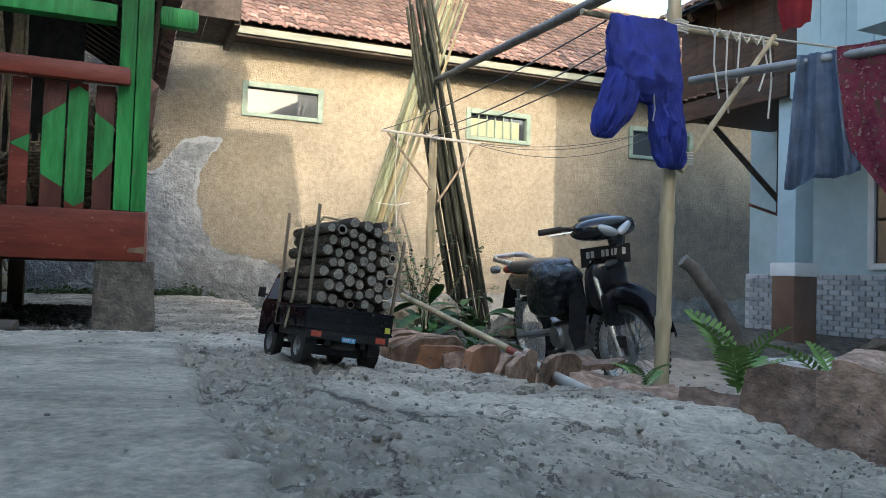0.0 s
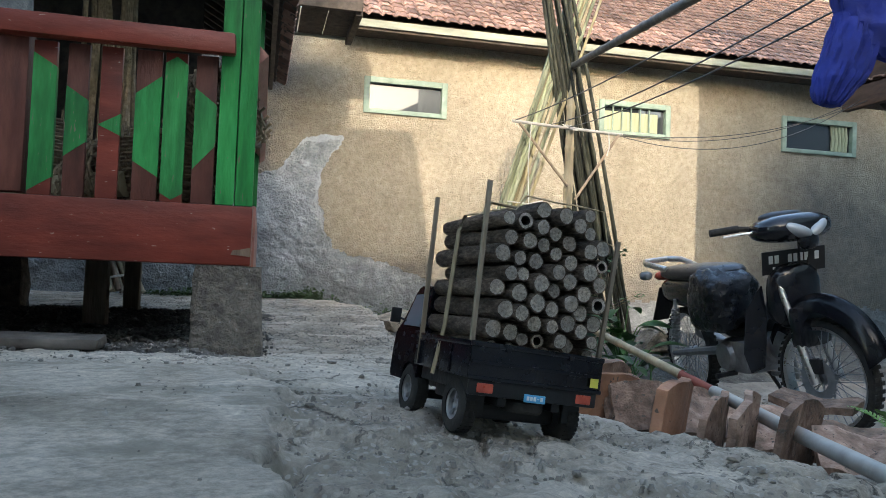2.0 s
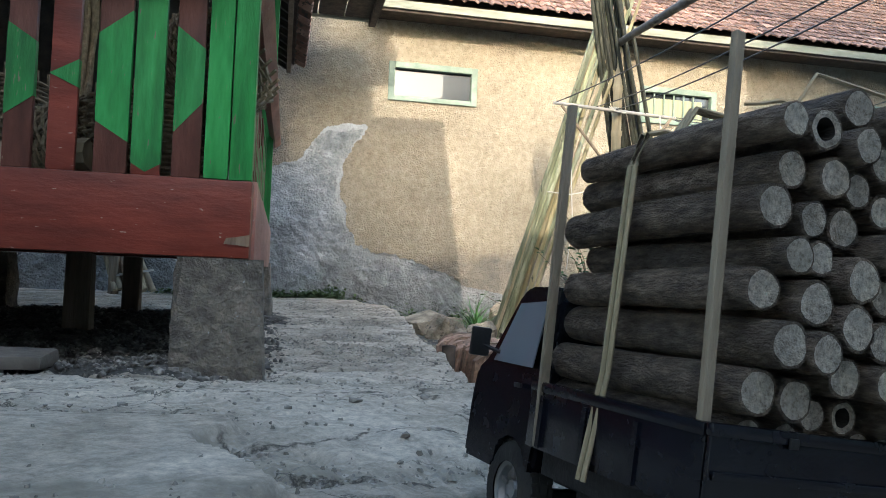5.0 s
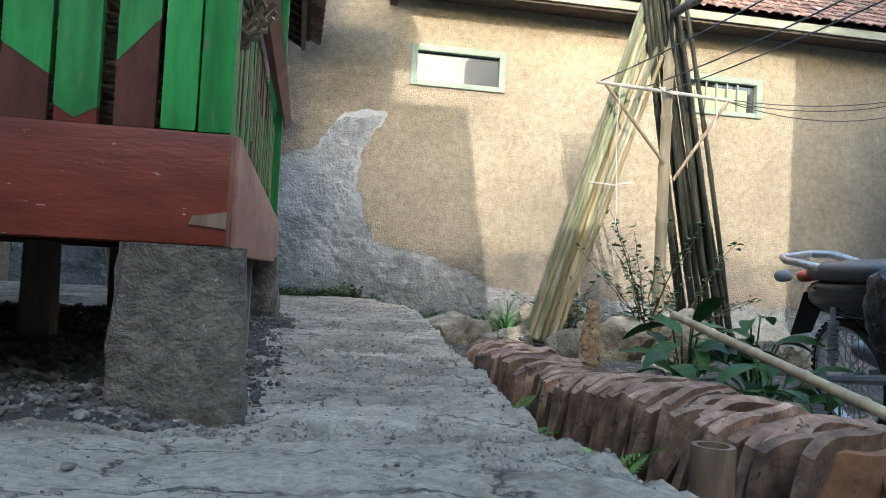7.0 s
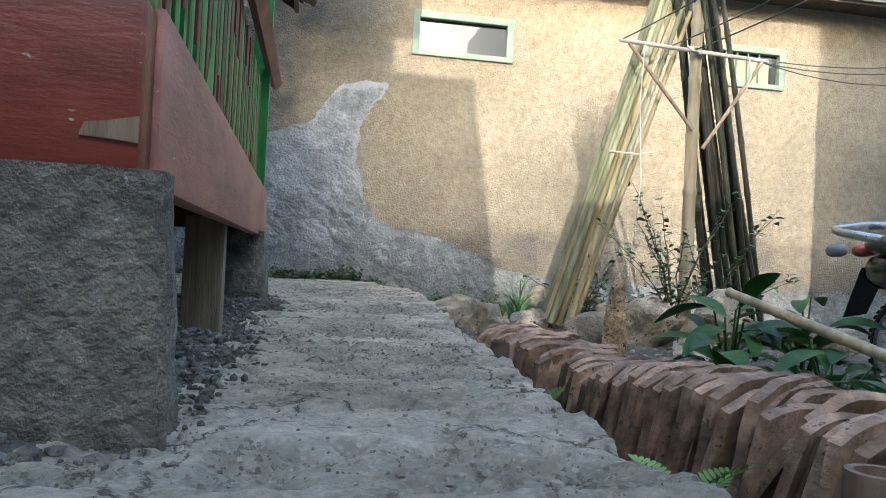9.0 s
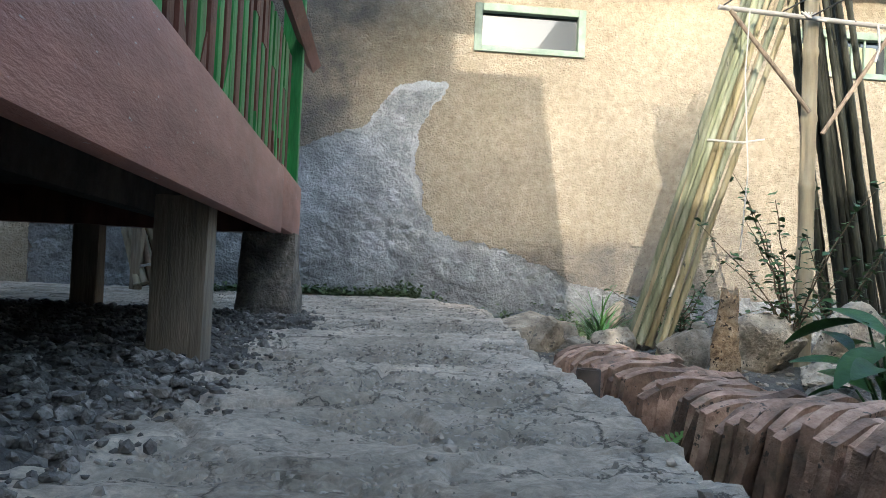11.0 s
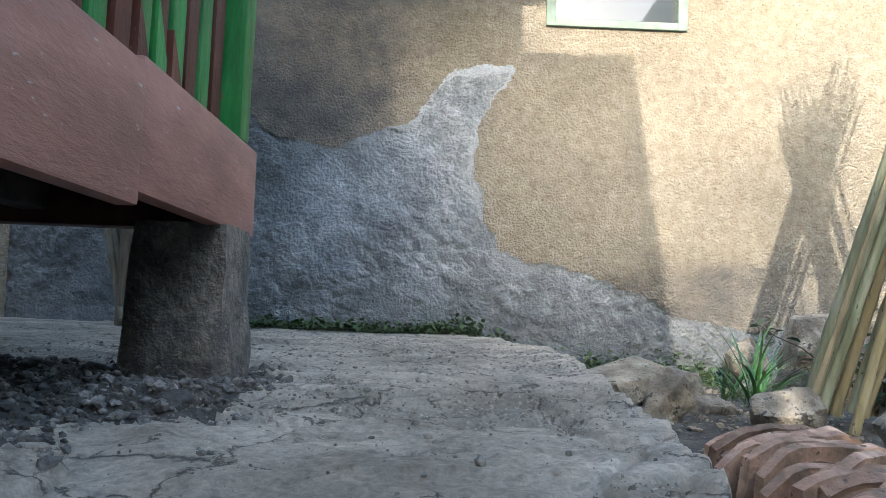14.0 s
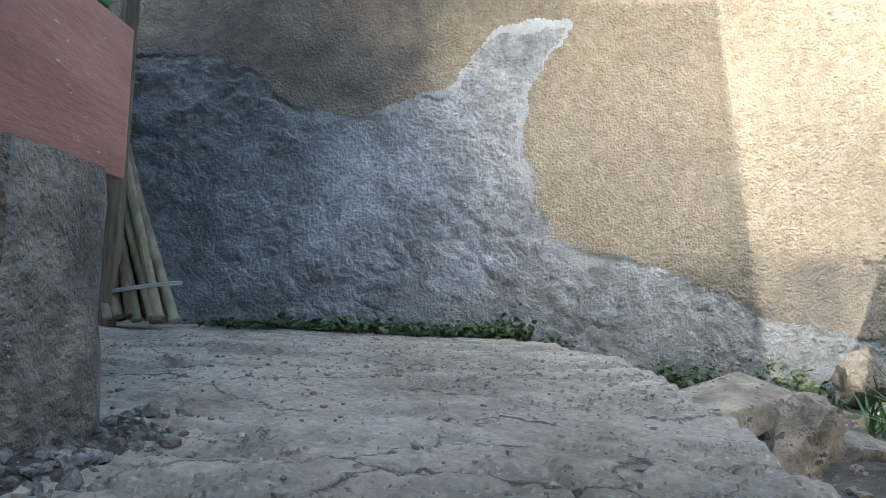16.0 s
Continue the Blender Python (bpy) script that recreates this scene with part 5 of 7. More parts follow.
for vi in range(9):
    b = bmesh.new()
    n, seg = 12, 16
    hollow = vi == 8
    rings = []
    for i in range(n + 1):
        f = i / n
        ring = []
        for k in range(seg):
            a = 2 * math.pi * k / seg
            p = Vector((math.cos(a), f * 4, math.sin(a)))
            rr = 1 + 0.12 * noise.noise(p * 1.1 + Vector((vi * 7, 0, 0))) + 0.05 * noise.noise(p * 4 + Vector((0, vi * 5, 0)))
            if i in (0, n):
                rr *= 0.95
            ring.append(b.verts.new((rr * math.cos(a) + 0.15 * math.sin(f * 3 + vi), f + (0.003 * noise.noise(p * 3 + Vector((vi, 0, 0))) if i in (0, n) else 0), rr * math.sin(a))))
        rings.append(ring)
    for r0, r1 in zip(rings, rings[1:]):
        for k in range(seg):
            b.faces.new((r0[k], r1[k], r1[(k + 1) % seg], r0[(k + 1) % seg]))
    for ring, s, yy in ((rings[0], 1, 0.0), (rings[-1], -1, 1.0)):
        cx = 0.15 * math.sin((0 if s > 0 else 1) * 3 + vi)
        rim = [b.verts.new((cx + (v.co.x - cx) * 0.87, v.co.y - s * 0.002, v.co.z * 0.87)) for v in ring]
        inner = [b.verts.new((cx + (v.co.x - cx) * 0.55, v.co.y + s * 0.001, v.co.z * 0.55)) for v in ring]
        for k in range(seg):
            b.faces.new((ring[k], ring[(k + 1) % seg], rim[(k + 1) % seg], rim[k])).material_index = 0
            b.faces.new((rim[k], rim[(k + 1) % seg], inner[(k + 1) % seg], inner[k])).material_index = 1
        if hollow:
            deep = [b.verts.new((v.co.x, v.co.y + s * 0.12, v.co.z)) for v in inner]
            for k in range(seg):
                b.faces.new((inner[k], inner[(k + 1) % seg], deep[(k + 1) % seg], deep[k])).material_index = 2
            b.faces.new(deep).material_index = 2
        else:
            c = b.verts.new((cx, yy + s * 0.004, 0))
            for k in range(seg):
                b.faces.new((inner[k], inner[(k + 1) % seg], c)).material_index = 1
    bmesh.ops.recalc_face_normals(b, faces=b.faces)
    log_meshes.append(to_mesh("log", b, M_LOGBARK, M_LOGEND, M_LOGCORE))
for i, (lx, lz, rad) in enumerate(circ):
    me = log_meshes[8] if i in (17, 34, 48, 57) else log_meshes[lr.randrange(8)]
    y0 = (-0.064 + lr.uniform(-0.011, 0.006)) if lz - rad > 0.1265 else -0.053 + lr.uniform(0, 0.004)
    ob = new("log", me)
    ln = 0.196 + lr.uniform(-0.006, 0.006)
    ob.matrix_world = TRUCK @ Matrix.Translation((lx, y0, lz)) @ Matrix.Rotation(lr.uniform(0, 6.28), 4, "Y") @ Matrix.Diagonal((rad * 0.93, ln, rad * 0.93, 1))
    hol = me is log_meshes[8]
    tagged(ob, "hollow dry bark log on the toy truck's load" if hol else "short dry bark-covered log stacked on the toy truck", "log", "logs stacked on the toy truck")

# ---- the parked motorcycle ----
fwd = Vector((-0.04, -1.0, 0)).normalized()
side = Vector((0, 0, 1)).cross(fwd)
BIKE = Matrix.Translation((2.86, 4.75, -0.375)) @ Matrix(((-side.x, fwd.x, 0, 0), (-side.y, fwd.y, 0, 0), (0, 0, 1, 0), (0, 0, 0, 1))) @ Matrix.Rotation(radians(10), 4, "Y") @ Matrix.Scale(1.05, 4)
bike = thing("motorcycle", "black underbone motorcycle parked in the dirt court", "motorcycle", BIKE)
WR = 0.278


def spoked_wheel(parent, at, disc):
    w = new("wheel")
    w.parent = parent
    w.matrix_basis = at
    b = bmesh.new()
    prof = []
    for q in range(13):
        a = math.pi * q / 12
        prof.append((WR - 0.034 + 0.034 * math.sin(a), -0.034 * math.cos(a)))
    lathe(b, prof, 48, "x")
    for k in range(48):
        for sx in (-0.017, 0.017):
            m = Matrix.Rotation(2 * math.pi * (k + (0.5 if sx > 0 else 0)) / 48, 4, "X") @ Matrix.Translation((sx, 0, WR - 0.006))
            box(b, (-0.011, -0.009, 0), (0.011, 0.009, 0.006), 0, 0, m)
    part("tyre", b, M_RUBBER, w)
    b = bmesh.new()
    lathe(b, [(WR - 0.036, -0.03), (WR - 0.052, -0.024), (WR - 0.056, 0), (WR - 0.052, 0.024), (WR - 0.036, 0.03)], 48, "x")
    part("rim", b, M_CHROME, w, "chrome wheel rim")
    b = bmesh.new()
    lathe(b, [(0.001, -0.05), (0.022, -0.05), (0.03, -0.035), (0.03, 0.035), (0.022, 0.05), (0.001, 0.05)], 20, "x")
    part("hub", b, M_ALLOY, w)
    b = bmesh.new()
    for k in range(36):
        a = 2 * math.pi * k / 36
        a2 = a + (0.5 if k % 2 else -0.5)
        sx = 0.032 if k % 4 < 2 else -0.032
        tube(b, [(sx, 0.029 * math.cos(a2), 0.029 * math.sin(a2)), (0, (WR - 0.052) * math.cos(a), (WR - 0.052) * math.sin(a))], 0.0022, 5)
    part("spokes", b, M_STEELPIPE, w, kind="stuff")
    if disc:
        b = bmesh.new()
        lathe(b, [(0.055, 0.056), (0.095, 0.056), (0.1, 0.058), (0.1, 0.061), (0.055, 0.062), (0.055, 0.056)], 36, "x")
        for k in range(18):
            a = 2 * math.pi * k / 18
            box(b, (0.055, 0.1 * math.cos(a) - 0.006, 0.1 * math.sin(a) - 0.006), (0.063, 0.1 * math.cos(a) + 0.006, 0.1 * math.sin(a) + 0.006))
        part("brake_disc", b, M_STEELPIPE, w, "drilled brake disc")
    return w


spoked_wheel(bike, pose(0, -0.625, WR), False)
# steering assembly, turned
ST = Matrix.Translation((0, 0.42, 0.85)) @ Matrix.Rotation(radians(-26), 4, "X")
fork = new("front_fork")
fork.parent = bike
fork.matrix_basis = Matrix.Translation((0, 0.62, 0)) @ pose(0, 0, 0, 0, 0, 10) @ Matrix.Translation((0, -0.02, 0))
spoked_wheel(bike, fork.matrix_basis @ pose(0, 0.03, WR), True)
for sx in (-0.075, 0.075):
    b = bmesh.new()
    tube(b, [(sx, 0.03, WR - 0.02), (sx, -0.05, 0.5)], [0.024, 0.022], 14)
    tube(b, [(sx, -0.05, 0.5), (sx, -0.12, 0.74)], [0.016, 0.016], 12)
    part("fork_leg", b, M_CHROME, fork, "silver fork leg")
b = bmesh.new()
box(b, (0.055, 0.01, WR + 0.03), (0.085, 0.07, WR + 0.1), 0.008)
part("brake_caliper", b, M_BLACKPL, fork)
b = bmesh.new()
n = 16
grid = []
for i in range(n + 1):
    a = radians(20 + 125 * i / n)
    ring = []
    for q in range(9):
        u = -1 + 2 * q / 8
        rr = WR + 0.03 + 0.05 * (1 - u * u) ** 0.5 + 0.04 * math.sin(math.pi * i / n)
        ring.append(b.verts.new((u * 0.066, 0.03 + rr * math.cos(a), WR + rr * math.sin(a) - 0.03 * u * u)))
    grid.append(ring)
for r0, r1 in zip(grid, grid[1:]):
    for q in range(8):
        b.faces.new((r0[q], r0[q + 1], r1[q + 1], r1[q]))
bmesh.ops.solidify(b, geom=b.faces[:], thickness=0.004)
bmesh.ops.recalc_face_normals(b, faces=b.faces)
part("front_mudguard", b, M_BIKEBLACK, fork, "glossy black mudguard")
b = bmesh.new()
box(b, (-0.1, -0.07, 0.42), (0.1, 0.0, 0.62), 0.03)
part("fork_cover", b, M_BIKEBLACK, fork)


def blob(name, c, s, material, parent, label="", taper=0.0, power=2.6, m=None):
    """A rounded fairing shape."""
    b = bmesh.new()
    g = bmesh.ops.create_uvsphere(b, u_segments=24, v_segments=14, radius=1)
    for v in b.verts:
        p = v.co
        l = (abs(p.x) ** power + abs(p.y) ** power + abs(p.z) ** power) ** (1 / power)
        p = p / l
        k = 1 + taper * p.y
        v.co = Vector((p.x * s[0] * k, p.y * s[1], p.z * s[2] * k)) + Vector(c)
    if m is not None:
        bmesh.ops.transform(b, matrix=m, verts=b.verts)
    return part(name, b, material, parent, label)


head = blob("handlebar_cowl", (0, -0.1, 0.99), (0.2, 0.14, 0.066), M_BIKEBLACK, fork, "black handlebar cowl with headlamp", 0.15)
for sx in (-1, 1):
    blob("headlamp_lens", (sx * 0.062, 0.012, 0.978), (0.085, 0.045, 0.03), M_CLEARLENS, head, "clear swept headlamp lens", 0.0, 2.2, Matrix.Translation((sx * 0.062, 0, 0.978)) @ Matrix.Rotation(radians(-24 * sx), 4, "Y") @ Matrix.Rotation(radians(-20 * sx), 4, "Z") @ Matrix.Translation((-sx * 0.062, 0, -0.978)))
blob("nose", (0, 0.02, 0.93), (0.05, 0.035, 0.05), M_BIKEBLACK, head)
blob("speedometer_hood", (0, -0.13, 1.045), (0.1, 0.09, 0.03), M_BLACKPL, head)
for sx in (-1, 1):
    b = bmesh.new()
    tube(b, [(sx * 0.12, -0.15, 1.0), (sx * 0.22, -0.18, 1.015), (sx * 0.34, -0.24, 1.01)], 0.013, 10)
    tube(b, [(sx * 0.22, -0.18, 1.015), (sx * 0.34, -0.24, 1.01)], 0.018, 12)
    g = part("grip", b, M_RUBBER, fork)
    b = bmesh.new()
    tube(b, [(sx * 0.17, -0.13, 0.995), (sx * 0.22, -0.1, 0.99), (sx * 0.33, -0.16, 0.985)], [0.009, 0.006, 0.005], 8)
    part("brake_lever", b, M_CHROME, fork)
# leg shield, plate, body
ls = blob("leg_shield", (0, 0.36, 0.72), (0.13, 0.07, 0.16), M_BIKEBLACK, bike, "black front fairing", 0.0, 3, Matrix.Rotation(radians(-8), 4, "X"))
for sx in (-1, 1):
    b = bmesh.new()
    vs = [(sx * 0.1, 0.36, 0.72), (sx * 0.17, 0.31, 0.6), (sx * 0.18, 0.26, 0.38), (sx * 0.14, 0.24, 0.27), (sx * 0.1, 0.3, 0.3), (sx * 0.09, 0.36, 0.55)]
    f = b.faces.new([b.verts.new(p) for p in vs])
    r = bmesh.ops.extrude_face_region(b, geom=b.faces[:])
    for v in r["geom"]:
        if isinstance(v, bmesh.types.BMVert):
            v.co += Vector((sx * 0.012, 0.006, 0))
    bmesh.ops.recalc_face_normals(b, faces=b.faces)
    bmesh.ops.bevel(b, geom=b.edges[:], offset=0.003, segments=1, affect="EDGES")
    part("side_shield", b, M_BIKEBLACK, bike)
b = bmesh.new()
box(b, (-0.15, -0.003, -0.058), (0.15, 0.003, 0.058), 0.002)
plate = part("number_plate", b, M_PLATEBLACK, bike, "black number plate with white marks", at=Matrix.Translation((0, 0.49, 0.83)) @ Matrix.Rotation(radians(-14), 4, "Z") @ Matrix.Rotation(radians(-14), 4, "X"))
for (x0, x1, z0, z1) in ((0.1, 0.12, -0.004, 0.036), (0.0, 0.018, -0.004, 0.036), (0.026, 0.044, -0.004, 0.036), (0.052, 0.07, -0.004, 0.036), (-0.026, -0.008, -0.004, 0.036), (-0.09, -0.07, -0.004, 0.036), (-0.118, -0.098, -0.004, 0.036),
                         (-0.06, -0.048, -0.04, -0.02), (-0.044, -0.032, -0.04, -0.02), (-0.1, -0.088, -0.04, -0.02)):
    b = bmesh.new()
    box(b, (-x1, 0.0032, z0), (-x0, 0.0045, z1))
    part("plate_mark", b, M_WHITE, plate)
b = bmesh.new()
tube(b, [(0, 0.4, 0.78), (0, 0.2, 0.48), (0, -0.1, 0.43), (0, -0.4, 0.5), (0, -0.75, 0.68)], [0.035, 0.04, 0.035, 0.03, 0.02], 12)
part("frame", b, M_BLACKPL, bike)
seat = blob("seat", (0, -0.42, 0.775), (0.125, 0.4, 0.05), M_SEAT, bike, "black vinyl seat", 0.12, 3)
blob("tail_fairing", (0, -0.5, 0.66), (0.11, 0.36, 0.1), M_BIKEBLACK, bike, "black side panel", 0.2, 3)
blob("underseat_box", (0, -0.2, 0.6), (0.1, 0.16, 0.13), M_BLACKPL, bike, "", 0.0, 4)
b = bmesh.new()
tube(b, [(-0.1, -0.62, 0.8), (-0.125, -0.85, 0.84), (-0.08, -0.95, 0.85), (0.08, -0.95, 0.85), (0.125, -0.85, 0.84), (0.1, -0.62, 0.8)], 0.019, 10)
part("grab_rail", b, M_CHROME, bike, "silver grab rail")
blob("tail_lamp", (0, -0.87, 0.75), (0.06, 0.04, 0.03), M_LAMPRED, bike)
b = bmesh.new()
vs = [(-0.07, -0.82, 0.68), (0.07, -0.82, 0.68), (0.06, -1.0, 0.45), (-0.06, -1.0, 0.45)]
b.faces.new([b.verts.new(p) for p in vs])
bmesh.ops.solidify(b, geom=b.faces[:], thickness=0.008)
part("rear_mudguard", b, M_BLACKPL, bike)
for sx in (-0.11, 0.11):
    b = bmesh.new()
    tube(b, [(sx, -0.6, 0.34), (sx, -0.55, 0.62)], 0.011, 8)
    for k in range(9):
        tube(b, [(sx, -0.597 + k * 0.0045, 0.37 + k * 0.022), (sx, -0.596 + k * 0.0045, 0.382 + k * 0.022)], 0.026, 10)
    part("shock_absorber", b, M_STEELPIPE, bike, "coiled rear shock absorber")
    b = bmesh.new()
    tube(b, [(sx, -0.05, 0.36), (sx, -0.64, WR + 0.005)], [0.026, 0.018], 8)
    part("swing_arm", b, M_STEELPIPE, bike)
b = bmesh.new()
box(b, (-0.12, -0.1, 0.24), (0.12, 0.16, 0.42), 0.04)
tube(b, [(0, 0.1, 0.36), (0, 0.32, 0.4)], [0.075, 0.065], 14)
eng = part("engine", b, M_ALLOY, bike, "grey cast engine")
for k in range(6):
    b = bmesh.new()
    tube(b, [(0, 0.15 + k * 0.028, 0.37 + k * 0.004), (0, 0.158 + k * 0.028, 0.37 + k * 0.004)], 0.088, 14)
    part("cooling_fin", b, M_ALLOY, eng)
b = bmesh.new()
lathe(b, [(0.001, 0.145), (0.07, 0.142), (0.085, 0.12), (0.085, 0.1)], 20, "x")
part("engine_cover", b, M_ALLOY, eng, at=pose(0, -0.02, 0.33))
b = bmesh.new()
lathe(b, [(0.001, -0.145), (0.07, -0.142), (0.085, -0.12), (0.085, -0.1)], 20, "x")
part("engine_cover", b, M_ALLOY, eng, at=pose(0, -0.02, 0.33))
b = bmesh.new()
tube(b, [(-0.05, 0.3, 0.34), (-0.1, 0.25, 0.22), (-0.13, 0.0, 0.2), (-0.15, -0.3, 0.24), (-0.16, -0.35, 0.26)], 0.018, 10)
tube(b, [(-0.16, -0.35, 0.26), (-0.17, -0.8, 0.37)], [0.04, 0.045], 14)
part("exhaust", b, M_STEELPIPE, bike)
b = bmesh.new()
tube(b, [(-0.08, -0.02, 0.28), (-0.2, 0.02, 0.02), (-0.22, 0.04, 0.0)], 0.011, 8)
part("side_stand", b, M_BLACKPL, bike)
for sx in (-1, 1):
    b = bmesh.new()
    tube(b, [(sx * 0.1, 0.02, 0.24), (sx * 0.22, 0.02, 0.24)], 0.014, 8)
    part("foot_peg", b, M_RUBBER, bike)
for q in range(3):
    b = bmesh.new()
    tube(b, [(-0.12 + q * 0.05, 0.52, 0.93), (-0.1 + q * 0.04, 0.5, 0.72), (-0.06 + q * 0.05, 0.32, 0.55), (0.02, 0.1, 0.45)], 0.006, 6)
    part("cable", b, M_RUBBER, bike)
blob("tail_indicator", (0.1, -0.93, 0.76), (0.035, 0.05, 0.03), M_LENS, bike)
blob("tail_indicator", (-0.1, -0.93, 0.76), (0.035, 0.05, 0.03), M_LENS, bike)
bag = bmesh.new()
bmesh.ops.create_icosphere(bag, subdivisions=5, radius=1)
for v in bag.verts:
    p = v.co.copy()
    l = (abs(p.x) ** 4 + abs(p.y) ** 4 + abs(p.z) ** 4) ** 0.25
    q = p / l
    k = 1 + 0.14 * noise.noise(p * 1.6) - 0.09 * abs(noise.noise(p * 3.2)) - 0.03 * abs(noise.noise(p * 7.5 + Vector((4, 0, 0))))
    v.co = Vector((q.x * 0.16, q.y * 0.17, q.z * 0.17)) * k
    if q.z > 0.9:
        v.co.z += 0.03 * noise.noise(p * 4)
solo("plastic_bag", bag, M_BAGBLACK, "crumpled black plastic bag hung over the motorcycle seat", "bag", BIKE @ pose(0.08, -0.06, 0.63))

# ---- poles, wires and bamboo at the garden ----
post = thing("line_post", "pale bamboo post with a white crossbar, standing in the garden", "post")
b = bmesh.new()
bamboo(b, (2.6, 7.06, -0.3), (2.6, 7.06, 2.18), 0.043, 0.036, 7, 14)
part("pole", b, M_BAMBOO, post)
b = bmesh.new()
tube(b, [(2.06, 7.0, 1.655), (3.06, 7.0, 1.615)], 0.013, 10)
part("crossbar", b, M_PVC, post, "white crossbar")
for p0, p1 in (((2.12, 6.99, 1.64), (2.57, 7.0, 1.14)), ((3.02, 6.99, 1.61), (2.64, 7.0, 1.03))):
    b = bmesh.new()
    tube(b, [p0, p1], 0.012, 8)
    part("brace", b, M_WOOD, post)
b = bmesh.new()
for q in range(5):
    tube(b, [(2.5 + q * 0.02, 6.985, 1.66), (2.54, 6.98, 1.63), (2.6 + 0.01 * q, 6.985, 1.62)], 0.005, 6)
tube(b, [(2.92, 6.98, 1.62), (2.93, 6.975, 1.5), (2.91, 6.98, 1.42)], 0.006, 6)
tube(b, [(2.22, 6.98, 1.64), (2.2, 6.97, 1.3), (2.23, 6.97, 0.8), (2.2, 6.97, 0.4)], 0.004, 5)
part("cord_lashing", b, M_ROPE, post, kind="stuff")


def culms(name, label, n, foot, head, spread0, spread1, r, mats, seed, nodes=9):
    rs2 = random.Random(seed)
    t = thing(name, label, "bamboo")
    foot, head = Vector(foot), Vector(head)
    for q in range(n):
        u = (q + 0.5) / n - 0.5
        a = foot + Vector((u * spread0[0], rs2.uniform(-1, 1) * spread0[1], rs2.uniform(-0.03, 0.05)))
        c = head + Vector((u * spread1[0] + rs2.uniform(-0.02, 0.02), rs2.uniform(-1, 1) * spread1[1], rs2.uniform(-0.35, 0.15)))
        b = bmesh.new()
        bamboo(b, a, c, r * rs2.uniform(0.85, 1.1), r * rs2.uniform(0.55, 0.75), nodes + rs2.randrange(-2, 3), 9, rs2.uniform(-0.04, 0.04))
        part("culm", b, mats[rs2.randrange(len(mats))], t)
    return t


bun = culms("bamboo_bundle", "bundle of green and yellow bamboo canes leaning on the crossbar", 13, (1.85, 7.36, -0.16), (2.72, 6.96, 3.1), (0.25, 0.08), (0.25, 0.06), 0.0195, [M_BAMB_G, M_BAMB_G, M_BAMB_Y, M_BAMB_G, M_BAMBOO], 3)
b = bmesh.new()
tube(b, [(2.1, 7.18, 1.0), (2.26, 7.1, 0.98), (2.42, 7.18, 1.02)], 0.006, 6)
part("binding", b, M_ROPE, bun)
culms("bamboo_bundle", "bundle of dark weathered bamboo canes leaning behind the post", 19, (3.3, 7.6, -0.18), (2.33, 6.86, 3.0), (0.42, 0.12), (0.22, 0.05), 0.021, [M_BAMB_D], 5)

# cloth pole near the lane with its rack and washing
cp = thing("washing_pole", "upright bamboo washing pole with a tied rack", "pole")
b = bmesh.new()
bamboo(b, (2.115, 2.93, -0.3), (2.165, 2.93, 2.4), 0.033, 0.028, 6, 14)
part("pole", b, M_BAMBOO, cp)
b = bmesh.new()
bamboo(b, (1.66, 2.9, 1.425), (2.7, 2.9, 1.435), 0.014, 0.012, 4, 8)
part("rack_bar", b, M_BAMBOO, cp)
b = bmesh.new()
bamboo(b, (2.15, 2.87, 0.8), (2.66, 2.87, 1.46), 0.014, 0.012, 3, 8)
part("rack_brace", b, M_BAMBOO, cp)
b = bmesh.new()
rs3 = random.Random(8)
for q in range(5):
    zz = 1.41 + q * 0.012
    tube(b, [(2.12, 2.89, zz), (2.15, 2.885, zz + 0.004), (2.19, 2.89, zz), (2.19, 2.97, zz), (2.12, 2.97, zz)], 0.005, 6)
for q in range(5):
    zz = 0.83 + q * 0.012
    tube(b, [(2.11, 2.88, zz), (2.2, 2.85, zz)], 0.005, 6)
for xx, ln in ((2.33, 0.3), (2.4, 0.36), (2.47, 0.22), (2.6, 0.24), (2.64, 0.36)):
    tube(b, [(xx, 2.88, 1.44), (xx + rs3.uniform(-0.02, 0.02), 2.87, 1.44 - ln * 0.5), (xx + rs3.uniform(-0.03, 0.03), 2.88, 1.44 - ln)], 0.0042, 6)
for q in range(6):
    tube(b, [(2.3 + q * 0.06, 2.885, 1.45), (2.33 + q * 0.06, 2.88, 1.41), (2.36 + q * 0.06, 2.885, 1.455)], 0.0042, 6)
part("cord_lashing", b, M_ROPE, cp, "pale knotted cords", kind="stuff")
b = bmesh.new()
bamboo(b, (2.58, 7.0, 2.17), (1.6, 2.2, 1.37), 0.028, 0.024, 9, 12)
solo("overhead_pole", b, M_GREYPOLE, "long smoke-grey bamboo pole laid between the post and the rack", "pole")
b = bmesh.new()
tube(b, [(2.33, 3.04, 1.25), (2.66, 2.29, 1.25), (2.9, 1.75, 1.25)], 0.02, 12)
solo("washing_rail", b, M_STEELPIPE, "grey steel rail for hanging washing", "rail")


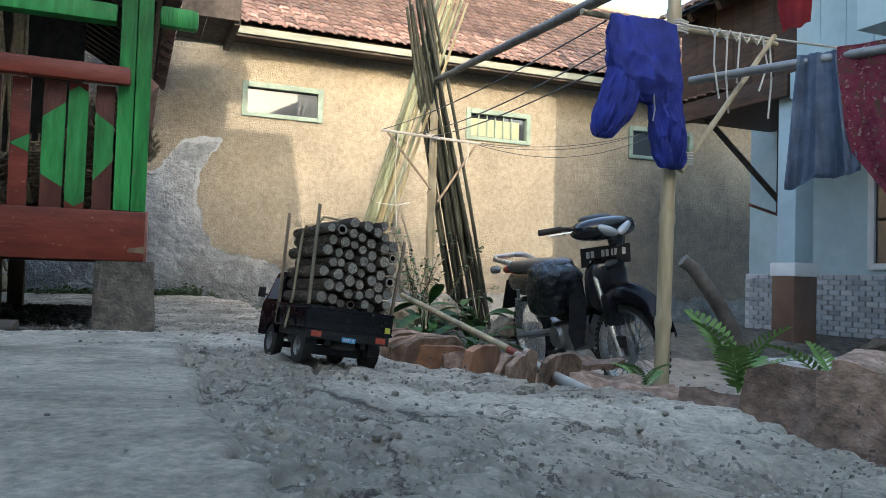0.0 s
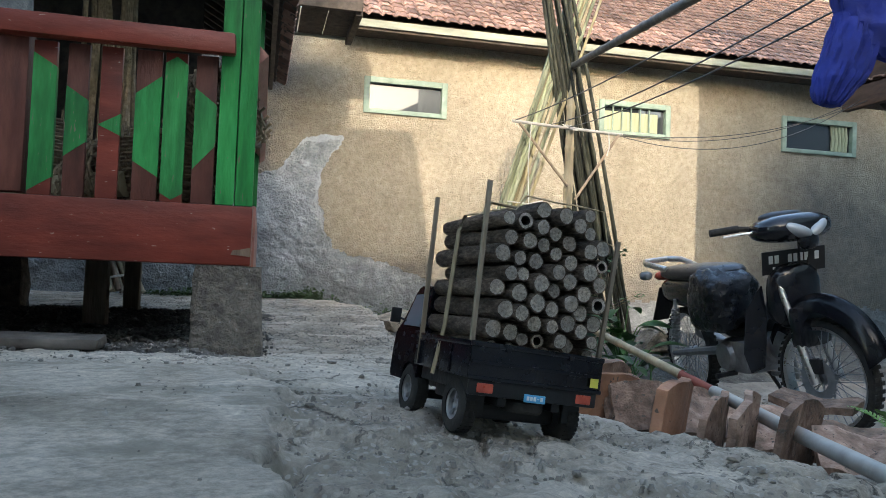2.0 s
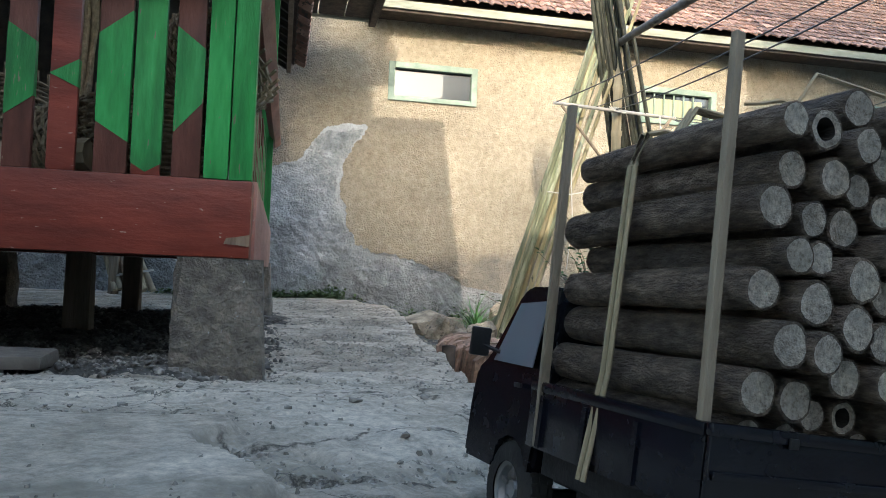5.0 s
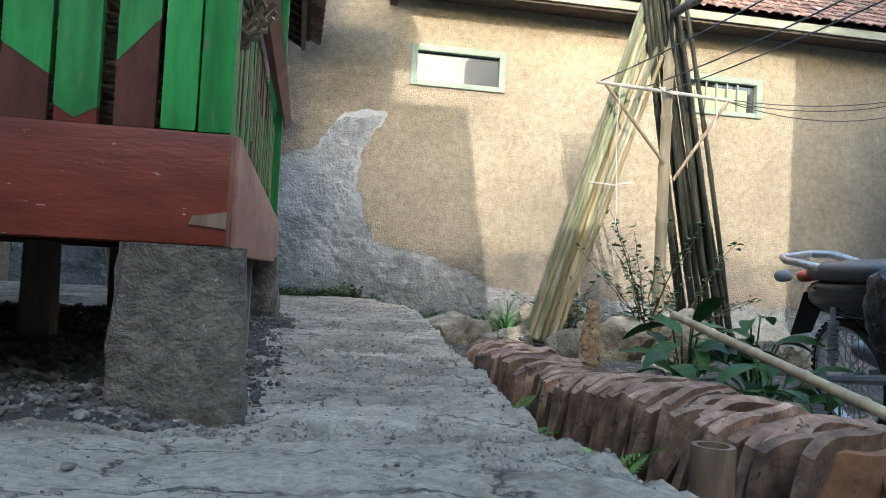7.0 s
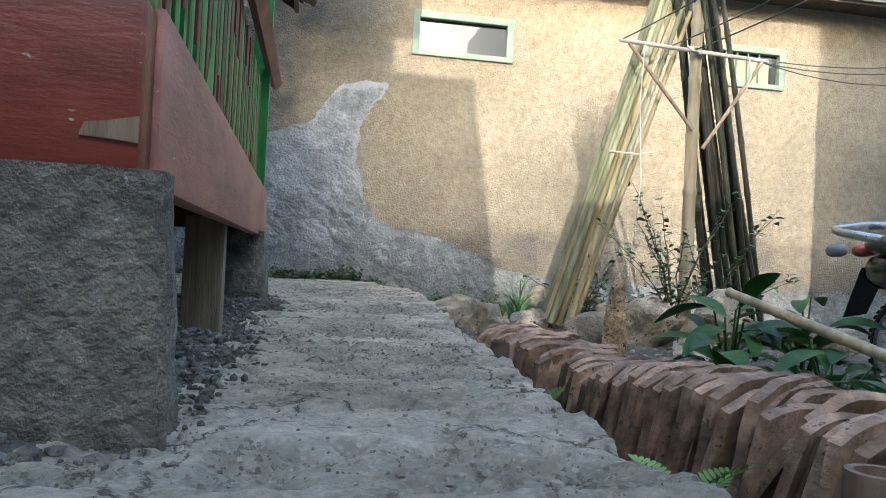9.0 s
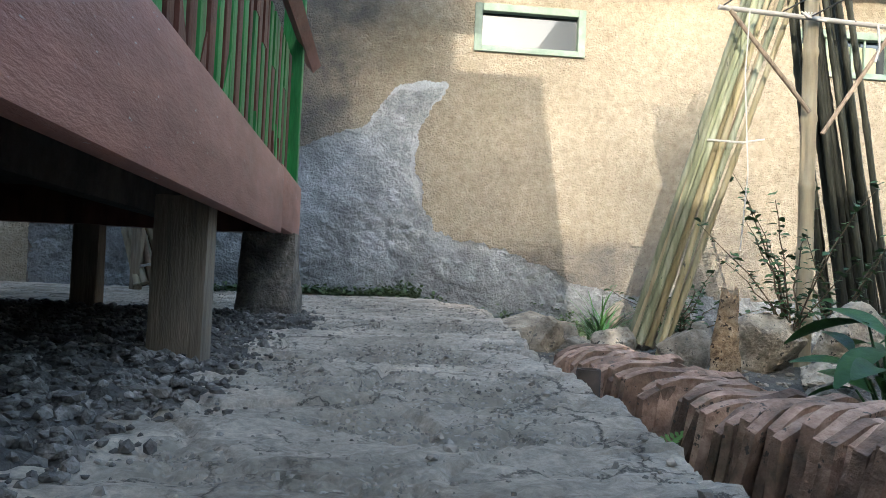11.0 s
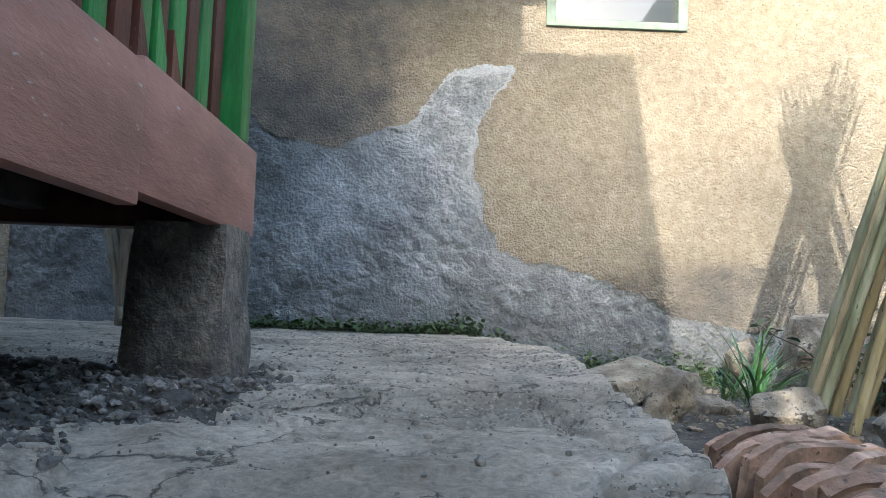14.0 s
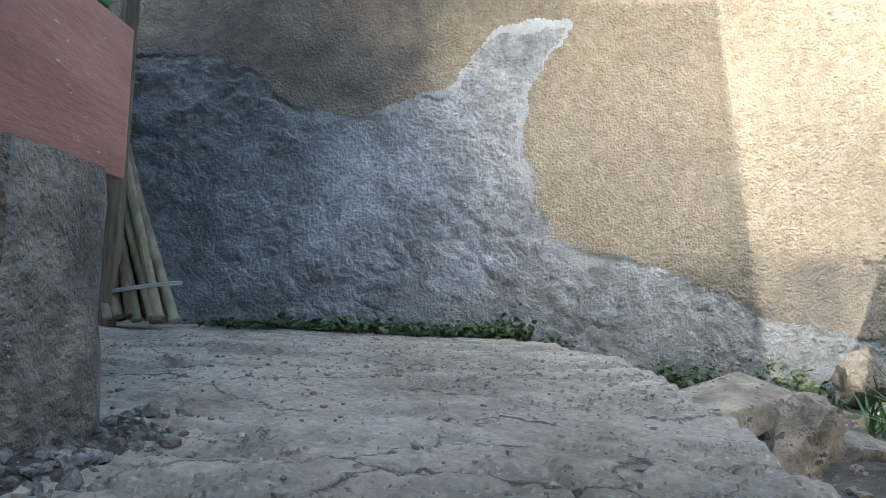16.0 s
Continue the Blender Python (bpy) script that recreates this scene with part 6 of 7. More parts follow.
def hang(name, rows, material, label, fold=0.012, nf=9.0, seed=0, thick=0.008, group=""):
    """A hanging cloth from rows of (left point, right point) from top to bottom, with folds."""
    b = bmesh.new()
    n, nr = 34, len(rows)
    sub = 6
    R = []
    for i in range((nr - 1) * sub + 1):
        f = i / sub
        k = min(int(f), nr - 2)
        u = f - k
        u = u * u * (3 - 2 * u)
        R.append((Vector(rows[k][0]).lerp(Vector(rows[k + 1][0]), u), Vector(rows[k][1]).lerp(Vector(rows[k + 1][1]), u)))
    grid = []
    for i, (l, r) in enumerate(R):
        f = i / (len(R) - 1)
        a, _ = frame_of(r - l)
        nrm = Vector((0, 0, 1)).cross((r - l).normalized())
        ring = []
        for q in range(n + 1):
            s = q / n
            amp = fold * (0.35 + 0.9 * f)
            w = math.sin(s * nf * 2 + 1.2 * math.sin(f * 2.2 + seed)) + 0.5 * math.sin(s * nf * 4.7 + f * 3 + seed * 2)
            p = l.lerp(r, s) + nrm * (amp * w)
            p.z += 0.01 * math.sin(s * 9 + seed) * (f ** 3)
            ring.append(b.verts.new(p))
        grid.append(ring)
    for r0, r1 in zip(grid, grid[1:]):
        for q in range(n):
            b.faces.new((r0[q], r0[q + 1], r1[q + 1], r1[q]))
    bmesh.ops.solidify(b, geom=b.faces[:], thickness=thick)
    bmesh.ops.recalc_face_normals(b, faces=b.faces)
    return b


def puffy(rows, seed, fold=0.16, n=64, sub=14):
    """A gathered cloth tube from rows of (x, y, z, half width, half depth), creased as it hangs."""
    b = bmesh.new()
    rings = []
    for i in range((len(rows) - 1) * sub + 1):
        f = i / sub
        k = min(int(f), len(rows) - 2)
        u = f - k
        u = u * u * (3 - 2 * u)
        x, y, z, hw, hd = [rows[k][c] + (rows[k + 1][c] - rows[k][c]) * u for c in range(5)]
        ring = []
        for q in range(n):
            a = 2 * math.pi * q / n
            p = Vector((math.cos(a), math.sin(a), z * 5))
            w = abs(noise.noise(Vector((p.x * 2.2 + seed, p.y * 2.2, z * 7 + p.x * 2)))) + 0.6 * abs(noise.noise(Vector((p.x * 5 + seed, p.y * 5, z * 13 - p.x * 3))))
            m = 1 + fold * (0.5 - 1.6 * w)
            ring.append(b.verts.new((x + hw * math.cos(a) * (1 + 0.4 * (m - 1)), y + hd * math.sin(a) * m - (1 - m) * 0.02 * math.sin(a), z + 0.012 * noise.noise(p * 2))))
        rings.append(ring)
    for r0, r1 in zip(rings, rings[1:]):
        for q in range(n):
            b.faces.new((r0[q], r0[(q + 1) % n], r1[(q + 1) % n], r1[q]))
    b.faces.new(rings[0][::-1])
    b.faces.new(rings[-1])
    bmesh.ops.recalc_face_normals(b, faces=b.faces)
    return b


tr = thing("trousers", "royal blue jersey trousers hanging from the rack", "trousers")
part("waist", puffy([(1.955, 2.88, 1.43, 0.165, 0.02), (1.952, 2.877, 1.36, 0.18, 0.032), (1.95, 2.872, 1.26, 0.183, 0.05), (1.957, 2.868, 1.16, 0.182, 0.058), (1.965, 2.866, 1.1, 0.165, 0.045), (1.97, 2.866, 1.075, 0.09, 0.02)], 1, 0.34), M_BLUECLOTH, tr)
part("trouser_leg", puffy([(1.862, 2.87, 1.2, 0.088, 0.045), (1.832, 2.87, 1.08, 0.094, 0.056), (1.795, 2.87, 0.99, 0.085, 0.055), (1.772, 2.87, 0.94, 0.066, 0.045), (1.762, 2.87, 0.917, 0.05, 0.03), (1.762, 2.87, 0.91, 0.04, 0.02)], 2, 0.34), M_BLUECLOTH, tr)
part("trouser_leg", puffy([(2.058, 2.87, 1.2, 0.082, 0.045), (2.068, 2.87, 1.06, 0.08, 0.052), (2.08, 2.87, 0.93, 0.085, 0.055), (2.095, 2.87, 0.85, 0.077, 0.048), (2.1, 2.87, 0.815, 0.06, 0.03), (2.1, 2.87, 0.808, 0.045, 0.02)], 3, 0.34), M_BLUECLOTH, tr)
b = bmesh.new()
tube(b, [(1.965, 2.845, 1.12), (1.968, 2.82, 1.1), (1.975, 2.82, 1.04), (1.97, 2.825, 0.99)], 0.003, 6)
part("drawstring", b, M_ROPE, tr, "pale drawstring")
dress = hang("dress", [((2.5, 2.58, 1.275), (2.585, 2.44, 1.275)), ((2.48, 2.58, 1.1), (2.6, 2.42, 1.1)), ((2.46, 2.58, 0.9), (2.62, 2.4, 0.9)), ((2.44, 2.58, 0.74), (2.63, 2.38, 0.8)), ((2.44, 2.58, 0.72), (2.63, 2.38, 0.785))], M_GREYCLOTH, "", 0.026, 7, 4)
solo("dress", dress, M_GREYCLOTH, "grey-blue cotton dress draped over the steel rail", "dress")
bat = hang("batik_cloth", [((2.575, 2.45, 1.285), (2.86, 1.9, 1.3)), ((2.58, 2.44, 1.05), (2.87, 1.89, 1.0)), ((2.6, 2.4, 0.86), (2.88, 1.88, 0.8)), ((2.66, 2.3, 0.7), (2.89, 1.88, 0.6))], M_BATIK, "", 0.018, 7, 5)
solo("batik_cloth", bat, M_BATIK, "maroon patterned batik cloth hanging on the steel rail", "cloth")
red = hang("red_cloth", [((3.0, 3.2, 1.95), (3.12, 3.1, 1.95)), ((3.0, 3.2, 1.75), (3.13, 3.1, 1.78)), ((3.02, 3.18, 1.62), (3.12, 3.1, 1.66))], M_REDCLOTH, "", 0.01, 4, 6)
solo("red_cloth", red, M_REDCLOTH, "dark red cloth pegged on the overhead line", "cloth")


def wire(p0, p1, sag, label="thin dark wire strung from the post", r=0.0038, material=M_WIRE):
    b = bmesh.new()
    p0, p1 = Vector(p0), Vector(p1)
    tube(b, [p0.lerp(p1, q / 16) - Vector((0, 0, sag * 4 * (q / 16) * (1 - q / 16))) for q in range(17)], r, 6)
    solo("line_wire", b, material, label, "wire", group="wires strung from the post")


for p0, p1, sg in (((2.08, 6.98, 1.66), (1.77, 2.88, 1.4), 0.05), ((2.4, 6.98, 1.65), (1.8, 2.88, 1.3), 0.06), ((2.56, 6.98, 1.64), (1.86, 2.88, 1.26), 0.05), ((2.8, 6.99, 1.63), (6.0, 7.75, 2.32), 0.22), ((2.95, 6.99, 1.62), (6.0, 7.6, 2.33), 0.3), ((3.04, 6.99, 1.62), (6.0, 7.5, 2.3), 0.16)):
    wire(p0, p1, sg)
wire((2.16, 2.93, 1.46), (5.4, 3.1, 1.75), 0.05, "pale washing line tied to the pole", 0.006, M_ROPE)
wire((2.16, 2.93, 1.95), (5.4, 3.6, 2.2), 0.05, "pale washing line tied to the pole", 0.006, M_ROPE)

# ---- garden rocks, stump and stubs ----
rr = random.Random(31)
for (x, y, z, sx, sy, sz, sd) in ((1.84, 6.8, -0.1, 0.17, 0.15, 0.15, 1), (1.62, 7.1, -0.1, 0.14, 0.13, 0.13, 2), (2.33, 6.95, -0.08, 0.24, 0.2, 0.2, 3), (2.55, 6.55, -0.02, 0.24, 0.2, 0.19, 4),
                                  (1.95, 5.75, -0.2, 0.14, 0.13, 0.11, 5), (2.2, 6.2, -0.16, 0.12, 0.12, 0.1, 6), (1.36, 7.62, -0.13, 0.16, 0.13, 0.13, 7), (2.55, 8.9, -0.02, 0.34, 0.25, 0.26, 8),
                                  (1.98, 7.75, -0.1, 0.16, 0.15, 0.15, 9), (1.68, 8.35, -0.16, 0.17, 0.14, 0.16, 10), (1.66, 7.92, -0.2, 0.17, 0.15, 0.12, 11), (2.5, 9.75, -0.12, 0.22, 0.2, 0.2, 12),
                                  (2.1, 8.6, -0.22, 0.2, 0.16, 0.15, 13), (2.75, 7.9, -0.1, 0.2, 0.18, 0.16, 14), (1.3, 8.3, -0.16, 0.1, 0.09, 0.08, 15), (2.9, 7.0, -0.08, 0.16, 0.15, 0.14, 16), (2.3, 7.6, -0.12, 0.2, 0.16, 0.13, 17), (3.1, 6.4, -0.12, 0.2, 0.18, 0.16, 18)):
    b = bmesh.new()
    rock(b, (0, 0, 0), (sx * 0.98, sy * 0.98, sz * 1.0), sd, 4, 0.12)
    solo("garden_rock", b, M_ROCK, "pale angular boulder lying in the garden bed", "rock", pose(x, y, z, 0, 0, rr.uniform(0, 360)), "rocks of the garden bed")
b = bmesh.new()
vs = box(b, (-0.2, -0.14, -0.05), (0.2, 0.14, 0.035), 0.012, 0.03)
solo("slab_stone", b, M_ROCK, "flat broken slab tilted at the lane's edge", "rock", pose(1.36, 8.12, -0.09, 6, -14, 32), "rocks of the garden bed")
b = bmesh.new()
n = 16
rings = []
for i in range(13):
    f = i / 12
    ring = []
    for k in range(n):
        a = 2 * math.pi * k / n
        p = Vector((math.cos(a), math.sin(a), f * 3))
        r0 = (0.07 - 0.04 * f ** 1.4) * (1 + 0.3 * noise.noise(p * 1.4) + 0.22 * noise.noise(p * 4.5))
        zt = -0.28 + f * 0.47 + (0.05 * noise.noise(p * 2.5) if i == 12 else 0)
        ring.append(b.verts.new((r0 * math.cos(a) * 1.1 + 0.02 * f, r0 * math.sin(a) * 0.8, zt)))
    rings.append(ring)
for r0, r1 in zip(rings, rings[1:]):
    for k in range(n):
        b.faces.new((r0[k], r0[(k + 1) % n], r1[(k + 1) % n], r1[k]))
b.faces.new(rings[-1])
solo("rotten_stump", b, M_STUMP, "rotten pale stump standing among the rocks", "stump", pose(1.83, 6.34, 0.0))


def stub(x, y, z0, z1, r, label, material):
    t = thing("bamboo_stub", label, "bamboo stub", pose(x, y, 0))
    b = bmesh.new()
    lathe(b, [(r * 0.96, z0), (r, z1 - 0.01), (r * 0.97, z1), (r * 0.72, z1), (r * 0.7, z1 - 0.06), (0.001, z1 - 0.06)], 20)
    part("culm_wall", b, material, t)


stub(0.985, 5.42, -0.36, -0.05, 0.036, "dark cut bamboo stub in the gutter", M_DARKWOOD)
stub(0.9, 3.3, -0.36, 0.03, 0.04, "old cut bamboo stub in the gutter", M_STAKEBROWN)

# ---- loose roof tiles edging the lane ----
def edge_tile_mesh(seed, w=0.37, h=0.3, t=0.021, material=M_OLDTILE):
    rs4 = random.Random(seed)
    b = bmesh.new()
    nx, nz = 12, 6
    F, B = [], []
    cut = rs4.uniform(0.02, 0.07)
    for i in range(nx + 1):
        u = i / nx
        for j in range(nz + 1):
            v = j / nz
            x = (u - 0.5) * w
            top = h - cut * max(0, abs(u - 0.5) * 2 - 0.55) ** 1.5 * 3 - 0.012 * abs(noise.noise(Vector((u * 4, seed, 0))))
            z = v * top
            c = 0.011 * math.sin(u * math.pi * 2 + seed) + 0.006 * noise.noise(Vector((u * 5, v * 4, seed)))
            F.append(b.verts.new((x + 0.006 * noise.noise(Vector((v * 5, seed, 3))), c, z)))
            B.append(b.verts.new((x, c + t, z)))
    def at(L, i, j):
        return L[i * (nz + 1) + j]
    for i in range(nx):
        for j in range(nz):
            b.faces.new((at(F, i, j), at(F, i + 1, j), at(F, i + 1, j + 1), at(F, i, j + 1)))
            b.faces.new((at(B, i, j), at(B, i, j + 1), at(B, i + 1, j + 1), at(B, i + 1, j)))
        b.faces.new((at(F, i, nz), at(F, i + 1, nz), at(B, i + 1, nz), at(B, i, nz)))
        b.faces.new((at(F, i, 0), at(B, i, 0), at(B, i + 1, 0), at(F, i + 1, 0)))
    for j in range(nz):
        b.faces.new((at(F, 0, j), at(F, 0, j + 1), at(B, 0, j + 1), at(B, 0, j)))
        b.faces.new((at(F, nx, j), at(B, nx, j), at(B, nx, j + 1), at(F, nx, j + 1)))
    bmesh.ops.bevel(b, geom=[e for e in b.edges if e.calc_face_angle(0) > 1.2], offset=0.004, segments=1, affect="EDGES")
    return to_mesh("edging_tile", b, material)


tile_meshes = [edge_tile_mesh(s) for s in range(6)]
row_meshes = [edge_tile_mesh(s, 0.37, 0.4, 0.025) for s in range(6, 12)]
front_tile = edge_tile_mesh(21, 0.4, 0.3, 0.03, M_NEWTILE)
te = random.Random(77)


def edge_tile(m, label="old clay roof tile set on edge beside the lane"):
    ob = new("edging_tile", tile_meshes[te.randrange(6)])
    ob.matrix_world = m
    return tagged(ob, label, "roof tile", "roof tiles edging the lane")


y = 3.42
while y < 6.75:
    top = float(np.interp(y, [3.3, 4.2, 4.8, 5.4, 6.75], [0.04, 0.03, -0.03, -0.06, -0.08]))
    cx = float(np.interp(y, [3.3, 4.0, 4.6, 6.0, 6.7], [1.22, 1.24, 1.25, 1.28, 1.32]))
    lean = te.uniform(9, 20) if te.random() > 0.08 else te.uniform(26, 38)
    edge_tile(pose(cx + te.uniform(-0.022, 0.022), y, top - 0.4 * math.cos(radians(lean)) + te.uniform(-0.03, 0.014), lean, te.uniform(-3.5, 3.5), te.uniform(12, 30))).data = row_meshes[te.randrange(6)]
    y += te.uniform(0.03, 0.045)
for (x, yy, z, rx, ry, rz, k, me) in ((1.235, 3.34, -0.19, 10, 3, 2, 0.7, front_tile), (1.17, 2.74, -0.22, 8, 4, 50, 0.98, front_tile), (1.24, 2.64, -0.22, 6, 2, 48, 0.9, tile_meshes[2]), (1.16, 2.4, -0.17, 6, -3, 46, 0.84, tile_meshes[3]), (1.25, 2.36, -0.17, 10, 3, 38, 0.84, tile_meshes[4])):
    edge_tile(pose(x, yy, z, rx, ry, rz) @ Matrix.Scale(k, 4), "large clay roof tile leaning at the row's end").data = me
# tumbled tiles by the near edge
for (x, yy, z, rx, ry, rz) in ((1.24, 1.36, -0.02, -22, 3, -62), (1.3, 1.2, -0.02, -16, -3, -60), (1.28, 1.03, -0.02, -14, 4, -66), (1.34, 0.9, -0.02, -20, 0, -62), (1.36, 1.22, 0.15, -84, 4, -64),
                               (1.3, 1.62, -0.05, -58, 6, -40), (1.34, 1.82, -0.06, -66, 3, -35), (1.4, 2.02, -0.06, -70, -6, -20), (1.36, 2.2, -0.07, -66, 5, -28), (1.45, 2.36, -0.06, -72, 3, -40), (1.42, 2.55, -0.09, -60, 3, -15),
                               (1.5, 2.75, -0.1, -74, 4, -30), (1.44, 2.92, -0.12, -56, -2, -12), (1.48, 3.08, -0.14, -44, 2, -6), (1.36, 3.2, -0.16, -30, 2, -2), (1.36, 3.27, -0.17, -26, 2, 3), (1.62, 2.75, 0.0, -86, 3, -52)):
    edge_tile(pose(x, yy, z, rx, ry, rz) @ Matrix.Diagonal((0.62, 1.0, 0.6, 1)), "broken clay roof tile tumbled at the lane's edge")
b = bmesh.new()
tube(b, [(1.42, 2.92, 0.012), (1.25, 2.35, 0.01), (1.06, 1.7, 0.015)], 0.018, 14)
solo("white_pipe", b, M_PVC, "dirty white pipe lying along the lane's edge", "pipe")
b = bmesh.new()
rod = thing("bamboo_rod", "bamboo rod with a rust-red end laid over the tiles", "bamboo rod")
bamboo(b, (1.56, 4.78, 0.2), (1.835, 3.823, -0.05), 0.015, 0.02, 5, 12)
part("culm", b, M_BAMBOO, rod)
b = bmesh.new()
bamboo(b, (1.834, 3.825, -0.0495), (2.0, 3.25, -0.2), 0.0205, 0.022, 2, 12)
part("painted_end", b, M_RUST, rod, "rust-red painted end")
for (x, y, z, rz, material, label) in ((1.85, 4.35, -0.36, 12, M_PINKCUP, "crushed white plastic cup in the gutter"), (1.97, 4.2, -0.36, 40, M_REDCUP, "small red and white plastic tub by the tiles")):
    b = bmesh.new()
    lathe(b, [(0.001, 0.0), (0.035, 0.0), (0.045, 0.09), (0.048, 0.092), (0.044, 0.088), (0.033, 0.006), (0.001, 0.006)], 18)
    solo("plastic_cup", b, material, label, "cup", pose(x, y, ground_at(x, y) + 0.01, 6, 4, rz))

# ---- plants ----
def leaf_blade(b, m, l, w, droop=0.3, n=7, fold=0.25):
    """A pointed blade along +y, folded at its midrib."""
    rows = []
    for i in range(n + 1):
        f = i / n
        ww = w * math.sin(math.pi * min(1, f * 0.93 + 0.04)) ** 0.8
        z = l * (0.25 * f - droop * f * f)
        rows.append([b.verts.new(m @ Vector((-ww, l * f, z + ww * fold))), b.verts.new(m @ Vector((0, l * f, z))), b.verts.new(m @ Vector((ww, l * f, z + ww * fold)))])
    for r0, r1 in zip(rows, rows[1:]):
        for q in range(2):
            b.faces.new((r0[q], r0[q + 1], r1[q + 1], r1[q]))


pr = random.Random(12)


def broad_plant(x, y, z, n, size, label):
    t = thing("broadleaf_plant", label, "plant", pose(x, y, z))
    for q in range(n):
        az = pr.uniform(0, 360)
        h = pr.uniform(0.08, 0.42) * size
        lean = pr.uniform(0.02, 0.16)
        tip = Vector((math.sin(radians(-az)) * lean, math.cos(radians(az)) * lean, h))
        b = bmesh.new()
        tube(b, [(0, 0, 0), tip * 0.5 + Vector((0, 0, h * 0.1)), tip], [0.007, 0.005, 0.004], 6)
        leaf_blade(b, Matrix.Translation(tip) @ pose(0, 0, 0, pr.uniform(-15, 35), pr.uniform(-20, 20), az), pr.uniform(0.16, 0.3) * size, pr.uniform(0.032, 0.055) * size, pr.uniform(0.25, 0.6))
        bmesh.ops.solidify(b, geom=[f for f in b.faces if len(f.verts) == 4], thickness=0.001)
        part("leaf", b, M_LEAF, t)


broad_plant(2.0, 5.5, -0.3, 22, 1.05, "broad-leaved green garden plant beside the tiles")
broad_plant(2.25, 5.2, -0.36, 20, 1.0, "broad-leaved green garden plant beside the tiles")
broad_plant(2.45, 5.65, -0.25, 16, 1.0, "broad-leaved green garden plant beside the tiles")
broad_plant(1.75, 4.9, -0.38, 14, 0.9, "broad-leaved green garden plant beside the tiles")
broad_plant(2.0, 4.4, -0.4, 14, 0.8, "broad-leaved green garden plant beside the tiles")


def grass_clump(x, y, z, n, l, label):
    b = bmesh.new()
    for q in range(n):
        az = pr.uniform(0, 360)
        leaf_blade(b, pose(pr.uniform(-0.03, 0.03), pr.uniform(-0.03, 0.03), 0, pr.uniform(30, 75), 0, az), l * pr.uniform(0.5, 1.1), 0.0042, pr.uniform(0.3, 0.75), 8)
    solo("grass_clump", b, M_LEAF, label, "grass", pose(x, y, z), kind="stuff")


grass_clump(1.62, 7.4, -0.12, 46, 0.36, "arching green grass clump among the rocks")
grass_clump(1.75, 8.0, -0.16, 26, 0.22, "arching green grass clump among the rocks")
grass_clump(2.35, 8.4, -0.16, 26, 0.22, "arching green grass clump among the rocks")


def frond(b, m, l, n=16, w=0.0):
    w = w or l * 0.24
    pts = []
    for i in range(n + 1):
        f = i / n
        pts.append(m @ Vector((0, l * f, l * (0.45 * f - 0.6 * f * f))))
    tube(b, pts, [0.003 * (1 - 0.7 * i / n) for i in range(n + 1)], 5)
    for i in range(1, n):
        f = i / n
        ln = w * math.sin(math.pi * (f * 0.85 + 0.12))
        for s in (-1, 1):
            leaf_blade(b, Matrix.Translation(pts[i]) @ m.to_3x3().to_4x4() @ pose(0, 0, 0, 5, 0, s * 62), ln, 0.024 * l, 0.3, 4, 0.1)


def fern(x, y, z, n, l, label):
    t = thing("fern", label, "fern", pose(x, y, z))
    for q in range(n):
        b = bmesh.new()
        frond(b, pose(0, 0, 0, pr.uniform(25, 65), pr.uniform(-15, 15), q * 360 / n + pr.uniform(-25, 25)), l * pr.uniform(0.7, 1.15))
        part("frond", b, M_FERN, t)


fern(1.98, 2.32, -0.06, 7, 0.34, "bright green fern growing by the washing pole")
fern(2.25, 2.15, -0.08, 6, 0.32, "bright green fern growing by the washing pole")
fern(1.75, 2.55, -0.08, 4, 0.17, "bright green fern growing by the washing pole")
fern(0.98, 4.75, -0.3, 5, 0.2, "small fern growing in the gutter")
fern(1.0, 5.0, -0.3, 5, 0.18, "small fern growing in the gutter")
fern(0.9, 3.78, -0.22, 6, 0.2, "small fern growing in the gutter")


def shrub(x, y, z, n, h, label, seed):
    q0 = random.Random(seed)
    t = thing("shrub", label, "shrub", pose(x, y, z))
    st, lf = bmesh.new(), bmesh.new()
    for q in range(n):
        az, ln = q0.uniform(0, 6.28), q0.uniform(0.12, 0.5)
        hh = h * q0.uniform(0.45, 1.0)
        pts = []
        for i in range(9):
            f = i / 8
            pts.append(Vector((math.cos(az) * ln * f ** 1.6 + q0.uniform(-0.015, 0.015), math.sin(az) * ln * f ** 1.6 + q0.uniform(-0.015, 0.015), hh * f)))
        tube(st, pts, [0.006 * (1 - 0.7 * i / 8) for i in range(9)], 5)
        for i in range(2, 9):
            for k in range(4):
                a2 = q0.uniform(0, 360)
                leaf_blade(lf, Matrix.Translation(pts[i] + Vector((0, 0, q0.uniform(-0.03, 0.03)))) @ pose(0, 0, 0, q0.uniform(-20, 40), q0.uniform(-30, 30), a2), q0.uniform(0.03, 0.06), q0.uniform(0.01, 0.018), 0.3, 3, 0.2)
    part("stem_growth", st, M_TWIG, t, kind="stuff")
    part("foliage", lf, M_SHRUB, t, kind="stuff")


shrub(2.42, 6.85, -0.1, 12, 1.0, "thin leggy green shrub round the bamboo post", 1)
shrub(2.72, 6.95, -0.1, 10, 0.7, "thin leggy green shrub round the bamboo post", 2)
shrub(2.15, 7.6, -0.15, 8, 0.45, "thin leggy green shrub behind the rocks", 3)

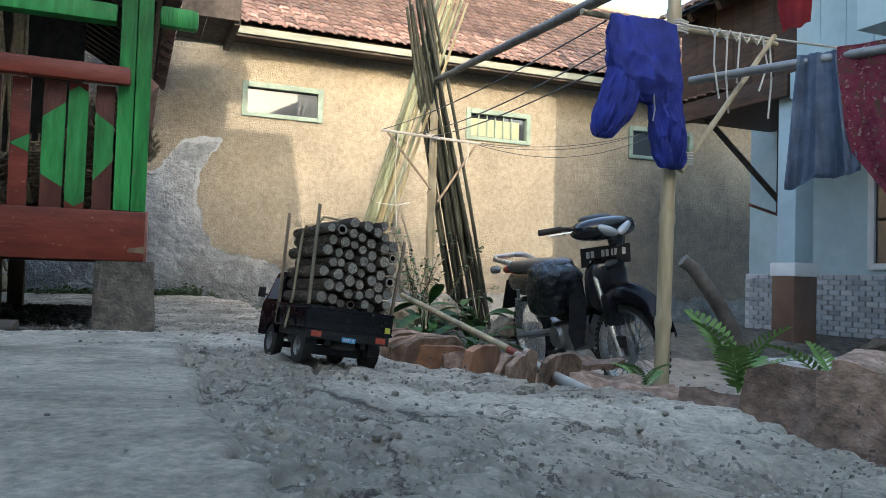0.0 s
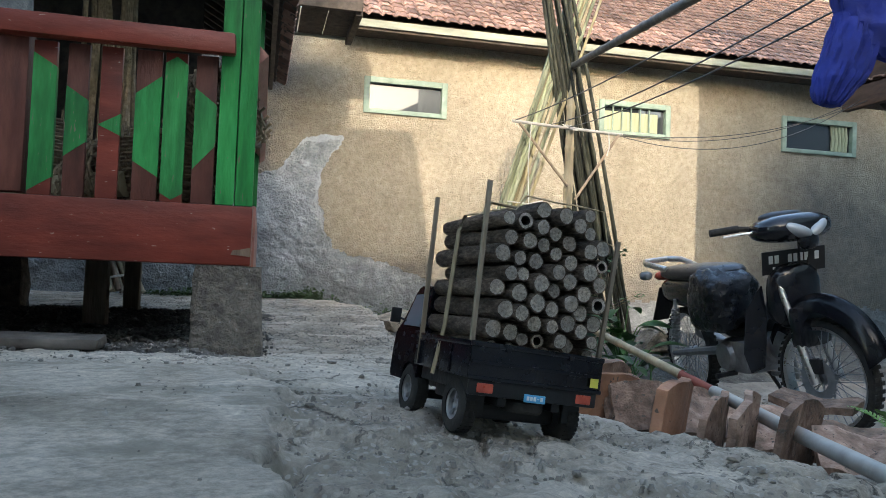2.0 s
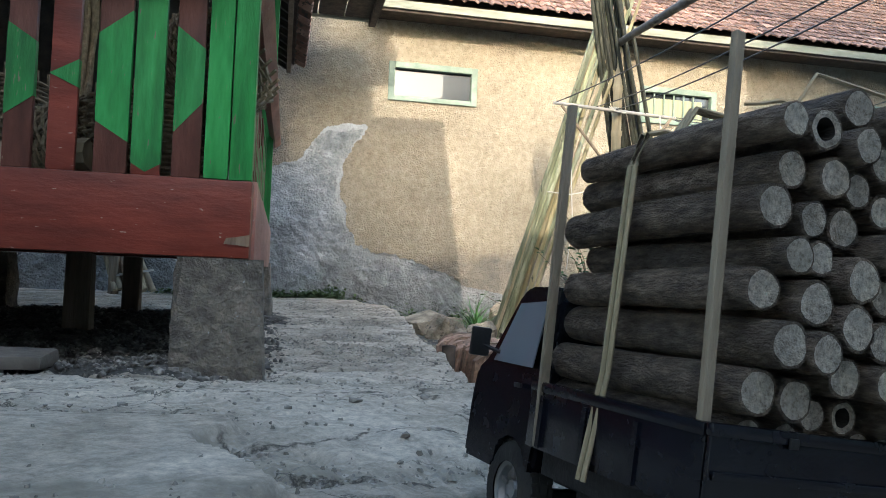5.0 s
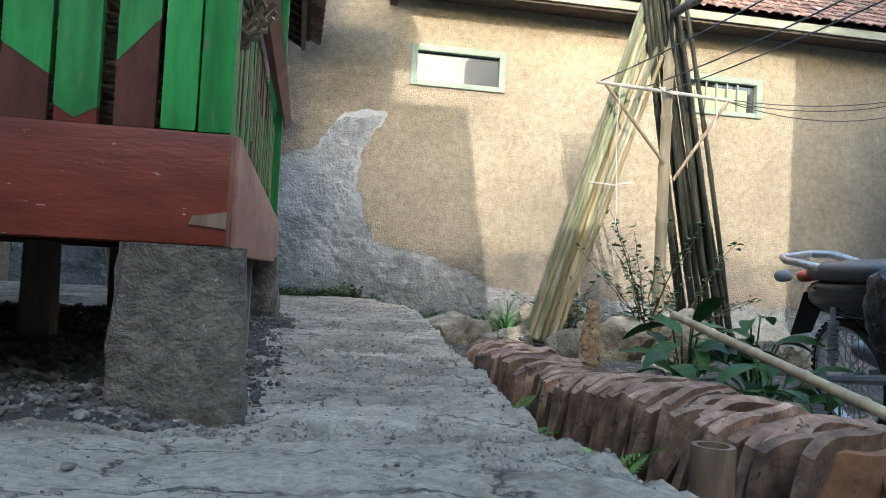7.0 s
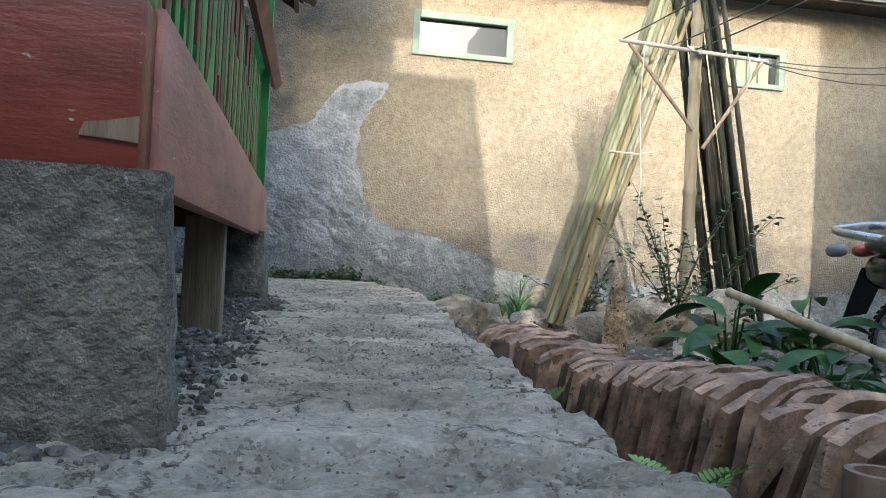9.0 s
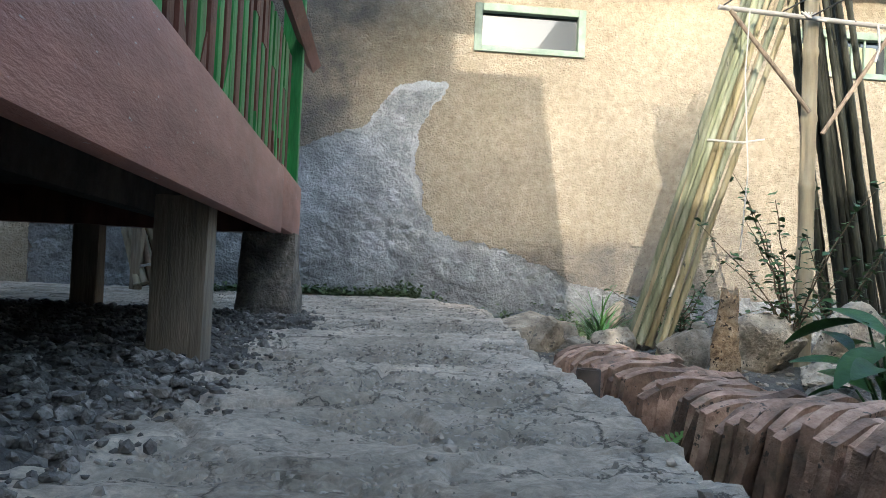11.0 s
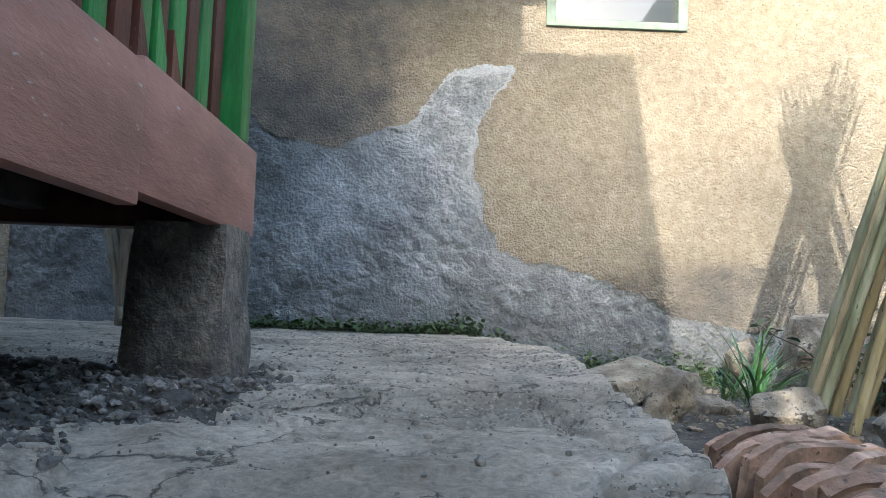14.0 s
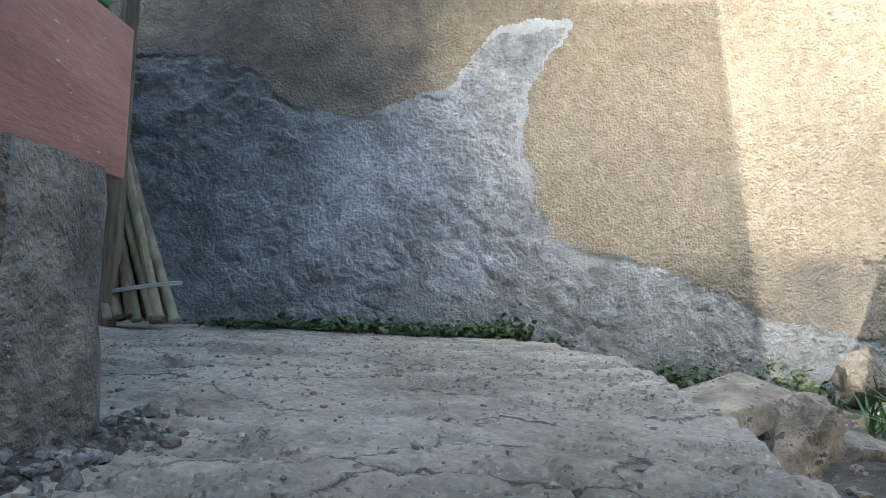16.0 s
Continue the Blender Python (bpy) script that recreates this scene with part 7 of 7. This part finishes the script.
# ---- the pale blue house across the court ----
blue = thing("blue_house", "pale blue house with brick cladding and a tiled verandah roof", "house")
b = bmesh.new()
box(b, (7.5, -2.9, -0.6), (7.7, 8.2, 3.6))
box(b, (7.7, 8.05, -0.6), (11, 8.2, 3.6))
part("wall", b, M_PALEBLUE, blue, "pale blue painted wall")
b = bmesh.new()
box(b, (7.46, 3.0, -0.6), (7.497, 8.215, 0.5))
part("cladding_bed", b, M_MORTAR, blue)
# block added above the view to cast the ochre wall's right-hand shadow
b = bmesh.new()
box(b, (4.42, -2.9, 2.05), (7.48, 3.95, 6.2), 0.01)
part("upper_storey", b, M_PALEBLUE, blue)
b = bmesh.new()
box(b, (5.35, 2.0, -0.6), (7.455, 8.15, -0.32), 0.01)
part("verandah_floor", b, M_MORTAR, blue)
b = bmesh.new()
box(b, (-0.15, -0.15, -0.33), (0.15, 0.15, 0.46), 0.02)
col = part("column_base", b, M_COLBROWN, blue, "dark brown column base", at=pose(6.22, 6.2, 0))
b = bmesh.new()
box(b, (-0.165, -0.165, 0.44), (0.165, 0.165, 0.58), 0.02)
part("column_collar", b, M_WHITE, blue, "white column collar", at=pose(6.22, 6.2, 0))
b = bmesh.new()
box(b, (-0.12, -0.12, 0.58), (0.12, 0.12, 2.6), 0.012)
part("column_shaft", b, M_PALEBLUE, blue, at=pose(6.22, 6.2, 0))
win = new("window")
win.parent = blue
b = bmesh.new()
for (y0, y1, z0, z1) in ((5.3, 5.38, 0.55, 1.9), (6.3, 6.38, 0.55, 1.9), (5.38, 6.3, 1.82, 1.9), (5.38, 6.3, 0.55, 0.62), (5.8, 5.86, 0.62, 1.82)):
    box(b, (7.44, y0, z0), (7.5, y1, z1), 0.006)
part("window_frame", b, M_WHITE, win, "white window frame")
b = bmesh.new()
box(b, (7.475, 5.38, 0.62), (7.48, 6.3, 1.82))
part("pane", b, M_GLASS, win)
# verandah roof over dark boarding, with the lower beam along the court
b = bmesh.new()
vs = [b.verts.new(p) for p in ((5.72, 4.0, 3.4), (7.6, 4.0, 4.65), (7.6, 7.95, 4.65), (5.72, 7.95, 3.4))]
b.faces.new(vs)
bmesh.ops.solidify(b, geom=b.faces[:], thickness=0.03)
vroof = part("verandah_roof", b, M_EAVEBROWN, blue, "dark boarded verandah roof under clay tiles")
for q in range(9):
    b = bmesh.new()
    box(b, (0, -0.035, -0.1), (2.2, 0.035, -0.01), 0.004)
    part("rafter", b, M_EAVEBROWN, vroof, at=pose(5.74, 4.1 + q * 0.46, 3.4) @ Matrix.Rotation(radians(-33.6), 4, "Y"))
for q in range(25):
    for r in range(3):
        part("roof_tile", tile_me, None, vroof, at=pose(5.66 + r * 0.14, 4.02 + q * 0.155 + 0.16, 3.42 + r * 0.093, 0, 0, -90) @ Matrix.Rotation(radians(33.6), 4, "X"))
b = bmesh.new()
box(b, (5.97, 6.08, 2.24), (6.05, 7.85, 2.46), 0.008)
part("verandah_beam", b, M_EAVEBROWN, vroof, "thick brown verandah beam")
# the brown boards are added to stand for the upper roof's shaded underside
for q in range(13):
    b = bmesh.new()
    box(b, (6.06, 4.0 + q * 0.295, 2.47), (6.09, 4.0 + q * 0.295 + 0.288, 3.56), 0.004, 0.004)
    if q < 7:
        part("boarding", b, M_PALEBLUE, vroof, "pale blue painted front above the column")
    else:
        part("boarding", b, M_EAVEBROWN, vroof, "dark boarding added in place of the roof's shaded underside")
b = bmesh.new()
box(b, (6.0, 4.0, 2.2), (6.055, 6.075, 2.465), 0.006)
part("front_beam", b, M_PALEBLUE, vroof, "pale blue beam over the column")
b = bmesh.new()
box(b, (6.06, 4.0, 2.3), (7.48, 7.85, 2.34), 0.004)
part("verandah_ceiling", b, M_EAVEBROWN, vroof)
for q in range(6):
    part("roof_tile", tile_me, None, vroof, at=pose(5.95, 7.1 + q * 0.155, 2.47, 0, 0, -90) @ Matrix.Rotation(radians(10), 4, "X"))
b = bmesh.new()
tube(b, [(7.46, 7.6, 1.35), (6.2, 7.6, 2.36)], 0.045, 4)
part("brace", b, M_DARKWOOD, vroof, "dark diagonal timber brace")
b = bmesh.new()
tube(b, [(7.4, 7.6, 1.25), (7.4, 7.6, 3.2)], 0.05, 4)
part("wall_plate", b, M_DARKWOOD, vroof)
b = bmesh.new()
tube(b, [(6.1, 6.7, 1.2), (7.44, 7.5, 1.18)], 0.018, 8)
part("tie_bar", b, M_RUST, blue, "thin rust-red bar")
# things on the verandah
b = bmesh.new()
rock(b, (0, 0, 0), (0.3, 0.22, 0.13), 44, 4, 0.15)
solo("sack", b, M_SACK, "brown filled sack lying on the verandah", "sack", pose(6.95, 5.75, -0.21, 0, 0, 20))
b = bmesh.new()
lathe(b, [(0.001, 0), (0.06, 0), (0.075, 0.12), (0.078, 0.13), (0.07, 0.12), (0.055, 0.02), (0.001, 0.02)], 18)
solo("plant_pot", b, M_COLBROWN, "small dark pot on the court", "pot", pose(5.9, 7.0, -0.35))
b = bmesh.new()
tube(b, [(2.77, 3.62, 0.45), (2.84, 3.6, 0.4), (2.98, 3.56, 0.2), (3.12, 3.5, -0.1), (3.18, 3.45, -0.36)], [0.036, 0.04, 0.042, 0.045, 0.05], 12)
solo("cut_trunk", b, M_GREYPOLE, "grey cut tree trunk leaning in the court", "trunk")

# ---- round the hut ----
rb = random.Random(9)
bundle = thing("stick_bundle", "tied bundle of thick bamboo sticks leaning on the wall", "sticks")
for q in range(19):
    u, v = (q % 7) / 3 - 1 + rb.uniform(-0.12, 0.12), (q // 7) - 1 + rb.uniform(-0.2, 0.2)
    b = bmesh.new()
    bamboo(b, (-1.3 + u * 0.17, 9.62 + v * 0.06, 0.03 + rb.uniform(0, 0.03)), (-1.95 + u * 0.12, 10.04 + v * 0.04, 1.55 + rb.uniform(-0.15, 0.2)), 0.029, 0.023, 4, 10)
    part("stick", b, [M_CANE, M_CANE, M_BAMBOO, M_STAKEBROWN][rb.randrange(4)], bundle)
b = bmesh.new()
for dz in (0, 0.012):
    tube(b, [(-1.36 + 0.215 * math.cos(a), 9.68 + 0.13 * math.sin(a), 0.2 + dz + 0.04 * math.cos(a)) for a in [2 * math.pi * k / 20 for k in range(21)]], 0.006, 6, False)
part("binding", b, M_ROPE, bundle)
b = bmesh.new()
box(b, (-1.1, 3.2, 0.072), (-0.5, 3.32, 0.115), 0.008, 0.01, Matrix.Rotation(radians(-2), 4, "Z"))
solo("old_plank", b, M_GREYPOLE, "grey weathered plank lying before the hut", "plank")


def basket(at, r, h, label, flare=0.75):
    t = thing("basket", label, "basket", at)
    b = bmesh.new()
    n = 26
    for k in range(n):
        a = 2 * math.pi * k / n
        tube(b, [(r * flare * math.cos(a), r * flare * math.sin(a), 0), (r * math.cos(a), r * math.sin(a), h * 0.6), (r * 0.97 * math.cos(a), r * 0.97 * math.sin(a), h * 1.08)], 0.005, 5)
    part("ribs", b, M_BASKET, t, kind="stuff")
    b = bmesh.new()
    m = int(h / 0.013)
    for i in range(m):
        f = i / m
        rr = r * (flare + (1 - flare) * min(1, f / 0.6))
        tube(b, [((rr + (0.006 if (k + i) % 2 else -0.006)) * math.cos(2 * math.pi * k / n), (rr + (0.006 if (k + i) % 2 else -0.006)) * math.sin(2 * math.pi * k / n), h * f) for k in range(n + 1)], 0.0058, 5, False)
    part("weave", b, M_BASKET, t, kind="stuff")
    b = bmesh.new()
    lathe(b, [(0.001, 0.004), (r * flare, 0.004), (r * flare, 0.0), (0.001, 0.0)], 20)
    part("base", b, M_BASKET, t)


basket(pose(-0.25, 3.72, 0.528, 0, 0, 0), 0.2, 0.24, "woven cane basket standing on the hut's porch")
basket(pose(-0.2, 3.68, 0.78, 55, 20, 40), 0.16, 0.22, "woven cane basket tipped on the pile on the porch")
basket(pose(-0.62, 3.85, 0.53, 70, 0, 60), 0.17, 0.26, "woven cane basket lying on the hut's porch")
basket(pose(-0.3, 4.2, 0.53, 0, 0, 0), 0.22, 0.34, "tall woven cane basket on the hut's porch")
basket(pose(-0.85, 4.1, 0.53, 0, 0, 0), 0.22, 0.34, "tall woven cane basket on the hut's porch")
t = thing("stick_bundle", "upright bundle of thin sticks stacked on the porch", "sticks")
for q in range(16):
    b = bmesh.new()
    x0 = -0.62 + rb.uniform(-0.12, 0.12)
    tube(b, [(x0, 4.55 + rb.uniform(-0.06, 0.06), 0.53), (x0 + rb.uniform(-0.08, 0.02), 4.75, 1.3), (x0 - 0.08 + rb.uniform(-0.04, 0.04), 4.9, 2.0)], 0.013, 7)
    part("stick", b, M_BASKET, t)
b = bmesh.new()
tube(b, [(-1.0, 3.9, 0.575), (-0.4, 3.62, 0.6)], 0.045, 10)
solo("bamboo_log", b, M_BAMBOO, "thick bamboo length lying on the porch floor", "bamboo")

# ---- scatter: rubble under the hut, grit on the lane, weeds ----
def scatter(name, n, area, size, material, label, seed, zoff=0.0, keepf=None, light=False, power=3):
    q0 = np.random.RandomState(seed)
    base = []
    for s in range(8):
        b = bmesh.new()
        if light:
            bmesh.ops.create_cone(b, segments=5, radius1=1.0, radius2=0.5, depth=1.1, cap_ends=True)
            for v in b.verts:
                v.co += Vector((noise.noise(v.co * 2 + Vector((s * 9, 0, 0))), noise.noise(v.co * 2 + Vector((0, s * 9, 0))), noise.noise(v.co * 2 + Vector((0, 0, s * 9))))) * 0.6
            bmesh.ops.triangulate(b, faces=b.faces[:])
        else:
            rock(b, (0, 0, 0), (1, 0.85, 0.6), 300 + s + seed * 10, 1, 0.3)
        b.verts.ensure_lookup_table()
        base.append((np.array([v.co[:] for v in b.verts]), np.array([[v.index for v in f.verts] for f in b.faces])))
        b.free()
    xs, ys = q0.uniform(area[0], area[1], n), q0.uniform(area[2], area[3], n)
    if keepf is not None:
        k = keepf(xs, ys, q0)
        xs, ys = xs[k], ys[k]
    zs = ground_z(xs, ys)
    V, F, c = [], [], 0
    for x, y, z in zip(xs, ys, zs):
        v, f = base[q0.randint(8)]
        s = size[0] + (size[1] - size[0]) * q0.rand() ** power
        a = q0.uniform(0, 6.28)
        R = np.array([[math.cos(a), -math.sin(a), 0], [math.sin(a), math.cos(a), 0], [0, 0, 1]])
        V.append((v * s * q0.uniform(0.7, 1.2, 3)) @ R.T + (x, y, z + s * 0.25 + zoff))
        F.append(f + c)
        c += len(v)
    me = bpy.data.meshes.new(name)
    me.from_pydata(np.concatenate(V).tolist(), [], np.concatenate(F).tolist())
    me.materials.append(material)
    ob = new(name, me)
    tagged(ob, label, "gravel", kind="stuff")


def near_hut(x, y, q0):
    return x + 0.18 * fbm(x * 2.5, y * 2.5, 21) + q0.uniform(-0.05, 0.05, x.shape) < 0.1


def off_slab(x, y, q0):
    """Thins out what lies on the swept slab."""
    return (x < lane_edge(y) - 0.02) & ((x > slab_edge(y)) | (y > 2.36) | (q0.rand(len(x)) < 0.12))


def gritty(x, y, q0):
    return off_slab(x, y, q0) & (q0.rand(len(x)) < 0.07 + 0.93 * worn(x, y))


scatter("rubble", 26000, (-1.7, 0.2, 3.2, 6.6), (0.005, 0.02), M_RUBBLE, "dark broken rubble spread under the hut", 1, keepf=near_hut)
scatter("rubble_lumps", 2200, (-1.6, 0.15, 3.25, 6.5), (0.011, 0.027), M_RUBBLE, "dark rubble lumps under the hut", 2, keepf=near_hut)
scatter("grit", 85000, (-0.9, 1.1, 0.7, 9.0), (0.0014, 0.0052), M_PEBBLE, "loose grey grit on the concrete lane", 3, keepf=gritty, light=True)
scatter("pebbles", 1700, (-0.7, 1.1, 0.9, 10.0), (0.004, 0.013), M_PEBBLE, "loose grey pebbles on the concrete lane", 4, keepf=off_slab)
scatter("garden_gravel", 2600, (0.95, 3.2, 5.2, 10.1), (0.006, 0.03), M_ROCK, "small stones in the garden bed", 5, keepf=lambda x, y, q0: x > lane_edge(y) + 0.05)
scatter("court_gravel", 1200, (1.2, 4.2, 1.2, 5.4), (0.006, 0.025), M_ROCK, "small stones on the dirt court", 6, keepf=lambda x, y, q0: x > lane_edge(y) + 0.1)

b = bmesh.new()
wr = random.Random(5)
for q in range(4200):
    x = wr.choice((wr.uniform(-1.2, 3.0), wr.gauss(1.3, 0.5), wr.gauss(-0.3, 0.35), wr.uniform(0.3, 2.4)))
    if vnoise(np.array([x * 3.1]), np.array([0.5]), 90)[0] < -0.36:
        continue
    zz = ground_at(x, 10.15)
    y = WALL_Y - abs(wr.gauss(0, 0.09)) - 0.02
    s = wr.uniform(0.018, 0.05)
    leaf_blade(b, Matrix.Translation((x, y, zz + abs(wr.gauss(0, 0.07)) * (0.4 + 0.9 * max(0, min(1, (x - 0.3) / 1.5))))) @ pose(0, 0, 0, wr.uniform(-10, 60), wr.uniform(-30, 30), wr.uniform(0, 360)), s, s * 0.35, 0.3, 3, 0.2)
for q in range(3000):
    x = wr.uniform(0.55, 3.0)
    y = 10.2 - abs(wr.gauss(0, 0.32))
    if x < float(lane_edge(np.array([y]))[0]) + 0.03 or vnoise(np.array([x * 4.3]), np.array([y * 4.0]), 91)[0] < -0.12:
        continue
    s = wr.uniform(0.016, 0.05)
    leaf_blade(b, Matrix.Translation((x, y, ground_at(x, y) + abs(wr.gauss(0, 0.025)))) @ pose(0, 0, 0, wr.uniform(-10, 60), wr.uniform(-30, 30), wr.uniform(0, 360)), s, s * 0.38, 0.3, 3, 0.2)
for q in range(1000):
    x = wr.uniform(0.35, 2.7)
    if vnoise(np.array([x * 9.0]), np.array([0.2]), 93)[0] < wr.uniform(-0.5, 0.3):
        continue
    s = wr.uniform(0.02, 0.045)
    leaf_blade(b, Matrix.Translation((x, WALL_Y - 0.03 - abs(wr.gauss(0, 0.09)), ground_at(x, 10.1) + abs(wr.gauss(0, 0.07)))) @ pose(0, 0, 0, wr.uniform(-10, 60), wr.uniform(-30, 30), wr.uniform(0, 360)), s, s * 0.4, 0.3, 3, 0.2)
solo("wall_weeds", b, M_WEED, "low green weeds along the wall's foot", "weeds", kind="stuff")

# ---- roof tiles of the ochre house: the nearest as pieces, the rest joined ----
nv, nf = np.array(tv), np.array(tf)
rest_v, rest_f, cnt = [], [], 0
for m, near in ROOF_TILES:
    if near:
        part("roof_tile", tile_me, None, roof, at=m)
    else:
        M4 = np.array(m)
        rest_v.append(nv @ M4[:3, :3].T + M4[:3, 3])
        rest_f.append(nf + cnt * len(nv))
        cnt += 1
me = bpy.data.meshes.new("roof_tiles_upper")
me.from_pydata(np.concatenate(rest_v).tolist(), [], np.concatenate(rest_f).tolist())
me.polygons.foreach_set("use_smooth", [True] * len(me.polygons))
me.set_sharp_from_angle(angle=radians(40))
me.materials.append(M_TILE)
part("roof_tiles_upper", me, None, roof, kind="stuff")
# ---- grey cladding bricks of the blue house ----
b = bmesh.new()
box(b, (-0.018, -0.075, -0.026), (0.006, 0.075, 0.026), 0.004)
brick_me = to_mesh("brick", b, M_BRICKGREY)
rb2 = random.Random(2)
for r in range(14):
    for c in range(17):
        yy = 8.12 - c * 0.165 - (0.08 if r % 2 else 0)
        part("brick", brick_me, None, blue, at=pose(7.452 + rb2.uniform(-0.003, 0.003), yy, -0.29 + r * 0.058))
